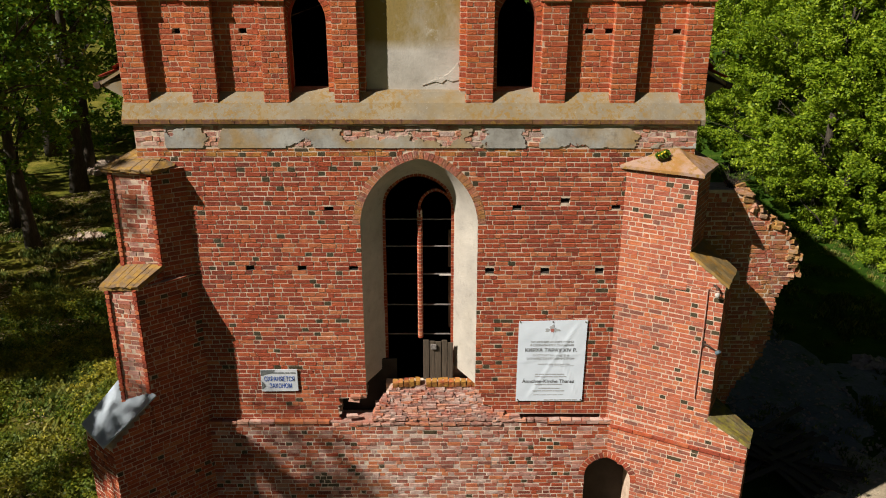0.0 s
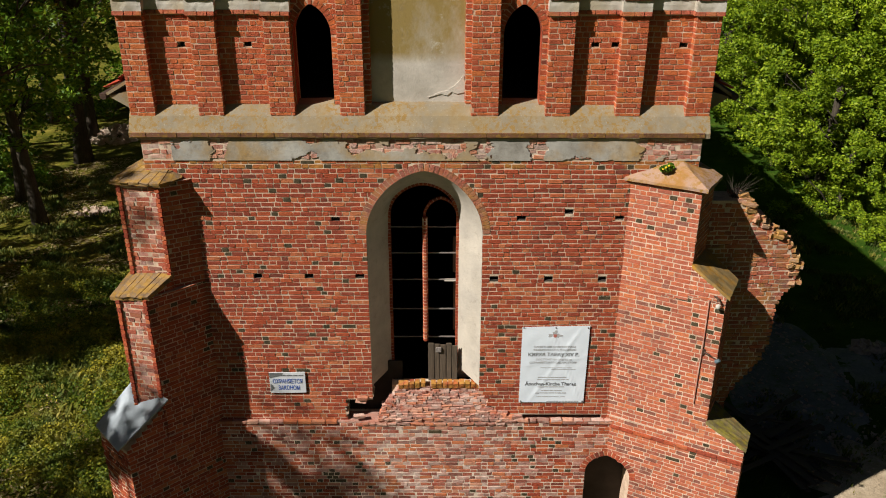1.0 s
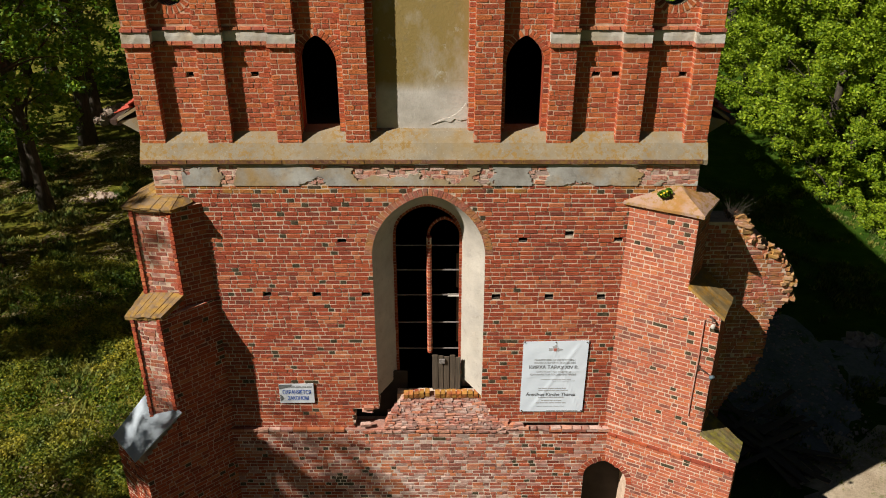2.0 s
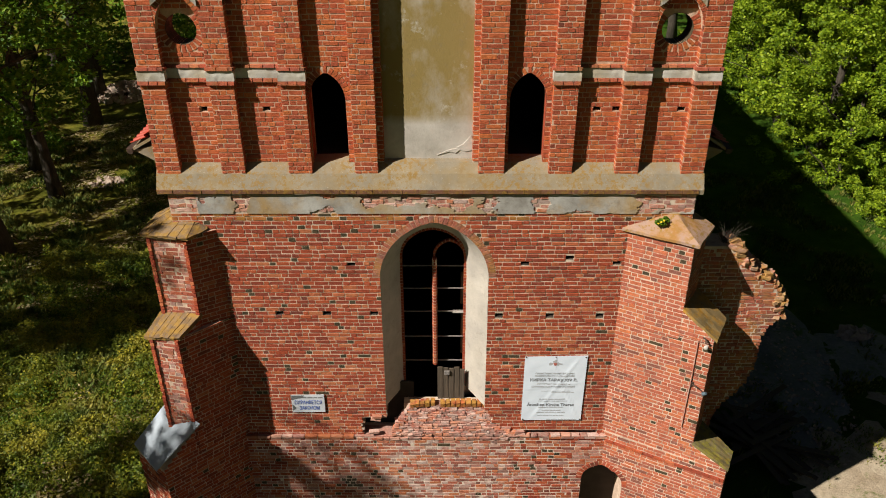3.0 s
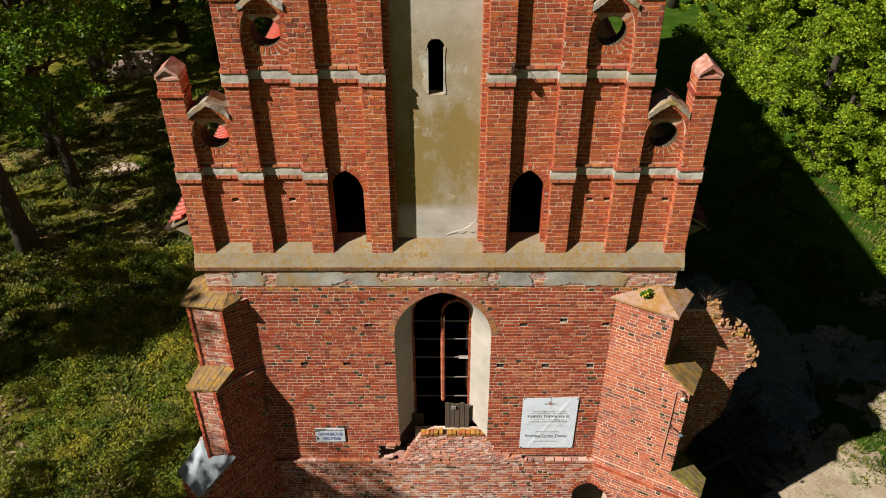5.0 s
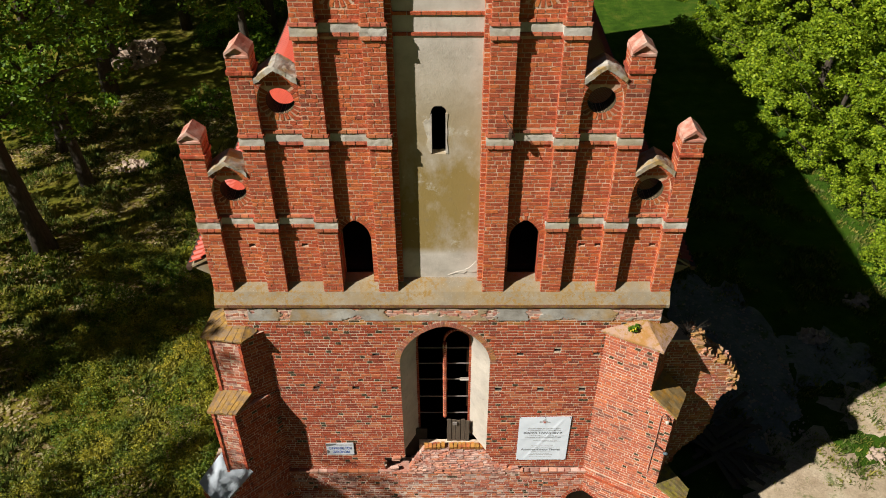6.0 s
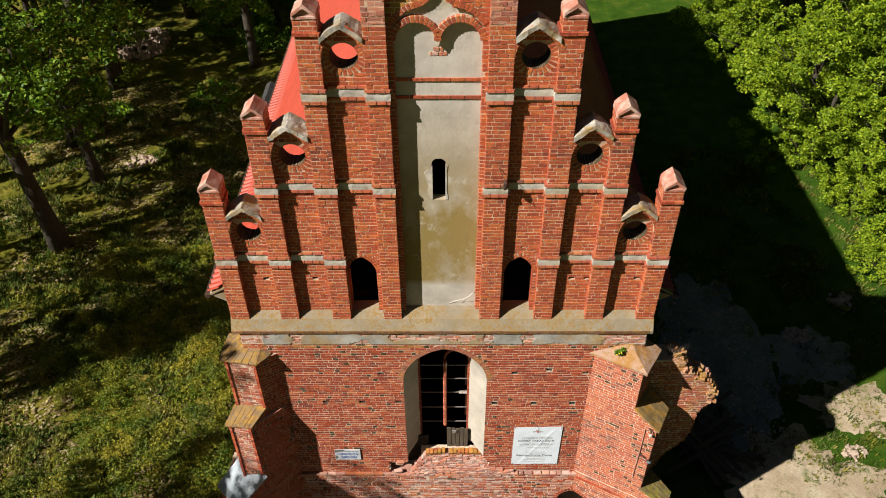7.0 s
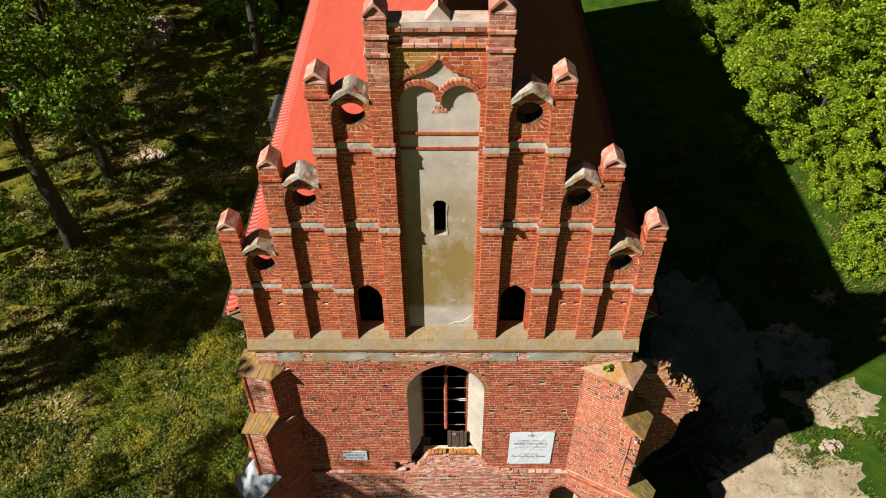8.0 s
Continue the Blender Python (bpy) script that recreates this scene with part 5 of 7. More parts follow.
def build_field(k):
    left, bands_z, shoulder, apex, oc, window = FIELDS[k]
    x0, x1 = PIERS[left][1], PIERS[left + 1][0]
    cx, w = (x0 + x1) / 2, x1 - x0
    wcx = x0 + (0.07 if k >= 3 else 0.02) + GWIN["half"]

    def opening(z):
        """Half the width of the round opening at height z."""
        dz = z - oc
        return math.sqrt(R_OC ** 2 - dz * dz) if abs(dz) < R_OC else 0.0

    def spans(z):
        half = w / 2
        if z > shoulder:
            half *= max(0.0, 1 - (z - shoulder) / (apex - shoulder))
        if half < 0.03:
            return []
        sp = [(w / 2 - half, w / 2 + half)]
        h = opening(z)
        if h > 0:
            sp = cut(sp, w / 2 - h, w / 2 + h)
        if window:
            h = arch_half(z, GWIN["spring"], GWIN["half"], GWIN["rise"])
            if z > 10.02 and h > 0.01:
                sp = cut(sp, wcx - h - x0, wcx + h - x0)
        else:
            for hx, hz in HOLES_G:
                if abs(z - hz) < 0.05:
                    sp = cut(sp, hx - 0.07 - x0, hx + 0.07 - x0)
        return sp

    def brick_spans(z):
        sp = spans(z)
        dz = z - oc
        r2 = R_OC + 0.15
        if abs(dz) < r2 and z < oc + 0.35:
            h = math.sqrt(r2 ** 2 - dz * dz)
            sp = cut(sp, w / 2 - h, w / 2 + h)
        for b in bands_z:
            if b - 0.02 < z < b + BAND_H and not (window and b < 12):
                return []
        if window:
            h = arch_half(z, GWIN["spring"], GWIN["half"] + 0.12, GWIN["rise"] + 0.13)
            if z > GWIN["spring"] and h > 0.01:
                sp = cut(sp, wcx - h - x0, wcx + h - x0)
        return sp
    v, q = wall_body(Face((x0, FIELD_Y), (x1, FIELD_Y), 9.95, apex, spans), 0.40, 0.012)
    fw = piece("gable_field", v, q, M_MORTAR_G, "recessed brick field with a round opening under a small coping")
    store = ([], [])
    lay_bricks(Face((x0, FIELD_Y), (x1, FIELD_Y), 10.10, apex - 0.03, brick_spans), store, rng)
    hang(tagged(mesh_object("brickwork", *store, M_BRICK_G), "orange-red bricks in pale mortar", kind="stuff"), fw)
    # ring of the round opening, open at the top under the coping
    a0, a1 = math.radians(-225), math.radians(45)
    arc = [(cx + R_OC * math.cos(a), oc + R_OC * math.sin(a)) for a in [a0 + (a1 - a0) * i / 40 for i in range(41)]]
    arch_part("oculus_ring", arc, 0.14, FIELD_Y - 0.008, FIELD_Y + 0.05, M_BRICK_R, fw, "ring of radial bricks with yellow lichen", 0.072, -1, (x0 + 0.002, x1 - 0.002))
    # reveal of the opening; its near-black colour stands in for shade
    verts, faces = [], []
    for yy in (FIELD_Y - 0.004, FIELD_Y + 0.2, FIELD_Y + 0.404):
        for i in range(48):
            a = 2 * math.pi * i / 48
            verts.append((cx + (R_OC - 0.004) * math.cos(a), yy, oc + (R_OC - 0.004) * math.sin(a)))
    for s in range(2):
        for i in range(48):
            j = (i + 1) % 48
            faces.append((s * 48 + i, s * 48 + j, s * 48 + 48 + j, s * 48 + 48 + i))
    hang(mesh_object("oculus_reveal", verts, faces, M_BRICK_D, smooth=True, label="brick reveal coloured dark to stand for its shade"), fw)
    # pointed arch in the plane of the piers, over the recess
    front = PIER_Y + 0.012
    foot, tip = oc + 0.02, apex - 0.01

    def head(z):
        half = w / 2 if z < shoulder + 0.08 else w / 2 * max(0.0, 1 - (z - shoulder - 0.08) / 0.26)
        h = arch_half(z, foot, w / 2 - 0.012, tip - foot)
        return cut([(w / 2 - half, w / 2 + half)], w / 2 - h, w / 2 + h) if half > 0.03 else []
    v, q = wall_body(Face((x0 + 0.001, front), (x1 - 0.001, front), foot, apex + 0.08, head), FIELD_Y - front - 0.004, 0.012)
    hang(mesh_object("hood_arch", v, q, M_MORTAR_G, label="mortared head of the pointed recess"), fw)
    ring = arch_curve(cx, foot, w / 2 - 0.012, tip - foot, n=24)
    arch_part("hood_ring", ring, 0.12, front - 0.010, front + 0.05, M_BRICK_R, fw, "pointed arch of upright bricks with yellow lichen", 0.075, 1, (x0 + 0.002, x1 - 0.002))
    # ridged coping on it: a thick slab, worn round at its ends
    bm = bmesh.new()
    hood, under = [], []
    for i in range(17):
        f = i / 8 - 1
        x = cx + f * (w / 2 - 0.003)
        fall = 0.26 * abs(f) ** 1.15
        hood.append((x, apex + 0.14 - fall))
        under.append((x, apex + 0.045 - fall * 1.10))
    extrude_y(bm, hood + under[::-1], PIER_Y - 0.035, FIELD_Y + 0.36)
    bmesh.ops.triangulate(bm, faces=[q for q in bm.faces if len(q.verts) > 4])
    bmesh.ops.subdivide_edges(bm, edges=[e for e in bm.edges if abs(e.verts[0].co.y - e.verts[1].co.y) > 0.2], cuts=6, use_grid_fill=True)
    for vv in bm.verts:
        vv.co += noise.noise_vector(vv.co * 5.0) * 0.026 + noise.noise_vector(vv.co * 15.0) * 0.012
        vv.co.x = min(max(vv.co.x, x0 + 0.003), x1 - 0.003)
    hang(part("coping", bm, M_COPING, label="broken grey concrete ridge coping"), fw)
    bands, plaster = ([], []), []
    for b in bands_z:
        band(bands, plaster, (x0, FIELD_Y), (x1, FIELD_Y), b + 0.01, 0.0)
    hang(tagged(mesh_object("band_moulding", *bands, M_BRICK_M), "projecting moulded bricks", kind="stuff"), fw)
    for strip in plaster:
        hang(mesh_object("band_plaster", *strip, M_BAND, label="whitewashed plaster band"), fw)
    if window:
        ring = arch_curve(wcx, GWIN["spring"], GWIN["half"], GWIN["rise"])
        arch_part("window_arch", ring, 0.125, FIELD_Y - 0.008, FIELD_Y + 0.04, M_BRICK_G, fw, "pointed arch of upright bricks", 0.075, 1, (x0 + 0.002, x1 - 0.002))
        cur = arch_curve(wcx, GWIN["spring"], GWIN["half"] - 0.004, GWIN["rise"] - 0.004, down=1.3)
        v, q = loft(cur, FIELD_Y - 0.004, cur, FIELD_Y + 0.284, 3)
        hang(mesh_object("window_reveal", v, q, M_BRICK), fw)
    for hx, hz in HOLES_G:
        if x0 < hx < x1 and not window:
            # dark box that stands for the shade in the hole
            bm = bmesh.new()
            add_box(bm, (hx - 0.1, FIELD_Y + 0.18, hz - 0.08), (hx + 0.1, FIELD_Y + 0.30, hz + 0.08))
            hang(part("putlog_hole", bm, M_DARKIN), fw)


for field_index in range(6):
    build_field(field_index)


def build_middle():
    """The plastered middle bay with its slit, twin arches and flat top."""
    x0, x1 = PIERS[3][1], PIERS[4][0]
    ix0, ix1 = x0 + 0.11, x1 - 0.11
    cx = (x0 + x1) / 2
    SL = dict(cx=-0.505, half=0.14, spring=14.34, rise=0.15)

    def spans(z):
        sp = [(0.0, x1 - x0)]
        h = arch_half(z, SL["spring"], SL["half"], SL["rise"])
        if z > 13.40 and h > 0:
            sp = cut(sp, SL["cx"] - h - 0.022 * (1 + noise.noise(Vector((1, 4, z * 6)))) - x0, SL["cx"] + h + 0.02 * noise.noise(Vector((8, 4, z * 7))) - x0)
        return sp
    v, q = wall_body(Face((x0, PANEL_Y), (x1, PANEL_Y), 10.0, 18.9, spans), 0.2, 0.02)
    mid = piece("middle_bay", v, q, M_PLASTER, "tall niche of cream plaster with yellow algae stains and a slit window")
    # chipped rim beside the slit
    bm = bmesh.new()
    pts = [(-0.66, 13.42), (-0.72, 13.50), (-0.76, 13.62), (-0.73, 13.76), (-0.78, 13.95), (-0.82, 14.12), (-0.76, 14.2), (-0.70, 14.17), (-0.648, 14.32), (-0.648, 13.44)]
    extrude_y(bm, pts, PANEL_Y - 0.012, PANEL_Y + 0.01)
    hang(part("chipped_rim", bm, M_BAND, label="chipped pale plaster beside the slit"), mid)
    for pts in ([(-0.33, 10.20), (-0.10, 10.27), (0.02, 10.24), (0.10, 10.31), (0.02, 10.33), (-0.12, 10.30)], [(0.05, 10.36), (0.16, 10.42), (0.31, 10.60), (0.335, 10.50), (0.335, 10.30), (0.2, 10.27), (0.12, 10.30)]):
        bm = bmesh.new()
        extrude_y(bm, pts, PANEL_Y - 0.014, PANEL_Y + 0.01)
        hang(part("plaster_flake", bm, M_PLASTER, label="loose pale flake of plaster"), mid)
    bm = bmesh.new()
    edge_l = [(-0.372 + 0.012 * noise.noise(Vector((8, 4, 13.42 + 0.1 * i))), 13.42 + 0.1 * i) for i in range(10)]
    edge_r = [(-0.335 + 0.03 * noise.noise(Vector((3, 1, 13.4 + 0.33 * i))), 13.42 + 0.1 * i) for i in range(10)]
    extrude_y(bm, edge_l + edge_r[::-1], PANEL_Y - 0.012, PANEL_Y + 0.01)
    hang(part("chipped_rim", bm, M_BAND, label="chipped pale plaster beside the slit"), mid)
    store = ([], [])
    for a, b in (((x0, FIELD_Y), (ix0, FIELD_Y)), ((ix1, FIELD_Y), (x1, FIELD_Y))):
        bm = bmesh.new()
        add_box(bm, (a[0], FIELD_Y, 10.1), (b[0], PANEL_Y + 0.02, 18.3))
        hang(part("rebate", bm, M_MORTAR), mid)
        lay_bricks(Face(a, b, 10.12, 18.3), store, rng)
    lay_bricks(Face((ix0, FIELD_Y), (ix0, PANEL_Y + 0.01), 10.12, 17.4), store, rng)
    lay_bricks(Face((ix1, PANEL_Y + 0.01), (ix1, FIELD_Y), 10.12, 17.4), store, rng)
    # brick head above a pointed, inward-curved relieving arch

    def low(x):
        s = min(1.0, abs(x - cx) / ((ix1 - ix0) / 2))
        return 17.50 + 0.68 * (1 - s - 0.105 * math.sin(2 * math.pi * s))

    def head(z):
        if z > 18.18:
            return [(0.0, x1 - x0)]
        lo, hi = 0.0, 1.0
        for step in range(24):
            s = (lo + hi) / 2
            if low(cx + s * (ix1 - ix0) / 2) > z:
                lo = s
            else:
                hi = s
        h = lo * (ix1 - ix0) / 2
        return cut([(0.0, x1 - x0)], cx - h - x0, cx + h - x0)
    v, q = wall_body(Face((x0, FIELD_Y), (x1, FIELD_Y), 17.50, 18.95, head), 0.42, 0.015)
    hang(mesh_object("head_wall", v, q, M_MORTAR), mid)
    for left, mat, words in ((True, M_BRICK_L, "lichen-stained orange bricks"), (False, M_BRICK_G, "orange-red bricks in pale mortar")):
        def half_head(z, left=left):
            m = cx + 0.07 * (math.floor(z / COURSE) % 3) - x0
            return [(max(a, 0.0 if left else m), min(b, m if left else 9.0)) for a, b in head(z) if (a < m - 0.04 if left else b > m + 0.04)]
        hs = ([], [])
        lay_bricks(Face((x0, FIELD_Y), (x1, FIELD_Y), 17.52, 18.42, half_head), hs, rng)
        hang(tagged(mesh_object("head_brickwork", *hs, mat), words, kind="stuff"), mid)
    half = (ix1 - ix0) / 2
    og = [(ix0 + 2 * half * i / 60, low(ix0 + 2 * half * i / 60)) for i in range(61)]
    arch_part("relieving_arch", og, 0.11, FIELD_Y - 0.015, FIELD_Y + 0.05, M_BRICK_G, mid, "ogee arch of upright bricks", 0.07)
    # twin arches on a middle pendant
    qw = half / 2
    for c in (ix0 + qw, ix1 - qw):
        arc = [(c - (qw - 0.05) * math.cos(math.pi * i / 30), 17.20 + (qw - 0.05) * math.sin(math.pi * i / 30)) for i in range(31)]
        arch_part("round_arch", arc, 0.12, FIELD_Y - 0.01, PANEL_Y + 0.02, M_BRICK_G, mid, "round arch of upright bricks", 0.07)
    # plaster between twin arches and relieving arch

    def spandrel(z):
        sp = [(ix0 - x0, ix1 - x0)]
        for c in (ix0 + qw, ix1 - qw):
            r = qw - 0.04
            dz = z - 17.20
            h = math.sqrt(max(0.0, r * r - dz * dz)) if dz > 0 else r
            if h > 0.01:
                sp = cut(sp, c - h - x0, c + h - x0)
        return sp
    v, q = wall_body(Face((x0, FIELD_Y + 0.07), (x1, FIELD_Y + 0.07), 17.20, 18.2, spandrel), 0.09, 0.012)
    hang(mesh_object("spandrel", v, q, M_BAND, label="grey plaster over the twin arches"), mid)
    bm = bmesh.new()
    extrude_y(bm, [(cx - 0.05, 17.22), (cx + 0.05, 17.22), (cx + 0.015, 17.10), (cx - 0.015, 17.10)], FIELD_Y, PANEL_Y)
    hang(part("pendant", bm, M_MORTAR, label="brick pendant corbel"), mid)
    st = ([], [])
    lay_bricks(Face((cx - 0.2, PANEL_Y - 0.004), (cx + 0.22, PANEL_Y - 0.004), 16.84, 17.12, lambda z: [(0.0 + (z - 16.84) * 0.8, 0.4 - (z - 16.84) * 0.8)]), st, rng, proud=0.006)
    hang(mesh_object("bare_patch", *st, M_RUBBLE, label="bare bricks where plaster fell"), mid)
    for z in (16.31, 15.92):
        f = Face((ix0, PANEL_Y), (ix1, PANEL_Y), z, z + 0.07)
        u = 0.0
        while u < f.length - 0.01:
            w = min(0.27, f.length - u)
            rubble_brick(store, f.at(u + w / 2, z + 0.035, 0.0), (w - 0.008, 0.06, 0.064), Euler((0, 0, 0)), rng, 0.05)
            u += w
    hang(tagged(mesh_object("brickwork", *store, M_BRICK_G), "orange-red bricks", kind="stuff"), mid)
    # mouldings and coping of the flat top
    st = ([], [])
    for z, out in ((18.44, 0.05), (18.78, 0.06)):
        f = Face((x0, FIELD_Y), (x1, FIELD_Y), z, z + 0.08)
        u = 0.0
        while u < f.length - 0.01:
            w = min(0.2 + 0.08 * rng.random(), f.length - u)
            rubble_brick(st, f.at(u + w / 2, z + 0.035, out - 0.04), (w - 0.006, 0.13, 0.075), Euler((0, 0, 0)), rng, 0.1)
            u += w
    lay_bricks(Face((x0, FIELD_Y), (x1, FIELD_Y), 18.50, 18.78), st, rng)
    hang(mesh_object("top_moulding", *st, M_BRICK_W, label="weathered moulded brick courses"), mid)
    bm = bmesh.new()
    extrude_y(bm, [(x0, 18.86), (x0, 18.95), (cx, 18.98), (x1, 18.96), (x1, 18.86)], FIELD_Y - 0.06, FIELD_Y + 0.26)
    bmesh.ops.subdivide_edges(bm, edges=[e for e in bm.edges if e.calc_length() > 0.2], cuts=3, use_grid_fill=True)
    for vv in bm.verts:
        vv.co += noise.noise_vector(vv.co * 6.0) * 0.012
    hang(part("coping", bm, M_TOPCAP, label="pale weathered coping"), mid)
    bm = bmesh.new()
    extrude_y(bm, [(cx - 0.23, 18.96), (cx - 0.23, 19.0), (cx, 19.27), (cx + 0.23, 19.0), (cx + 0.23, 18.96)], FIELD_Y - 0.03, FIELD_Y + 0.3)
    bmesh.ops.subdivide_edges(bm, edges=[e for e in bm.edges if e.calc_length() > 0.2], cuts=2, use_grid_fill=True)
    for vv in bm.verts:
        vv.co += noise.noise_vector(vv.co * 6.0) * 0.014
    hang(part("gablet", bm, M_TOPCAP, label="small pale brick gablet"), mid)


build_middle()


# ---- roof and nave ----
EAVE_L, EAVE_R, EAVE_Z, RIDGE_X, RIDGE_Z = -6.26, 5.27, 10.25, -0.50, 18.58
KICK_L, KICK_R, KICK_Z = -5.80, 4.87, 10.51
ROOF_Y0, ROOF_Y1 = 14.46, 44.0


def build_roof():
    """Two slopes of wavy metal tiles that flare out over the eaves."""
    for side, ex, kx in ((-1, EAVE_L, KICK_L), (1, EAVE_R, KICK_R)):
        line = [Vector((RIDGE_X, 0, RIDGE_Z)), Vector((kx, 0, KICK_Z)), Vector((ex, 0, EAVE_Z))]
        first, second = (line[1] - line[0]).length, (line[2] - line[1]).length
        length = first + second

        def along(s):
            a, b, t = (line[0], line[1], s / first) if s < first else (line[1], line[2], (s - first) / second)
            d = (b - a).normalized()
            return a.lerp(b, t), Vector((abs(d.z) * side, 0, abs(d.x)))
        step = 0.35
        ny = int((ROOF_Y1 - ROOF_Y0) / 0.0475)
        verts, faces = [], []
        m = int(length / step)
        for r in range(m + 1):
            for edge in (0, 1):
                p, nrm = along(length * (r + edge) / (m + 1))
                lift = 0.055 if edge else 0.0
                for i in range(ny + 1):
                    y = ROOF_Y0 + (ROOF_Y1 - ROOF_Y0) * i / ny
                    wave = 0.03 * math.sin(2 * math.pi * i / 4 + 0.6)
                    verts.append(p + Vector((0, y, 0)) + nrm * (lift + wave))
        k = ny + 1
        for r in range(2 * (m + 1) - 1):
            for i in range(ny):
                a = r * k + i
                faces.append((a, a + 1, a + k + 1, a + k))
        piece("roof_slope", verts, faces, M_ROOF, "steep roof slope of red metal tiles")
        bm = bmesh.new()
        outline = [(p.x, p.z - 0.04) for p in line] + [(p.x, p.z - 0.10) for p in line[::-1]]
        extrude_y(bm, outline, ROOF_Y0 + 0.01, ROOF_Y1)
        lump("roof_deck", bm, M_LEDGE, "boarded roof deck with a mortared verge")
    bm = bmesh.new()
    extrude_y(bm, [(RIDGE_X - 0.16, RIDGE_Z - 0.14), (RIDGE_X - 0.07, RIDGE_Z + 0.05), (RIDGE_X + 0.07, RIDGE_Z + 0.05), (RIDGE_X + 0.16, RIDGE_Z - 0.14)], ROOF_Y0, ROOF_Y1)
    lump("ridge_cap", bm, M_ROOF, "red metal ridge cap")


def build_nave():
    for x0, x1 in ((-5.55, -4.95), (4.05, 4.65)):
        bm = bmesh.new()
        add_box(bm, (x0, 14.12, -0.3), (x1, 43.6, 10.15))
        lump("side_wall", bm, M_LEDGE, "rendered side wall of the nave")
    bm = bmesh.new()
    extrude_y(bm, [(-5.55, -0.3), (-5.55, 10.1), (RIDGE_X, 18.2), (4.65, 10.1), (4.65, -0.3)], 43.0, 43.55)
    lump("back_wall", bm, M_LEDGE, "far gable wall of the nave")
    for s, e, w in ((-1, EAVE_L, -5.55), (1, EAVE_R, 4.65)):
        bm = bmesh.new()
        extrude_y(bm, [(w, 9.72), (e - s * 0.05, 10.12), (e - s * 0.04, 10.15), (w, 10.30)], 14.5, 43.6)
        lump("eaves_cornice", bm, M_LEDGE, "plastered coved eaves cornice")
        bm = bmesh.new()
        extrude_y(bm, [(e + s * 0.01, 10.10), (e + s * 0.01, 10.19), (e + s * 0.13, 10.19), (e + s * 0.12, 10.12), (e + s * 0.07, 10.08)], 14.45, 44.0)
        lump("gutter", bm, M_IRON, "dark rain gutter")
    bm = bmesh.new()
    add_box(bm, (-4.95, 14.5, 0.02), (4.05, 43.0, 0.12))
    lump("nave_floor", bm, M_DARKIN, "dark nave floor")
    bm = bmesh.new()
    add_box(bm, (-4.95, 14.7, 9.9), (4.05, 43.0, 10.05))
    lump("attic_floor", bm, M_DARKIN, "dark attic floor of boards")


build_roof()
build_nave()


# ---- broken wall beside the church ----
RUIN_EDGE = [(-0.3, 5.60), (3.0, 5.70), (4.1, 6.0), (4.6, 6.35), (5.2, 6.60), (6.1, 6.62), (6.35, 6.70), (6.55, 6.93), (7.0, 6.90), (7.45, 6.62), (7.8, 6.12), (8.1, 5.86), (8.35, 5.62)]


def ruin_edge(z):
    for (za, xa), (zb, xb) in zip(RUIN_EDGE, RUIN_EDGE[1:]):
        if za <= z <= zb:
            return xa + (xb - xa) * (z - za) / (zb - za)
    return RUIN_EDGE[-1][1]


def build_ruin():
    y = 13.96
    x0 = 4.62

    def body(z):
        k = math.floor(z / COURSE)
        return [(0.0, ruin_edge(z) - 0.06 + 0.05 * noise.noise(Vector((k * 1.7, 3, 1))) - x0)]

    def rows(z):
        k = math.floor(z / COURSE)
        return [(0.0, ruin_edge(z) + 0.10 * noise.noise(Vector((k * 2.3, 0, 5))) - x0)]
    v, q = wall_body(Face((x0, y), (6.9, y), -0.3, 8.3, body), 0.55, COURSE)
    ruin = piece("broken_wall", v, q, M_MORTAR, "torn-off brick wall stub with toothed edge")
    store = ([], [])
    lay_bricks(Face((x0, y), (6.9, y), -0.2, 8.25, rows), store, rng, rough=2.2)
    hang(tagged(mesh_object("brickwork", *store, M_BRICK_T), "faded red bricks with pale lichen", kind="stuff"), ruin)
    r2 = random.Random(11)
    st = ([], [])
    for i in range(230):
        t = r2.random()
        z = 6.4 + 1.9 * t
        e = ruin_edge(z)
        rubble_brick(st, (e - 0.08 + 0.16 * (r2.random() - 0.5), y + 0.02 + 0.53 * r2.random(), z + 0.05 * r2.random()),
                     (0.15 + 0.16 * r2.random(), 0.14, 0.08), Euler((0.5 * (r2.random() - .5), 0.5 * (r2.random() - .5), 1.2 * (r2.random() - .5))), r2)
    hang(tagged(mesh_object("broken_bricks", *st, M_TORN), "loose bricks yellow with lichen on the torn edge", kind="stuff"), ruin)


build_ruin()


def tube(points, radii, sides=7):
    """A tapering tube through points."""
    verts, faces = [], []
    pts = [Vector(p) for p in points]
    for i, p in enumerate(pts):
        d = (pts[min(i + 1, len(pts) - 1)] - pts[max(i - 1, 0)]).normalized()
        a = d.orthogonal().normalized()
        b = d.cross(a)
        for k in range(sides):
            an = 2 * math.pi * k / sides
            verts.append(p + (a * math.cos(an) + b * math.sin(an)) * radii[i])
    for i in range(len(pts) - 1):
        for k in range(sides):
            j = (k + 1) % sides
            faces.append((i * sides + k, i * sides + j, (i + 1) * sides + j, (i + 1) * sides + k))
    faces.append(tuple(reversed(range(sides))))
    faces.append(tuple((len(pts) - 1) * sides + k for k in range(sides)))
    return verts, faces


def merge(store, vf):
    n = len(store[0])
    store[0].extend(vf[0])
    store[1].extend(tuple(i + n for i in f) for f in vf[1])


M_SLATE = plain_material("near_black_render", (0.025, 0.025, 0.026), (0.06, 0.058, 0.055), scale=4, rough=0.9)


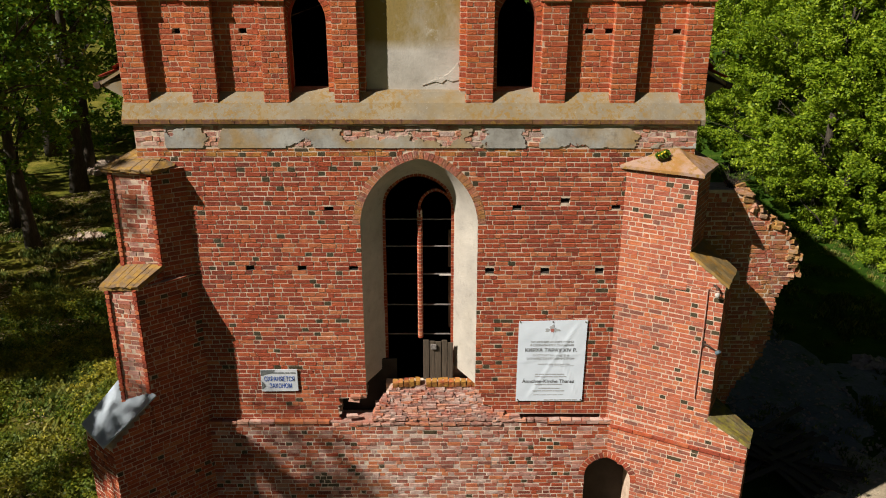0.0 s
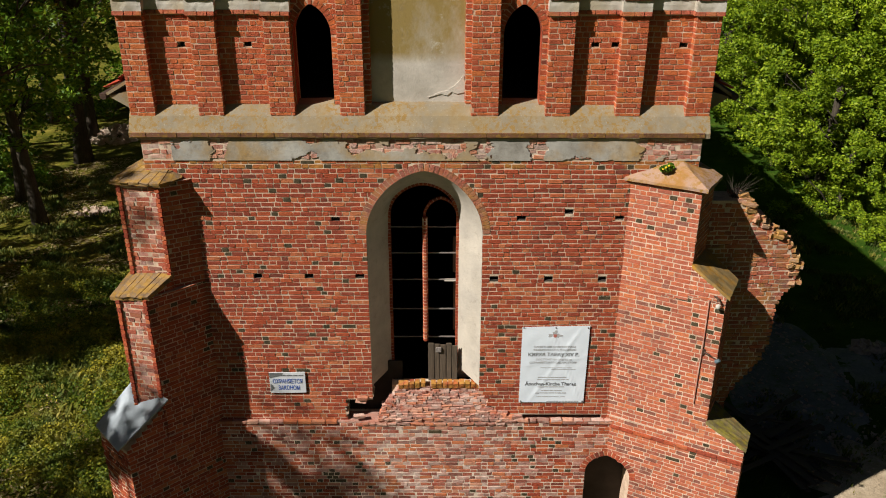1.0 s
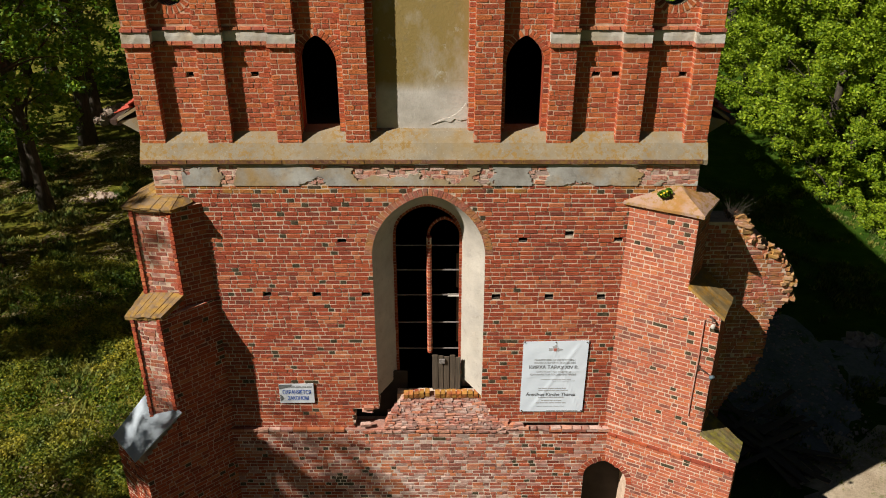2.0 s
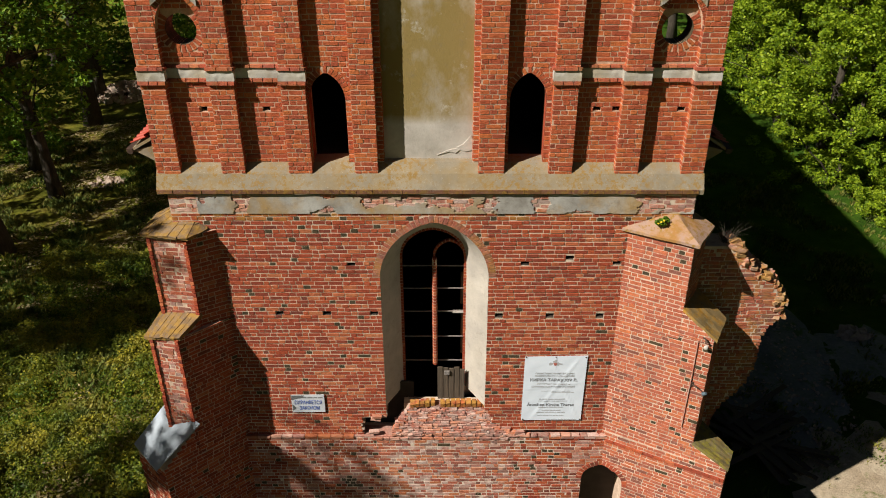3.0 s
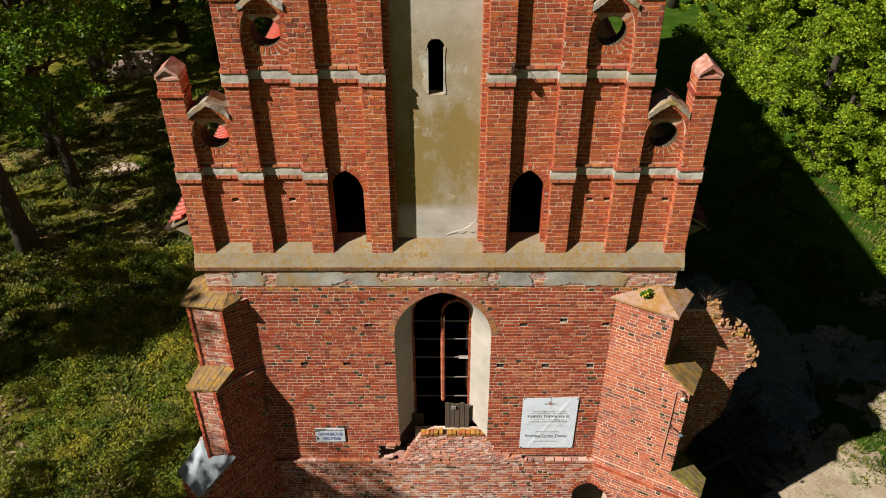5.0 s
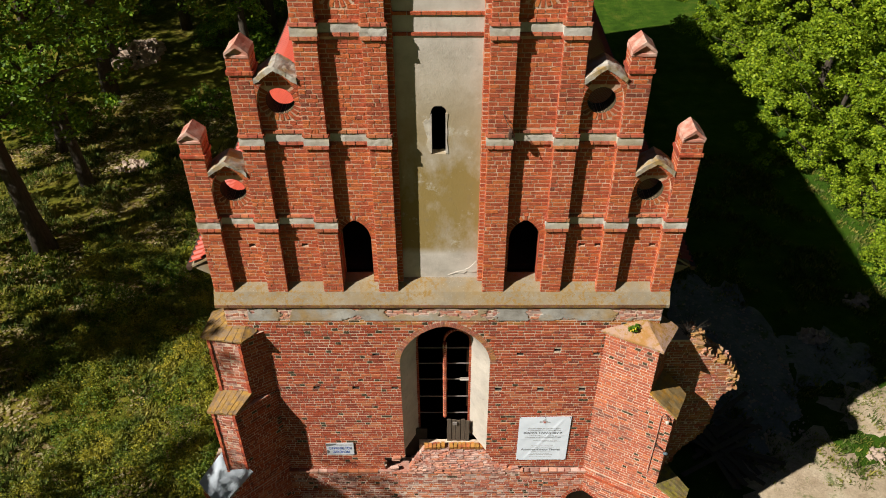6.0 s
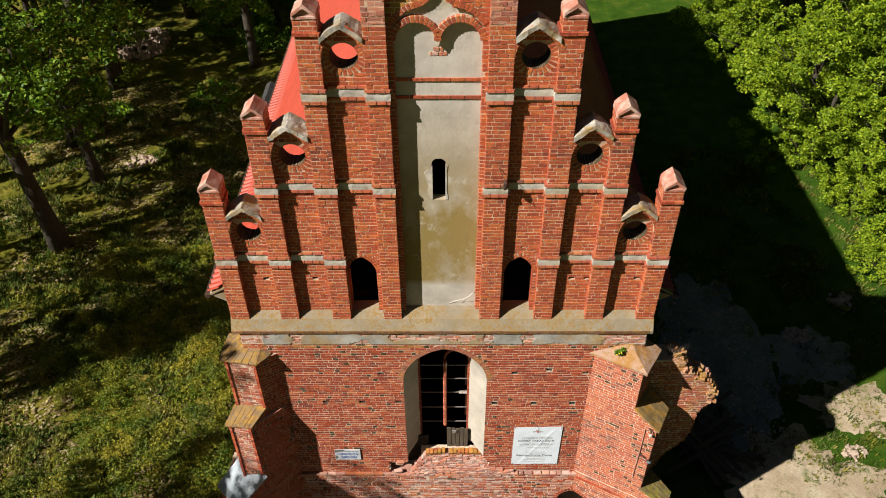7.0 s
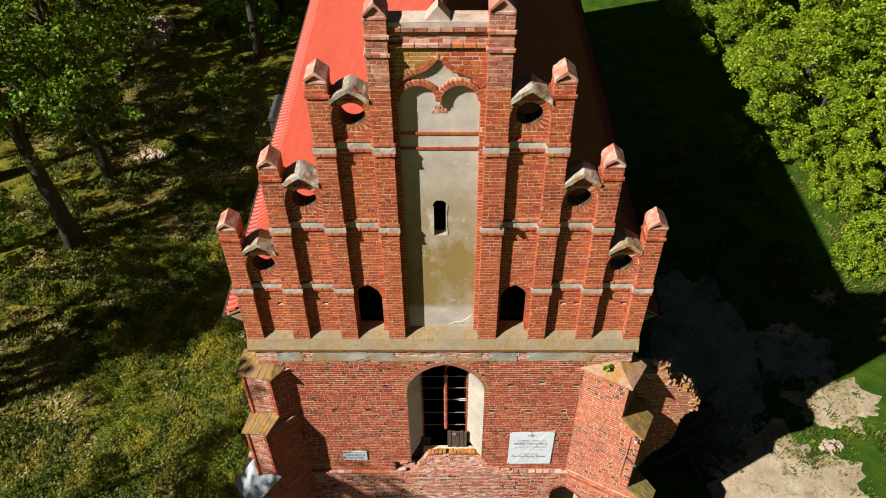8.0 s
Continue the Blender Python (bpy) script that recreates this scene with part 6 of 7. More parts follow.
# nave buttress with a dark flank
def build_nave_pier():
    bm = bmesh.new()
    add_box(bm, (-6.75, 24.0, -0.3), (-6.5, 25.4, 9.9), bevel=0.02)
    add_box(bm, (-6.4, 24.6, -0.3), (-5.5, 25.4, 9.3), bevel=0.02)
    p = lump("side_buttress", bm, M_SLATE, "near-black buttress of the nave with a cap")
    bm = bmesh.new()
    extrude_y(bm, [(-6.79, 9.86), (-6.79, 9.95), (-6.62, 10.05), (-6.46, 9.95), (-6.46, 9.86)], 23.96, 25.45)
    hang(part("cap", bm, M_SLATE, label="near-black concrete cap"), p)


build_nave_pier()


# ---- fittings on the church ----
def build_floodlight():
    t = empty("floodlight", "small grey floodlight on a black arm on the buttress", "floodlight", (4.92, 12.92, 5.61))
    inv = Matrix.Translation((-4.92, -12.92, -5.61))
    v, q = tube([(4.90, 12.95, 5.62), (4.97, 12.84, 5.62), (5.08, 12.75, 5.57)], [0.02, 0.02, 0.015], 8)
    o = mesh_object("arm", v, q, M_IRON, label="black steel arm")
    o.parent, o.matrix_parent_inverse = t, inv
    bm = bmesh.new()
    add_box(bm, (-0.035, -0.02, -0.06), (0.035, 0.02, 0.06), bevel=0.008)
    o = part("wall_plate", bm, M_IRON)
    o.parent, o.matrix_parent_inverse = t, inv
    o.location = (4.90, 12.94, 5.62)
    bm = bmesh.new()
    bmesh.ops.create_cone(bm, cap_ends=True, segments=14, radius1=0.045, radius2=0.03, depth=0.09)
    bmesh.ops.bevel(bm, geom=bm.edges[:], offset=0.004, segments=1, affect="EDGES")
    o = part("lamp_head", bm, M_LAMP, label="pale blue-grey metal lamp head")
    o.parent, o.matrix_parent_inverse = t, inv
    o.matrix_basis = pose(5.11, 12.72, 5.55, 50, 0, 40)


def build_wall_lamp():
    t = empty("wall_lamp", "white weathered wall lamp under the set-off", "lamp", (5.0, 12.88, 6.68))
    inv = Matrix.Translation((-5.0, -12.88, -6.68))
    bm = bmesh.new()
    bmesh.ops.create_uvsphere(bm, u_segments=14, v_segments=9, radius=0.05)
    bmesh.ops.scale(bm, vec=(1, 0.8, 1.15), verts=bm.verts[:])
    for v in bm.verts:
        v.co += noise.noise_vector(v.co * 14) * 0.012
    o = part("globe", bm, M_BAND, label="whitish globe", smooth=True)
    o.parent, o.matrix_parent_inverse = t, inv
    o.location = (4.98, 12.79, 6.66)
    v, q = tube([(4.95, 12.93, 6.80), (4.96, 12.84, 6.83), (4.98, 12.79, 6.76)], [0.018, 0.018, 0.03], 7)
    o = mesh_object("bracket", v, q, M_IRON)
    o.parent, o.matrix_parent_inverse = t, inv


def build_cables():
    v, q = tube([(4.86, 12.945, 6.72), (4.865, 12.935, 5.9), (4.86, 12.94, 5.1), (4.86, 12.945, 4.45)], [0.012] * 4, 6)
    c = mesh_object("cable_duct", v, q, M_REDCAP)
    tagged(c, "thin rusty cable duct running down the buttress", "duct")
    t = empty("gable_lamp", "small black lamp with a loose wire on the gable", "lamp", (0.88, 13.82, 14.1))
    inv = Matrix.Translation((-0.88, -13.82, -14.1))
    v, q = tube([(0.74, 13.85, 14.46), (0.8, 13.78, 14.34), (0.9, 13.72, 14.2), (1.0, 13.70, 13.9)], [0.008] * 4, 5)
    o = mesh_object("wire", v, q, M_IRON)
    o.parent, o.matrix_parent_inverse = t, inv
    bm = bmesh.new()
    add_box(bm, (-0.035, -0.06, -0.09), (0.035, 0.06, 0.09), bevel=0.012)
    o = part("lamp_body", bm, M_IRON)
    o.parent, o.matrix_parent_inverse = t, inv
    o.location = (0.88, 13.75, 14.08)


build_floodlight()
build_wall_lamp()
build_cables()


# ---- banner and sign ----
def letters(name, text, size, x, y, z, material, parent, inv, width=None, bold=0.0, squash=1.0, label="", surf=None):
    cu = bpy.data.curves.new(name, "FONT")
    cu.body = text
    cu.size = size
    cu.align_x, cu.align_y = "CENTER", "CENTER"
    cu.offset = bold
    cu.extrude = 0.0008
    tmp = bpy.data.objects.new(name, cu)
    scene.collection.objects.link(tmp)
    bpy.context.view_layer.update()
    me = bpy.data.meshes.new_from_object(tmp.evaluated_get(bpy.context.evaluated_depsgraph_get()))
    bpy.data.objects.remove(tmp)
    bpy.data.curves.remove(cu)
    me.materials.clear()
    me.materials.append(material)
    xs = [v.co.x for v in me.vertices]
    k = width / (max(xs) - min(xs)) if width and xs else 1.0
    mid = (max(xs) + min(xs)) / 2 if xs else 0.0
    for v in me.vertices:
        px, pz = x + (v.co.x - mid) * k, z + v.co.y * squash
        v.co = Vector((px, (surf(px, pz) if surf else y) - v.co.z, pz))
    ob = new(name, me)
    ob.parent, ob.matrix_parent_inverse = parent, inv
    return tagged(ob, label)


def bar(name, x, y, z, w, h, material, parent, inv):
    bm = bmesh.new()
    add_box(bm, (x - w / 2, y - 0.001, z - h / 2), (x + w / 2, y + 0.001, z + h / 2))
    ob = part(name, bm, material)
    ob.parent, ob.matrix_parent_inverse = parent, inv


def build_banner():
    cx, z0, z1, w, y = 2.205, 3.91, 5.71, 1.345, 13.746
    t = empty("information_banner", "white vinyl banner with Russian and German text on brick wall", "banner", (cx, y, z0))
    inv = Matrix.Translation((-cx, -y, -z0))
    verts, faces = [], []
    nx, nz = 28, 36

    def sheet_y(u, v):
        d1, d2 = u - 0.15 - 0.75 * v, u - 0.95 + 0.55 * v
        crease = 0.012 * math.exp(-(d1 * 26) ** 2) + 0.010 * math.exp(-(d2 * 30) ** 2) + 0.008 * math.exp(-((v - 0.5 - 0.1 * u) * 40) ** 2)
        sag = crease + 0.012 * noise.noise(Vector((u * 2 + v * 3, v * 2, 1))) + 0.008 * noise.noise(Vector((u * 5 - v * 4, v * 3, 7)))
        return y + 0.006 - 0.5 * sag * min(1, 6 * min(u, 1 - u, v, 1 - v) + 0.15)

    def print_y(x, z):
        return sheet_y((x - cx) / w + 0.5, (z - z0) / (z1 - z0)) - 0.003
    for side in (0, 1):
        for j in range(nz + 1):
            for i in range(nx + 1):
                u, v = i / nx, j / nz
                x = cx + (u - 0.5) * w + 0.008 * (v - 0.5)
                z = z0 + (z1 - z0) * v + 0.035 * (u - 0.5) * v
                verts.append((x, sheet_y(u, v) + side * 0.004, z))
    k = nx + 1
    off = k * (nz + 1)
    for j in range(nz):
        for i in range(nx):
            a = j * k + i
            faces.append((a, a + 1, a + k + 1, a + k))
            faces.append((a + off, a + off + k, a + off + k + 1, a + off + 1))
    for i in range(nx):
        faces.append((i, i + off, i + 1 + off, i + 1))
        a = nz * k + i
        faces.append((a, a + 1, a + 1 + off, a + off))
    for j in range(nz):
        a = j * k
        faces.append((a, a + k, a + k + off, a + off))
        a = j * k + nx
        faces.append((a, a + off, a + k + off, a + k))
    o = mesh_object("sheet", verts, faces, M_VINYL)
    o.parent, o.matrix_parent_inverse = t, inv
    fy = y + 0.001
    H = z1 - z0

    def zz(p):
        return z1 + 0.002 - H * (p - 57) / 433
    letters("heading", "ПАМЯТНИК АРХИТЕКТУРЫ", 0.06, cx + 0.0, fy, zz(170), M_INK2, t, inv, 0.84, 0.001, surf=print_y)
    letters("heading", "ФЕДЕРАЛЬНОГО ЗНАЧЕНИЯ", 0.06, cx + 0.0, fy, zz(187), M_INK2, t, inv, 0.86, 0.001, surf=print_y)
    letters("title", "КИРХА ТАРАУ XIV В.", 0.085, cx - 0.01, fy, zz(214), M_INK, t, inv, 1.03, 0.0015, squash=1.3, surf=print_y)
    letters("heading", "СОСТОИТ НА УЧЕТЕ И", 0.06, cx - 0.01, fy, zz(242), M_INK2, t, inv, 0.72, 0.001, surf=print_y)
    letters("heading", "ОХРАНЯЕТСЯ ГОСУДАРСТВОМ", 0.06, cx - 0.02, fy, zz(258), M_INK2, t, inv, 0.95, 0.001, surf=print_y)
    letters("title", "Ännchen-Kirche Tharau", 0.085, cx - 0.04, fy, zz(382), M_INK, t, inv, 1.05, 0.0012, squash=1.3, surf=print_y)
    for p, w2, x, h in ((288, 0.58, 0.02, 0.014), (297, 0.5, 0.2, 0.010), (343, 0.58, -0.02, 0.022), (356, 0.6, -0.02, 0.02), (398, 0.52, -0.05, 0.022), (420, 0.38, -0.04, 0.022),
                        (434, 0.6, -0.05, 0.022), (456, 0.5, -0.08, 0.012), (484, 0.62, 0.2, 0.022)):
        n = max(2, int(w2 / 0.09))
        r2 = random.Random(int(p))
        x0 = cx + x - w2 / 2
        while x0 < cx + x + w2 / 2:
            ww = 0.05 + 0.1 * r2.random()
            bar("text_bar", x0 + ww / 2, print_y(x0 + ww / 2, zz(p)), zz(p), ww - 0.012, h, M_INK2, t, inv)
            x0 += ww
    # the crest as a plain shape
    bm = bmesh.new()
    pts = []
    for i in range(40):
        a = 2 * math.pi * i / 40
        r = 0.085 + 0.03 * math.cos(4 * a) + 0.018 * math.cos(9 * a)
        pts.append((cx - 0.01 + r * 1.25 * math.cos(a), zz(107) + r * math.sin(a)))
    extrude_y(bm, pts, fy - 0.001, fy + 0.001)
    o = part("crest", bm, M_INK2, label="pale grey crest")
    o.parent, o.matrix_parent_inverse = t, inv
    bm = bmesh.new()
    extrude_y(bm, [(cx - 0.045, zz(100)), (cx + 0.025, zz(100)), (cx + 0.025, zz(112)), (cx - 0.01, zz(119)), (cx - 0.045, zz(112))], fy - 0.0035, fy - 0.001)
    o = part("crest_shield", bm, M_CREST, label="dark red shield")
    o.parent, o.matrix_parent_inverse = t, inv
    for ux, uz in ((-0.64, 0.03), (0.64, 0.03), (-0.64, -0.03), (0.64, -0.03), (0.0, -0.03)):
        bm = bmesh.new()
        bmesh.ops.create_cone(bm, cap_ends=True, segments=10, radius1=0.016, radius2=0.012, depth=0.03)
        o = part("nail", bm, M_IRON)
        o.parent, o.matrix_parent_inverse = t, inv
        o.matrix_basis = pose(cx + ux, y + 0.008, (z0 if uz > 0 else z1) + uz, 90, 0, 0)


def build_sign():
    cx, cz, w, h, y = -3.235, 4.39, 0.74, 0.50, 13.748
    t = empty("enamel_sign", "white enamel sign with blue Russian words, one corner chipped", "sign", (cx, y, cz - h / 2))
    inv = Matrix.Translation((-cx, -y, -(cz - h / 2)))
    bm = bmesh.new()
    add_box(bm, (cx - w / 2, y - 0.006, cz - h / 2), (cx + w / 2, y + 0.006, cz + h / 2), bevel=0.005)
    for v in bm.verts:
        v.co.y += 0.003 * noise.noise(v.co * 2.2)
        v.co.z += 0.02 * (v.co.x - cx)
    o = part("plate", bm, M_ENAMEL)
    o.parent, o.matrix_parent_inverse = t, inv
    fy = y - 0.0105
    letters("words", "ОХРАНЯЕТСЯ", 0.15, cx + 0.0, fy, cz + 0.03, M_BLUE, t, inv, 0.60, 0.0, squash=1.0)
    letters("words", "ЗАКОНОМ", 0.15, cx + 0.02, fy, cz - 0.125, M_BLUE, t, inv, 0.44, 0.0, squash=1.0)
    for x, ww in ((-0.12, 0.1), (0.0, 0.12), (0.12, 0.08), (0.23, 0.1)):
        bar("text_bar", cx + x + 0.05, fy, cz + 0.175, ww, 0.022, M_CHIP, t, inv)
    bm = bmesh.new()
    extrude_y(bm, [(cx - 0.365, cz + 0.235), (cx - 0.365, cz + 0.11), (cx - 0.30, cz + 0.13), (cx - 0.22, cz + 0.15), (cx - 0.12, cz + 0.17), (cx - 0.08, cz + 0.238)], fy - 0.001, fy + 0.004)
    o = part("chip", bm, M_CHIP, label="rusty chipped patch")
    o.parent, o.matrix_parent_inverse = t, inv
    bm = bmesh.new()
    extrude_y(bm, [(cx - 0.36, cz - 0.02), (cx - 0.36, cz - 0.2), (cx - 0.28, cz - 0.13), (cx - 0.31, cz - 0.06)], fy - 0.001, fy + 0.004)
    o = part("chip", bm, M_CHIP, label="rusty chipped patch")
    o.parent, o.matrix_parent_inverse = t, inv


build_banner()
build_sign()


# ---- trees ----
def leaf_cloud(centres, radii, per, size, seed, flat=0.75):
    """Many small folded leaves round the centres, as arrays."""
    r = np.random.RandomState(seed)
    n = len(centres) * per
    c = np.repeat(np.array(centres), per, axis=0)
    rad = np.repeat(np.array(radii), per)
    d = r.normal(size=(n, 3))
    d /= np.linalg.norm(d, axis=1)[:, None]
    p = c + d * (rad * r.uniform(0.25, 1.0, n) ** 0.6)[:, None] * np.array([1, 1, flat])
    a = r.normal(size=(n, 3)) * np.array([1, 1, 0.55])
    a /= np.linalg.norm(a, axis=1)[:, None]
    b = np.cross(a, r.normal(size=(n, 3)) * np.array([0.6, 0.6, 1.0]))
    b /= np.linalg.norm(b, axis=1)[:, None]
    s = size * r.uniform(0.6, 1.3, n)[:, None]
    v = np.empty((n, 4, 3))
    v[:, 0] = p - a * s * 0.5
    v[:, 1] = p + b * s * 0.32
    v[:, 2] = p + a * s * 0.55
    v[:, 3] = p - b * s * 0.32
    return v.reshape(-1, 3)


def cloud_mesh(name, v, material):
    me = bpy.data.meshes.new(name)
    n = len(v) // 4
    me.vertices.add(len(v))
    me.vertices.foreach_set("co", v.astype(np.float32).ravel())
    me.loops.add(4 * n)
    me.loops.foreach_set("vertex_index", np.arange(4 * n, dtype=np.int32))
    me.polygons.add(n)
    me.polygons.foreach_set("loop_start", np.arange(0, 4 * n, 4, dtype=np.int32))
    me.polygons.foreach_set("loop_total", np.full(n, 4, dtype=np.int32))
    me.materials.append(material)
    me.update()
    me.validate()
    return me


def build_tree(label, height, radius, crown_from, clumps, per, size, seed, material, trunk_r=0.22, lean=(0, 0), lobes=7):
    r = random.Random(seed)
    t = empty("tree", label, "tree", (0, 0, 0), group="trees round the church")
    store = ([], [])
    top = Vector((lean[0], lean[1], height * 0.93))
    path, radii = [], []
    for i in range(9):
        f = i / 8
        path.append(Vector((top.x * f + 0.25 * noise.noise(Vector((seed, f * 3, 0))) * f, top.y * f + 0.25 * noise.noise(Vector((seed, f * 3, 7))) * f, top.z * f - 0.15 * (i == 0))))
        radii.append(trunk_r * ((1 - f) ** 0.8 * 0.95 + 0.05) * (1.35 if i == 0 else 1))
    merge(store, tube(path, radii, 9))
    centres, rads = [], []
    lobe_list = []
    for k in range(lobes):
        f = crown_from + (0.95 - crown_from) * (k + 0.5) / lobes
        a = 2.4 * k + r.random()
        reach = radius * math.sin(math.pi * min(0.97, 0.18 + 0.78 * (f - crown_from) / (1 - crown_from))) * (0.55 + 0.4 * r.random())
        start = path[min(7, int(f * 8 * 0.85))]
        end = Vector((path[min(8, int(f * 8))].x + reach * math.cos(a), path[min(8, int(f * 8))].y + reach * math.sin(a), height * f + 0.06 * height * r.random()))
        midp = start.lerp(end, 0.5) + Vector((0, 0, 0.12 * reach))
        rr = trunk_r * 0.42 * (1 - 0.5 * f)
        merge(store, tube([start, midp, end], [rr, rr * 0.6, rr * 0.22], 6))
        lobe_list.append((end, radius * (0.42 + 0.2 * r.random())))
        for s in range(3):
            tip = end + Vector((r.uniform(-1, 1), r.uniform(-1, 1), r.uniform(-0.3, 0.7))) * radius * 0.4
            merge(store, tube([midp.lerp(end, 0.6), end.lerp(tip, 0.5) + Vector((0, 0, 0.1)), tip], [rr * 0.4, rr * 0.25, rr * 0.08], 5))
    lobe_list.append((Vector((top.x, top.y, height * 0.93)), radius * 0.5))
    for k in range(clumps):
        c, lr = lobe_list[k % len(lobe_list)]
        d = Vector((r.gauss(0, 1), r.gauss(0, 1), r.gauss(0, 0.8)))
        d = d.normalized() * lr * (0.35 + 0.75 * r.random() ** 0.7)
        d.z *= 0.75
        centres.append(tuple(c + d))
        rads.append(0.28 + 0.36 * r.random())
    mesh_object("trunk", *store, M_BARK, t, smooth=True)
    me = cloud_mesh("crown", leaf_cloud(centres, rads, per, size, seed), material)
    o = new("crown", me)
    o.parent = t
    return t


def place(tree, x, y, turn, s=1.0):
    tree.matrix_basis = Matrix.Translation((x, y, ground_height(x, y) - 0.05)) @ Matrix.Rotation(turn, 4, "Z") @ Matrix.Diagonal((s, s, s, 1))


def repeat(tree, spots):
    for x, y, turn, s in spots:
        c = copy_thing(tree, Matrix.Identity(4))
        place(c, x, y, turn, s)


BRIGHT = "broad-leaved tree in bright fresh spring leaf"
SHADY = "tall broad-leaved tree with dark trunk and airy crown"
right_a = build_tree(BRIGHT, 13.0, 5.0, 0.16, 380, 130, 0.172, 21, M_LEAF, 0.26, (0.6, 0.3), 11)
right_b = build_tree(BRIGHT, 11.5, 4.6, 0.10, 350, 130, 0.172, 34, M_LEAF, 0.2, (-0.7, 0.2), 10)
place(right_a, 19.5, 38.6, 0.4)
place(right_b, 22.3, 31.2, 1.9)
repeat(right_a, [(26.5, 37.0, 2.2, 1.0), (24.0, 46.0, 4.0, 1.1)])
repeat(right_b, [(18.7, 35.0, 2.6, 0.82), (25.0, 27.2, 0.7, 0.8), (20.7, 30.6, 2.2, 0.62), (22.9, 27.4, 4.1, 0.55), (18.4, 47.5, 0.3, 0.95), (18.6, 42.5, 1.3, 0.8), (28.5, 29.0, 3.3, 0.95), (25.0, 41.5, 4.4, 1.0)])
far_a = build_tree(BRIGHT, 13.0, 5.0, 0.16, 380, 42, 0.31, 21, M_LEAF, 0.26, (0.6, 0.3), 11)
far_b = build_tree(BRIGHT, 11.5, 4.6, 0.10, 350, 42, 0.31, 34, M_LEAF, 0.2, (-0.7, 0.2), 10)
place(far_a, 30.0, 43.0, 5.1, 1.05)
place(far_b, 23.5, 50.0, 2.0, 1.1)
repeat(far_a, [(34.0, 33.0, 0.9, 1.1), (26.0, 54.0, 3.0, 1.15), (36.0, 50.0, 2.6, 1.2), (33, 64, 1.2, 1.35), (45, 44, 0.2, 1.3)])
repeat(far_b, [(31.5, 36.5, 1.0, 1.05), (40.0, 40.0, 3.7, 1.2), (29, 48, 1.4, 1.1), (42, 58, 1.5, 1.4)])
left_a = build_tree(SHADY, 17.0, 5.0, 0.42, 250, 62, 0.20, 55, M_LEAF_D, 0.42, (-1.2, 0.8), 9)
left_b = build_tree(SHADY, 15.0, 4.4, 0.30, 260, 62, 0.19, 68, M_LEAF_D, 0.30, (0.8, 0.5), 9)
place(left_a, -18.3, 28.0, 0.3)
place(left_b, -18.2, 33.0, 2.2)
repeat(left_a, [(-24.5, 33.0, 1.2, 1.0), (10.0, 66.0, 2.0, 1.0), (17.0, 60.0, 1.0, 0.9), (24.0, 68.0, 4.0, 1.1), (-20.5, 43.0, 3.1, 1.05), (-30.0, 41.0, 4.2, 1.1), (-12.5, 52.0, 5.3, 1.1), (-26.0, 52.0, 0.7, 1.15), (-8.0, 60.0, 1.9, 1.2), (-18, 62, 3.3, 1.3), (-36, 50, 1.3, 1.3), (-30, 64, 2.3, 1.4), (-4, 74, 0.3, 1.4)])
repeat(left_b, [(-20.8, 36.6, 0.4, 1.0), (-12.5, 45.5, 1.7, 1.0), (-20.6, 21.6, 0.6, 0.85), (-24.0, 26.5, 3.9, 1.0), (-27.5, 45.5, 5.0, 1.1), (-18.5, 53.0, 2.5, 1.1), (-33.0, 34.0, 0.9, 1.15), (-22.5, 60.0, 4.6, 1.2), (-12, 64, 4.1, 1.3), (-22, 48, 0.9, 1.1), (-16, 57, 3.9, 1.2), (-30, 56, 3.9, 1.2)])
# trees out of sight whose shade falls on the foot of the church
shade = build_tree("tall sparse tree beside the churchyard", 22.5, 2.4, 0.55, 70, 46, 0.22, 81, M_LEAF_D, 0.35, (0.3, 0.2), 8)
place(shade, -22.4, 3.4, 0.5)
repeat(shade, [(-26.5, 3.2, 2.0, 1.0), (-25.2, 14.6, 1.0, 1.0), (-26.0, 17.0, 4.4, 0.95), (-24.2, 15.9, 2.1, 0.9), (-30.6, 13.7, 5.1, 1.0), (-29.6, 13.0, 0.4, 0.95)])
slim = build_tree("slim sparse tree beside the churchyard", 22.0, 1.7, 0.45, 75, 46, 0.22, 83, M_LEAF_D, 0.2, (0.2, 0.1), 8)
place(slim, -18.9, 7.9, 0.5)
repeat(slim, [(-19.6, 10.9, 2.0, 0.75)])


def build_bush(label, r, h, clumps, per, size, seed, material):
    rr = random.Random(seed)
    t = empty("bush", label, "bush", (0, 0, 0), group="undergrowth")
    store = ([], [])
    cs, rs = [], []
    for k in range(clumps):
        a, d = rr.random() * 6.28, r * math.sqrt(rr.random())
        z = 0.15 + h * rr.random() * (1 - 0.6 * d / r)
        cs.append((d * math.cos(a), d * math.sin(a), z))
        rs.append(0.22 + 0.2 * rr.random())
        if k % 4 == 0:
            merge(store, tube([(0.1 * d * math.cos(a), 0.1 * d * math.sin(a), 0), (0.6 * d * math.cos(a), 0.6 * d * math.sin(a), z * 0.7), cs[-1]], [0.02, 0.013, 0.006], 5))
    mesh_object("stems", *store, M_BARK, t)
    o = new("crown", cloud_mesh("crown", leaf_cloud(cs, rs, per, size, seed), material))
    o.parent = t
    return t


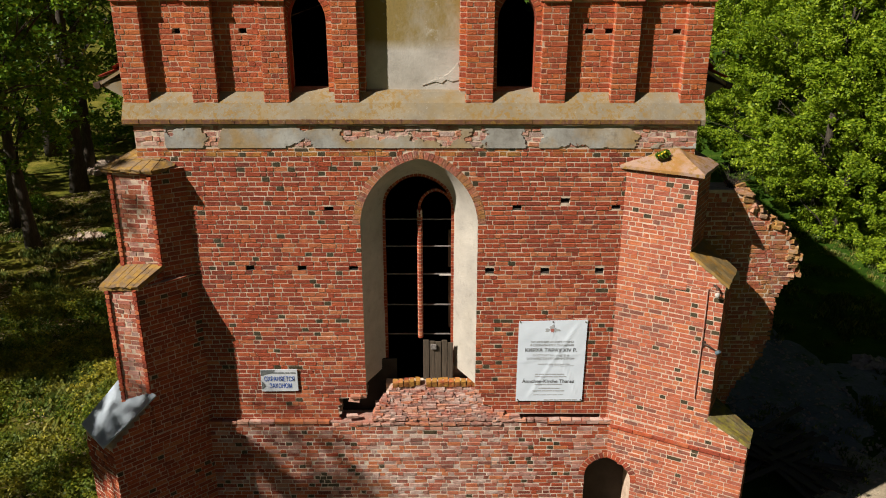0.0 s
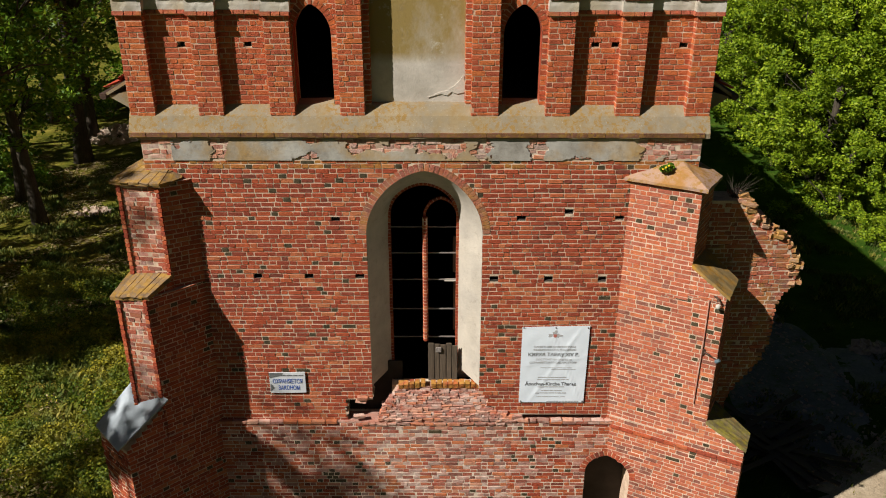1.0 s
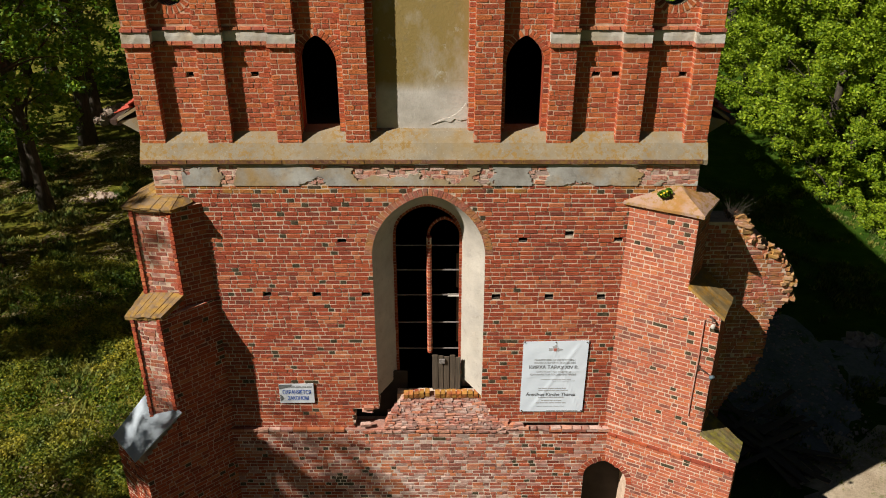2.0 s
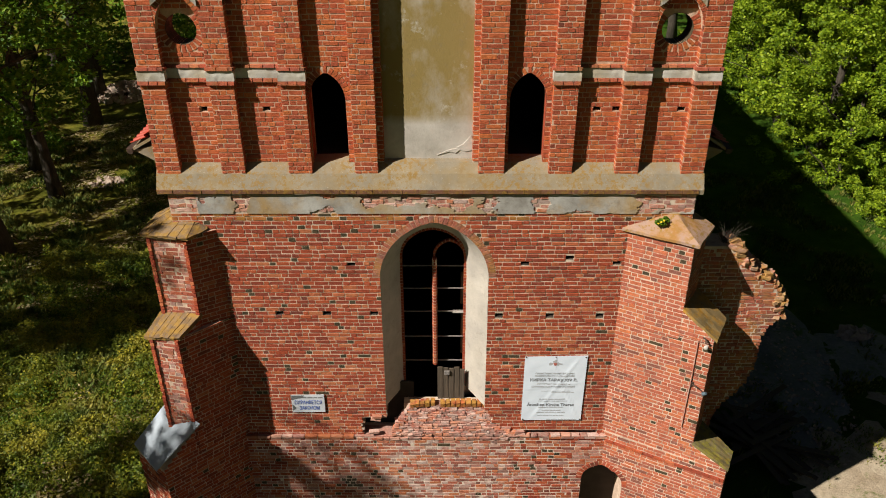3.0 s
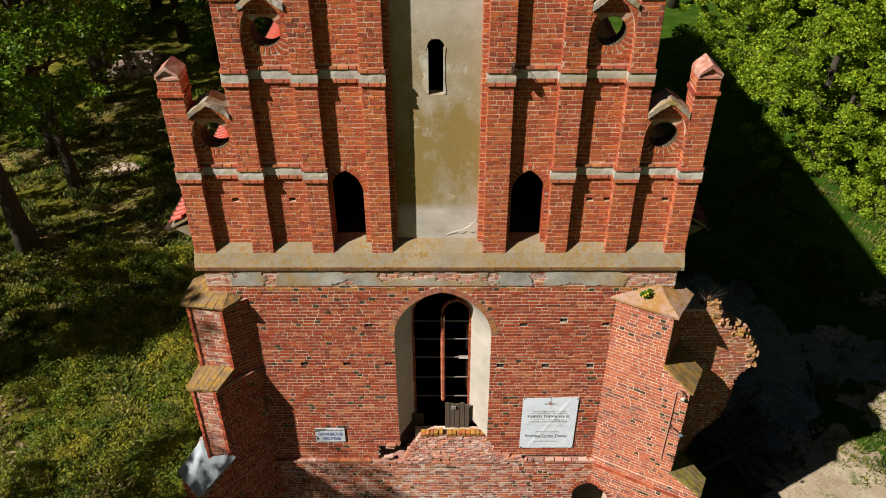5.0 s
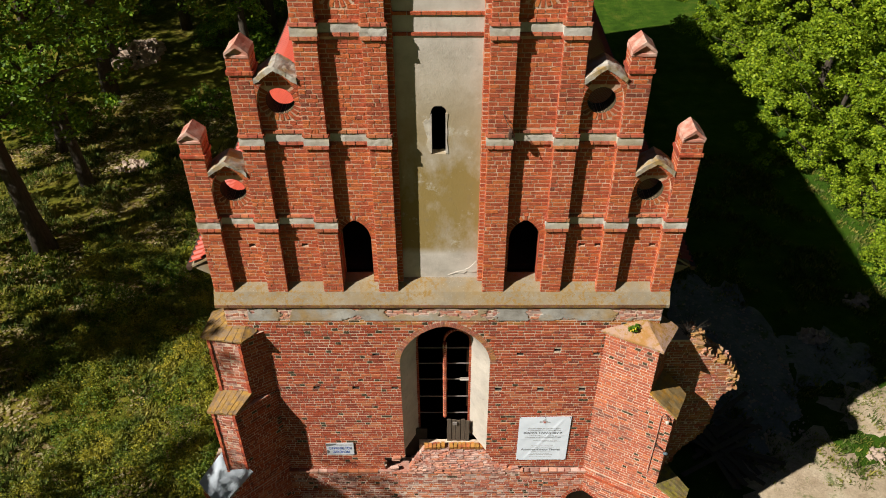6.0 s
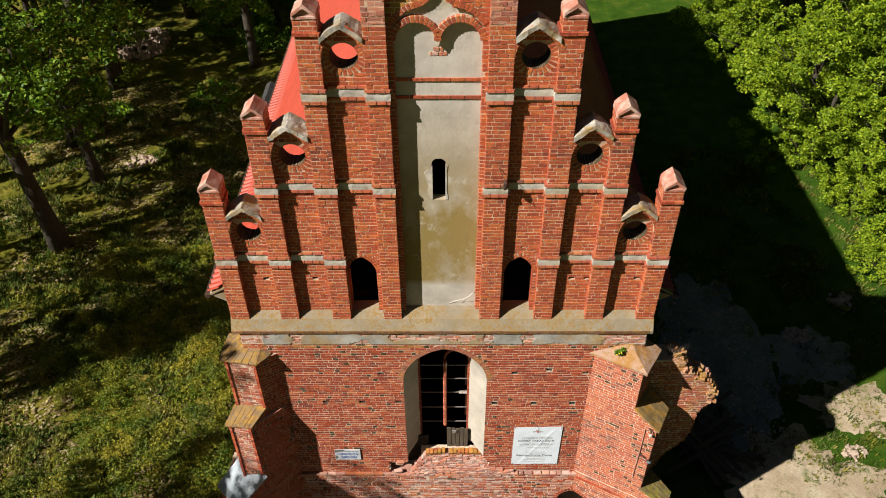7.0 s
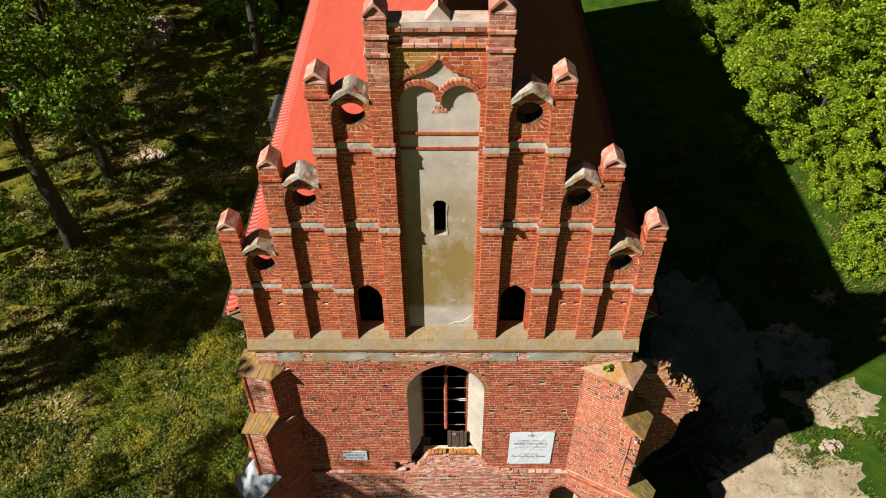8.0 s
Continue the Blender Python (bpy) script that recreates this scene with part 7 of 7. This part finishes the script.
bush_a = build_bush("low bright green bush in the meadow", 1.7, 1.8, 60, 60, 0.15, 91, M_LEAF)
place(bush_a, 21.5, 27.0, 0)
repeat(bush_a, [(18.7, 26.6, 0.4, 0.7), (20.2, 28.0, 1.4, 0.9), (19.6, 31.5, 1, 0.8), (24.5, 26.0, 2, 1.1), (18.8, 36.0, 3, 0.9), (21.5, 34.5, 4, 1.1), (26.0, 29.5, 5, 1.2), (22.5, 29.5, 0.6, 1.0), (20.8, 41.8, 2.6, 1.3)])
bush_b = build_bush("shaded bush below the trees", 1.8, 2.0, 55, 50, 0.15, 97, M_LEAF_D)
place(bush_b, -22.0, 38.5, 0)
repeat(bush_b, [(-15.0, 50.5, 1, 1.2), (-25.0, 42.0, 2, 1.3), (-12.0, 48.0, 3, 1.1), (-14.0, 41.0, 4, 0.8), (-24.0, 55.0, 5, 1.5), (-10.5, 55.0, 0.5, 1.4), (-28.5, 37.0, 1.5, 1.2), (-17.0, 60.0, 2.5, 1.6), (-6.0, 64.0, 3.5, 1.7), (-32, 46, 3.5, 1.7), (-24, 66, 3.5, 2)])


# ---- grass, weeds and stones ----
def blades(count, area, seed, low, high, keep=None):
    r = np.random.RandomState(seed)
    v = []
    made = 0
    while made < count:
        x, y = r.uniform(area[0], area[1]), r.uniform(area[2], area[3])
        dens = noise.noise(Vector((x * 0.5, y * 0.5, seed))) + 0.5 * noise.noise(Vector((x * 1.7, y * 1.7, seed)))
        made += 1
        if dens < -0.15 + 0.3 * r.rand() or (keep and not keep(x, y)):
            continue
        z = ground_height(x, y)
        h = r.uniform(low, high) * (1 + dens)
        for b in range(4):
            a = r.rand() * 6.283
            w = 0.014 + 0.02 * r.rand()
            px, py = x + r.normal() * 0.05, y + r.normal() * 0.05
            lx, ly = math.cos(a) * h * 0.6, math.sin(a) * h * 0.6
            nx, ny = -math.sin(a) * w, math.cos(a) * w
            v += [(px - nx, py - ny, z - 0.01), (px + nx, py + ny, z - 0.01), (px + lx * .5 + nx * .7, py + ly * .5 + ny * .7, z + h * 0.8), (px + lx, py + ly, z + h)]
    return np.array(v)


def outside(x, y):
    return not (-7.3 < x < 6.4 and y > 12.2) and not (8.3 < x < 13.9 and 12 < y < 25 and noise.noise(Vector((x * 0.9, y * 0.9, 4))) < 0.22)


meadow = new("grass", cloud_mesh("grass", blades(34000, (-24, -5.7, 13, 40), 5, 0.08, 0.24, outside), M_GRASS))
tagged(meadow, "tufts of green and dry meadow grass", "grass", kind="stuff")
lawn = new("grass", cloud_mesh("grass", blades(16000, (8, 26, 12, 36), 9, 0.06, 0.18, outside), M_GRASS))
tufts = new("grass", cloud_mesh("grass", blades(2200, (9.5, 15, 12.5, 20), 13, 0.05, 0.13), M_GRASS))
tagged(tufts, "thin grass tufts on the sandy soil", "grass", kind="stuff")
tagged(lawn, "short tufts of green grass beside the path", "grass", kind="stuff")


def herbs(count, area, seed):
    """Low leafy weeds in loose drifts."""
    r = random.Random(seed)
    cs, rs = [], []
    while len(cs) < count:
        x, y = r.uniform(area[0], area[1]), r.uniform(area[2], area[3])
        if noise.noise(Vector((x * 0.3, y * 0.3, seed))) > -0.45 + 0.5 * r.random() + max(0.0, (-13.0 - x) * 0.12) and outside(x, y):
            tall = max(0.0, noise.noise(Vector((x * 1.1, y * 1.1, seed + 9))))
            cs.append((x, y, ground_height(x, y) + 0.10 + 0.22 * r.random() ** 2 + 0.5 * tall))
            rs.append(0.14 + 0.24 * r.random())
    return leaf_cloud(cs, rs, 46, 0.080, seed, 0.8)


weeds = new("weeds", cloud_mesh("weeds", herbs(2700, (-20, -6.6, 12.4, 28), 41), M_LEAF_H))
tagged(weeds, "low leafy green weeds in the grass", "weeds", kind="stuff")


def litter(count, area, seed):
    """Dead leaves lying flat among the grass."""
    r = np.random.RandomState(seed)
    v = []
    for i in range(count):
        x, y = r.uniform(area[0], area[1]), r.uniform(area[2], area[3])
        if noise.noise(Vector((x * 0.35, y * 0.35, 17))) < -0.05 or not outside(x, y):
            continue
        z = ground_height(x, y) + 0.02 + 0.05 * r.rand()
        a, s = r.rand() * 6.283, 0.05 + 0.06 * r.rand()
        c, d = math.cos(a) * s, math.sin(a) * s
        v += [(x - c, y - d, z), (x + d * .6, y - c * .6, z + 0.02 * r.rand()), (x + c, y + d, z + 0.03 * r.rand()), (x - d * .6, y + c * .6, z)]
    return np.array(v)


M_LITTER = leaf_material("dead_leaf", (0.18, 0.11, 0.05), (0.36, 0.26, 0.12), (0.60, 0.50, 0.30))
fallen = new("leaf_litter", cloud_mesh("leaf_litter", litter(30000, (-24, -6, 13, 44), 31), M_LITTER))
tagged(fallen, "dry fallen leaves strewn under the trees", "leaves", kind="stuff")


def heap(name, cx, cy, rx, ry, h, count, material, label, category, seed, size=0.2):
    r2 = random.Random(seed)
    st = ([], [])
    for i in range(count):
        a, d = r2.random() * 6.283, math.sqrt(r2.random())
        x, y = cx + rx * d * math.cos(a), cy + ry * d * math.sin(a)
        z = ground_height(x, y) + h * (1 - d) * r2.random() ** 0.4 + 0.03
        s = size * (0.5 + r2.random())
        rubble_brick(st, (x, y, z), (s, s * 0.7, s * 0.45), Euler((r2.random(), r2.random(), r2.random() * 6)), r2)
    o = mesh_object(name, *st, material)
    return tagged(o, label, category, kind="stuff")


heap("rubble_heap", -20.6, 48.6, 1.7, 2.2, 0.8, 300, M_STONE, "pale heap of rubble below the trees", "rubble", 1, 0.32)
heap("wood_chips", -16.6, 34.9, 0.8, 0.6, 0.10, 70, M_STONE, "pale strewn wood chips on the grass", "litter", 2, 0.2)
heap("stones", 14.1, 16.8, 0.4, 0.3, 0.12, 26, M_STONE, "small pile of white stones in the grass", "stones", 3, 0.16)
heap("stones", 16.5, 24.5, 0.5, 0.4, 0.2, 26, M_STONE, "small pile of grey stones at the shade's edge", "stones", 4, 0.25)
heap("stones", 13.9, 22.4, 0.55, 0.4, 0.2, 40, M_STONE, "small pile of grey stones by the path", "stones", 6, 0.25)
heap("gravel_stones", 10.4, 20.8, 2.0, 4.8, 0.02, 500, M_STONE, "scattered grey stones on the path", "stones", 8, 0.10)


def build_planks():
    r2 = random.Random(17)
    for i in range(26):
        bm = bmesh.new()
        ln = 1.4 + 1.6 * r2.random()
        add_box(bm, (-ln / 2, -0.07 - 0.04 * r2.random(), 0), (ln / 2, 0.07, 0.03), bevel=0.004)
        o = part("plank", bm, M_WOOD)
        o.matrix_basis = Matrix.Translation((8.0 + 1.4 * r2.random(), 16.4 + 2.2 * r2.random(), 0.05 + 0.012 * i)) @ Matrix.Rotation(r2.choice((0.3, 1.7, 2.0, -0.5)) + 0.4 * r2.random(), 4, "Z") @ Matrix.Rotation(0.04 * (r2.random() - .5), 4, "Y")
        tagged(o, "old grey plank lying in a loose pile", "plank", "pile of planks")


build_planks()


def build_weeds():
    """A flowering tuft on the buttress cap and bare twigs on the torn wall."""
    r2 = random.Random(23)
    t = empty("dandelion", "flowering weed with yellow heads on the buttress cap", "weed", (4.0, 13.62, 9.0))
    cs = [(3.98 + r2.uniform(-.09, .09), 13.58 + r2.uniform(-.05, .05), 9.01 + r2.uniform(0, .09)) for i in range(8)]
    o = new("leaves", cloud_mesh("leaves", leaf_cloud(cs, [0.06] * 8, 20, 0.085, 2), M_LEAF_D))
    o.parent, o.matrix_parent_inverse = t, Matrix.Translation((-4.0, -13.62, -9.0))
    for i in range(3):
        bm = bmesh.new()
        bmesh.ops.create_icosphere(bm, subdivisions=1, radius=0.022)
        o = part("flower", bm, M_YELLOW, t, "yellow flower head")
        o.location = (-0.12 + 0.05 * i, -0.14, 0.07 + 0.03 * i)
    b = empty("dead_shrub", "bare grey twigs on top of the broken wall", "shrub", (5.5, 14.15, 8.25))
    st = ([], [])
    for i in range(46):
        a, e = r2.random() * 6.283, 0.5 + 0.9 * r2.random()
        ln = 0.3 + 0.5 * r2.random()
        p = Vector((0.1 * (r2.random() - .5), 0.1 * (r2.random() - .5), 0))
        d = Vector((math.cos(a) * math.cos(e), math.sin(a) * math.cos(e), math.sin(e)))
        merge(st, tube([p, p + d * ln * 0.5 + Vector((0, 0, 0.04)), p + d * ln + Vector((0, 0, -0.05))], [0.005, 0.0035, 0.002], 4))
    mesh_object("twigs", *st, M_BARK, b)


M_YELLOW = plain_material("yellow_petal", (0.6, 0.42, 0.02), (0.75, 0.52, 0.03), scale=30, bump=0)
build_weeds()


# ---- single bricks of the front wall ----
def unit_brick(seed):
    r2 = random.Random(seed)
    v = []
    for x, z in ((-.5, -.5), (.5, -.5), (.5, .5), (-.5, .5)):
        v.append((x, 0.023, z))
    for x, z in ((-.475, -.41), (.475, -.41), (.475, .41), (-.475, .41)):
        v.append((x * (1 + 0.02 * (r2.random() - .5)), 0.004 * (r2.random() - .5), z * (1 + 0.08 * (r2.random() - .5))))
    return v, [(4, 5, 6, 7)] + [(q, (q + 1) % 4, 4 + (q + 1) % 4, 4 + q) for q in range(4)]


brick_meshes = []
for brick_seed in range(5):
    bme = bpy.data.meshes.new("brick")
    bv, bf = unit_brick(brick_seed)
    bme.from_pydata(bv, [], bf)
    bme.materials.append(M_BRICK1)
    brick_meshes.append(bme)
for bi, (bp, bw, bh) in enumerate(single_bricks):
    bo = new("brick", brick_meshes[bi % 5])
    bo.parent = front_wall
    bo.matrix_basis = Matrix.Translation(bp + Vector((0, -0.003, 0))) @ Matrix.Diagonal((bw, 1, bh, 1))
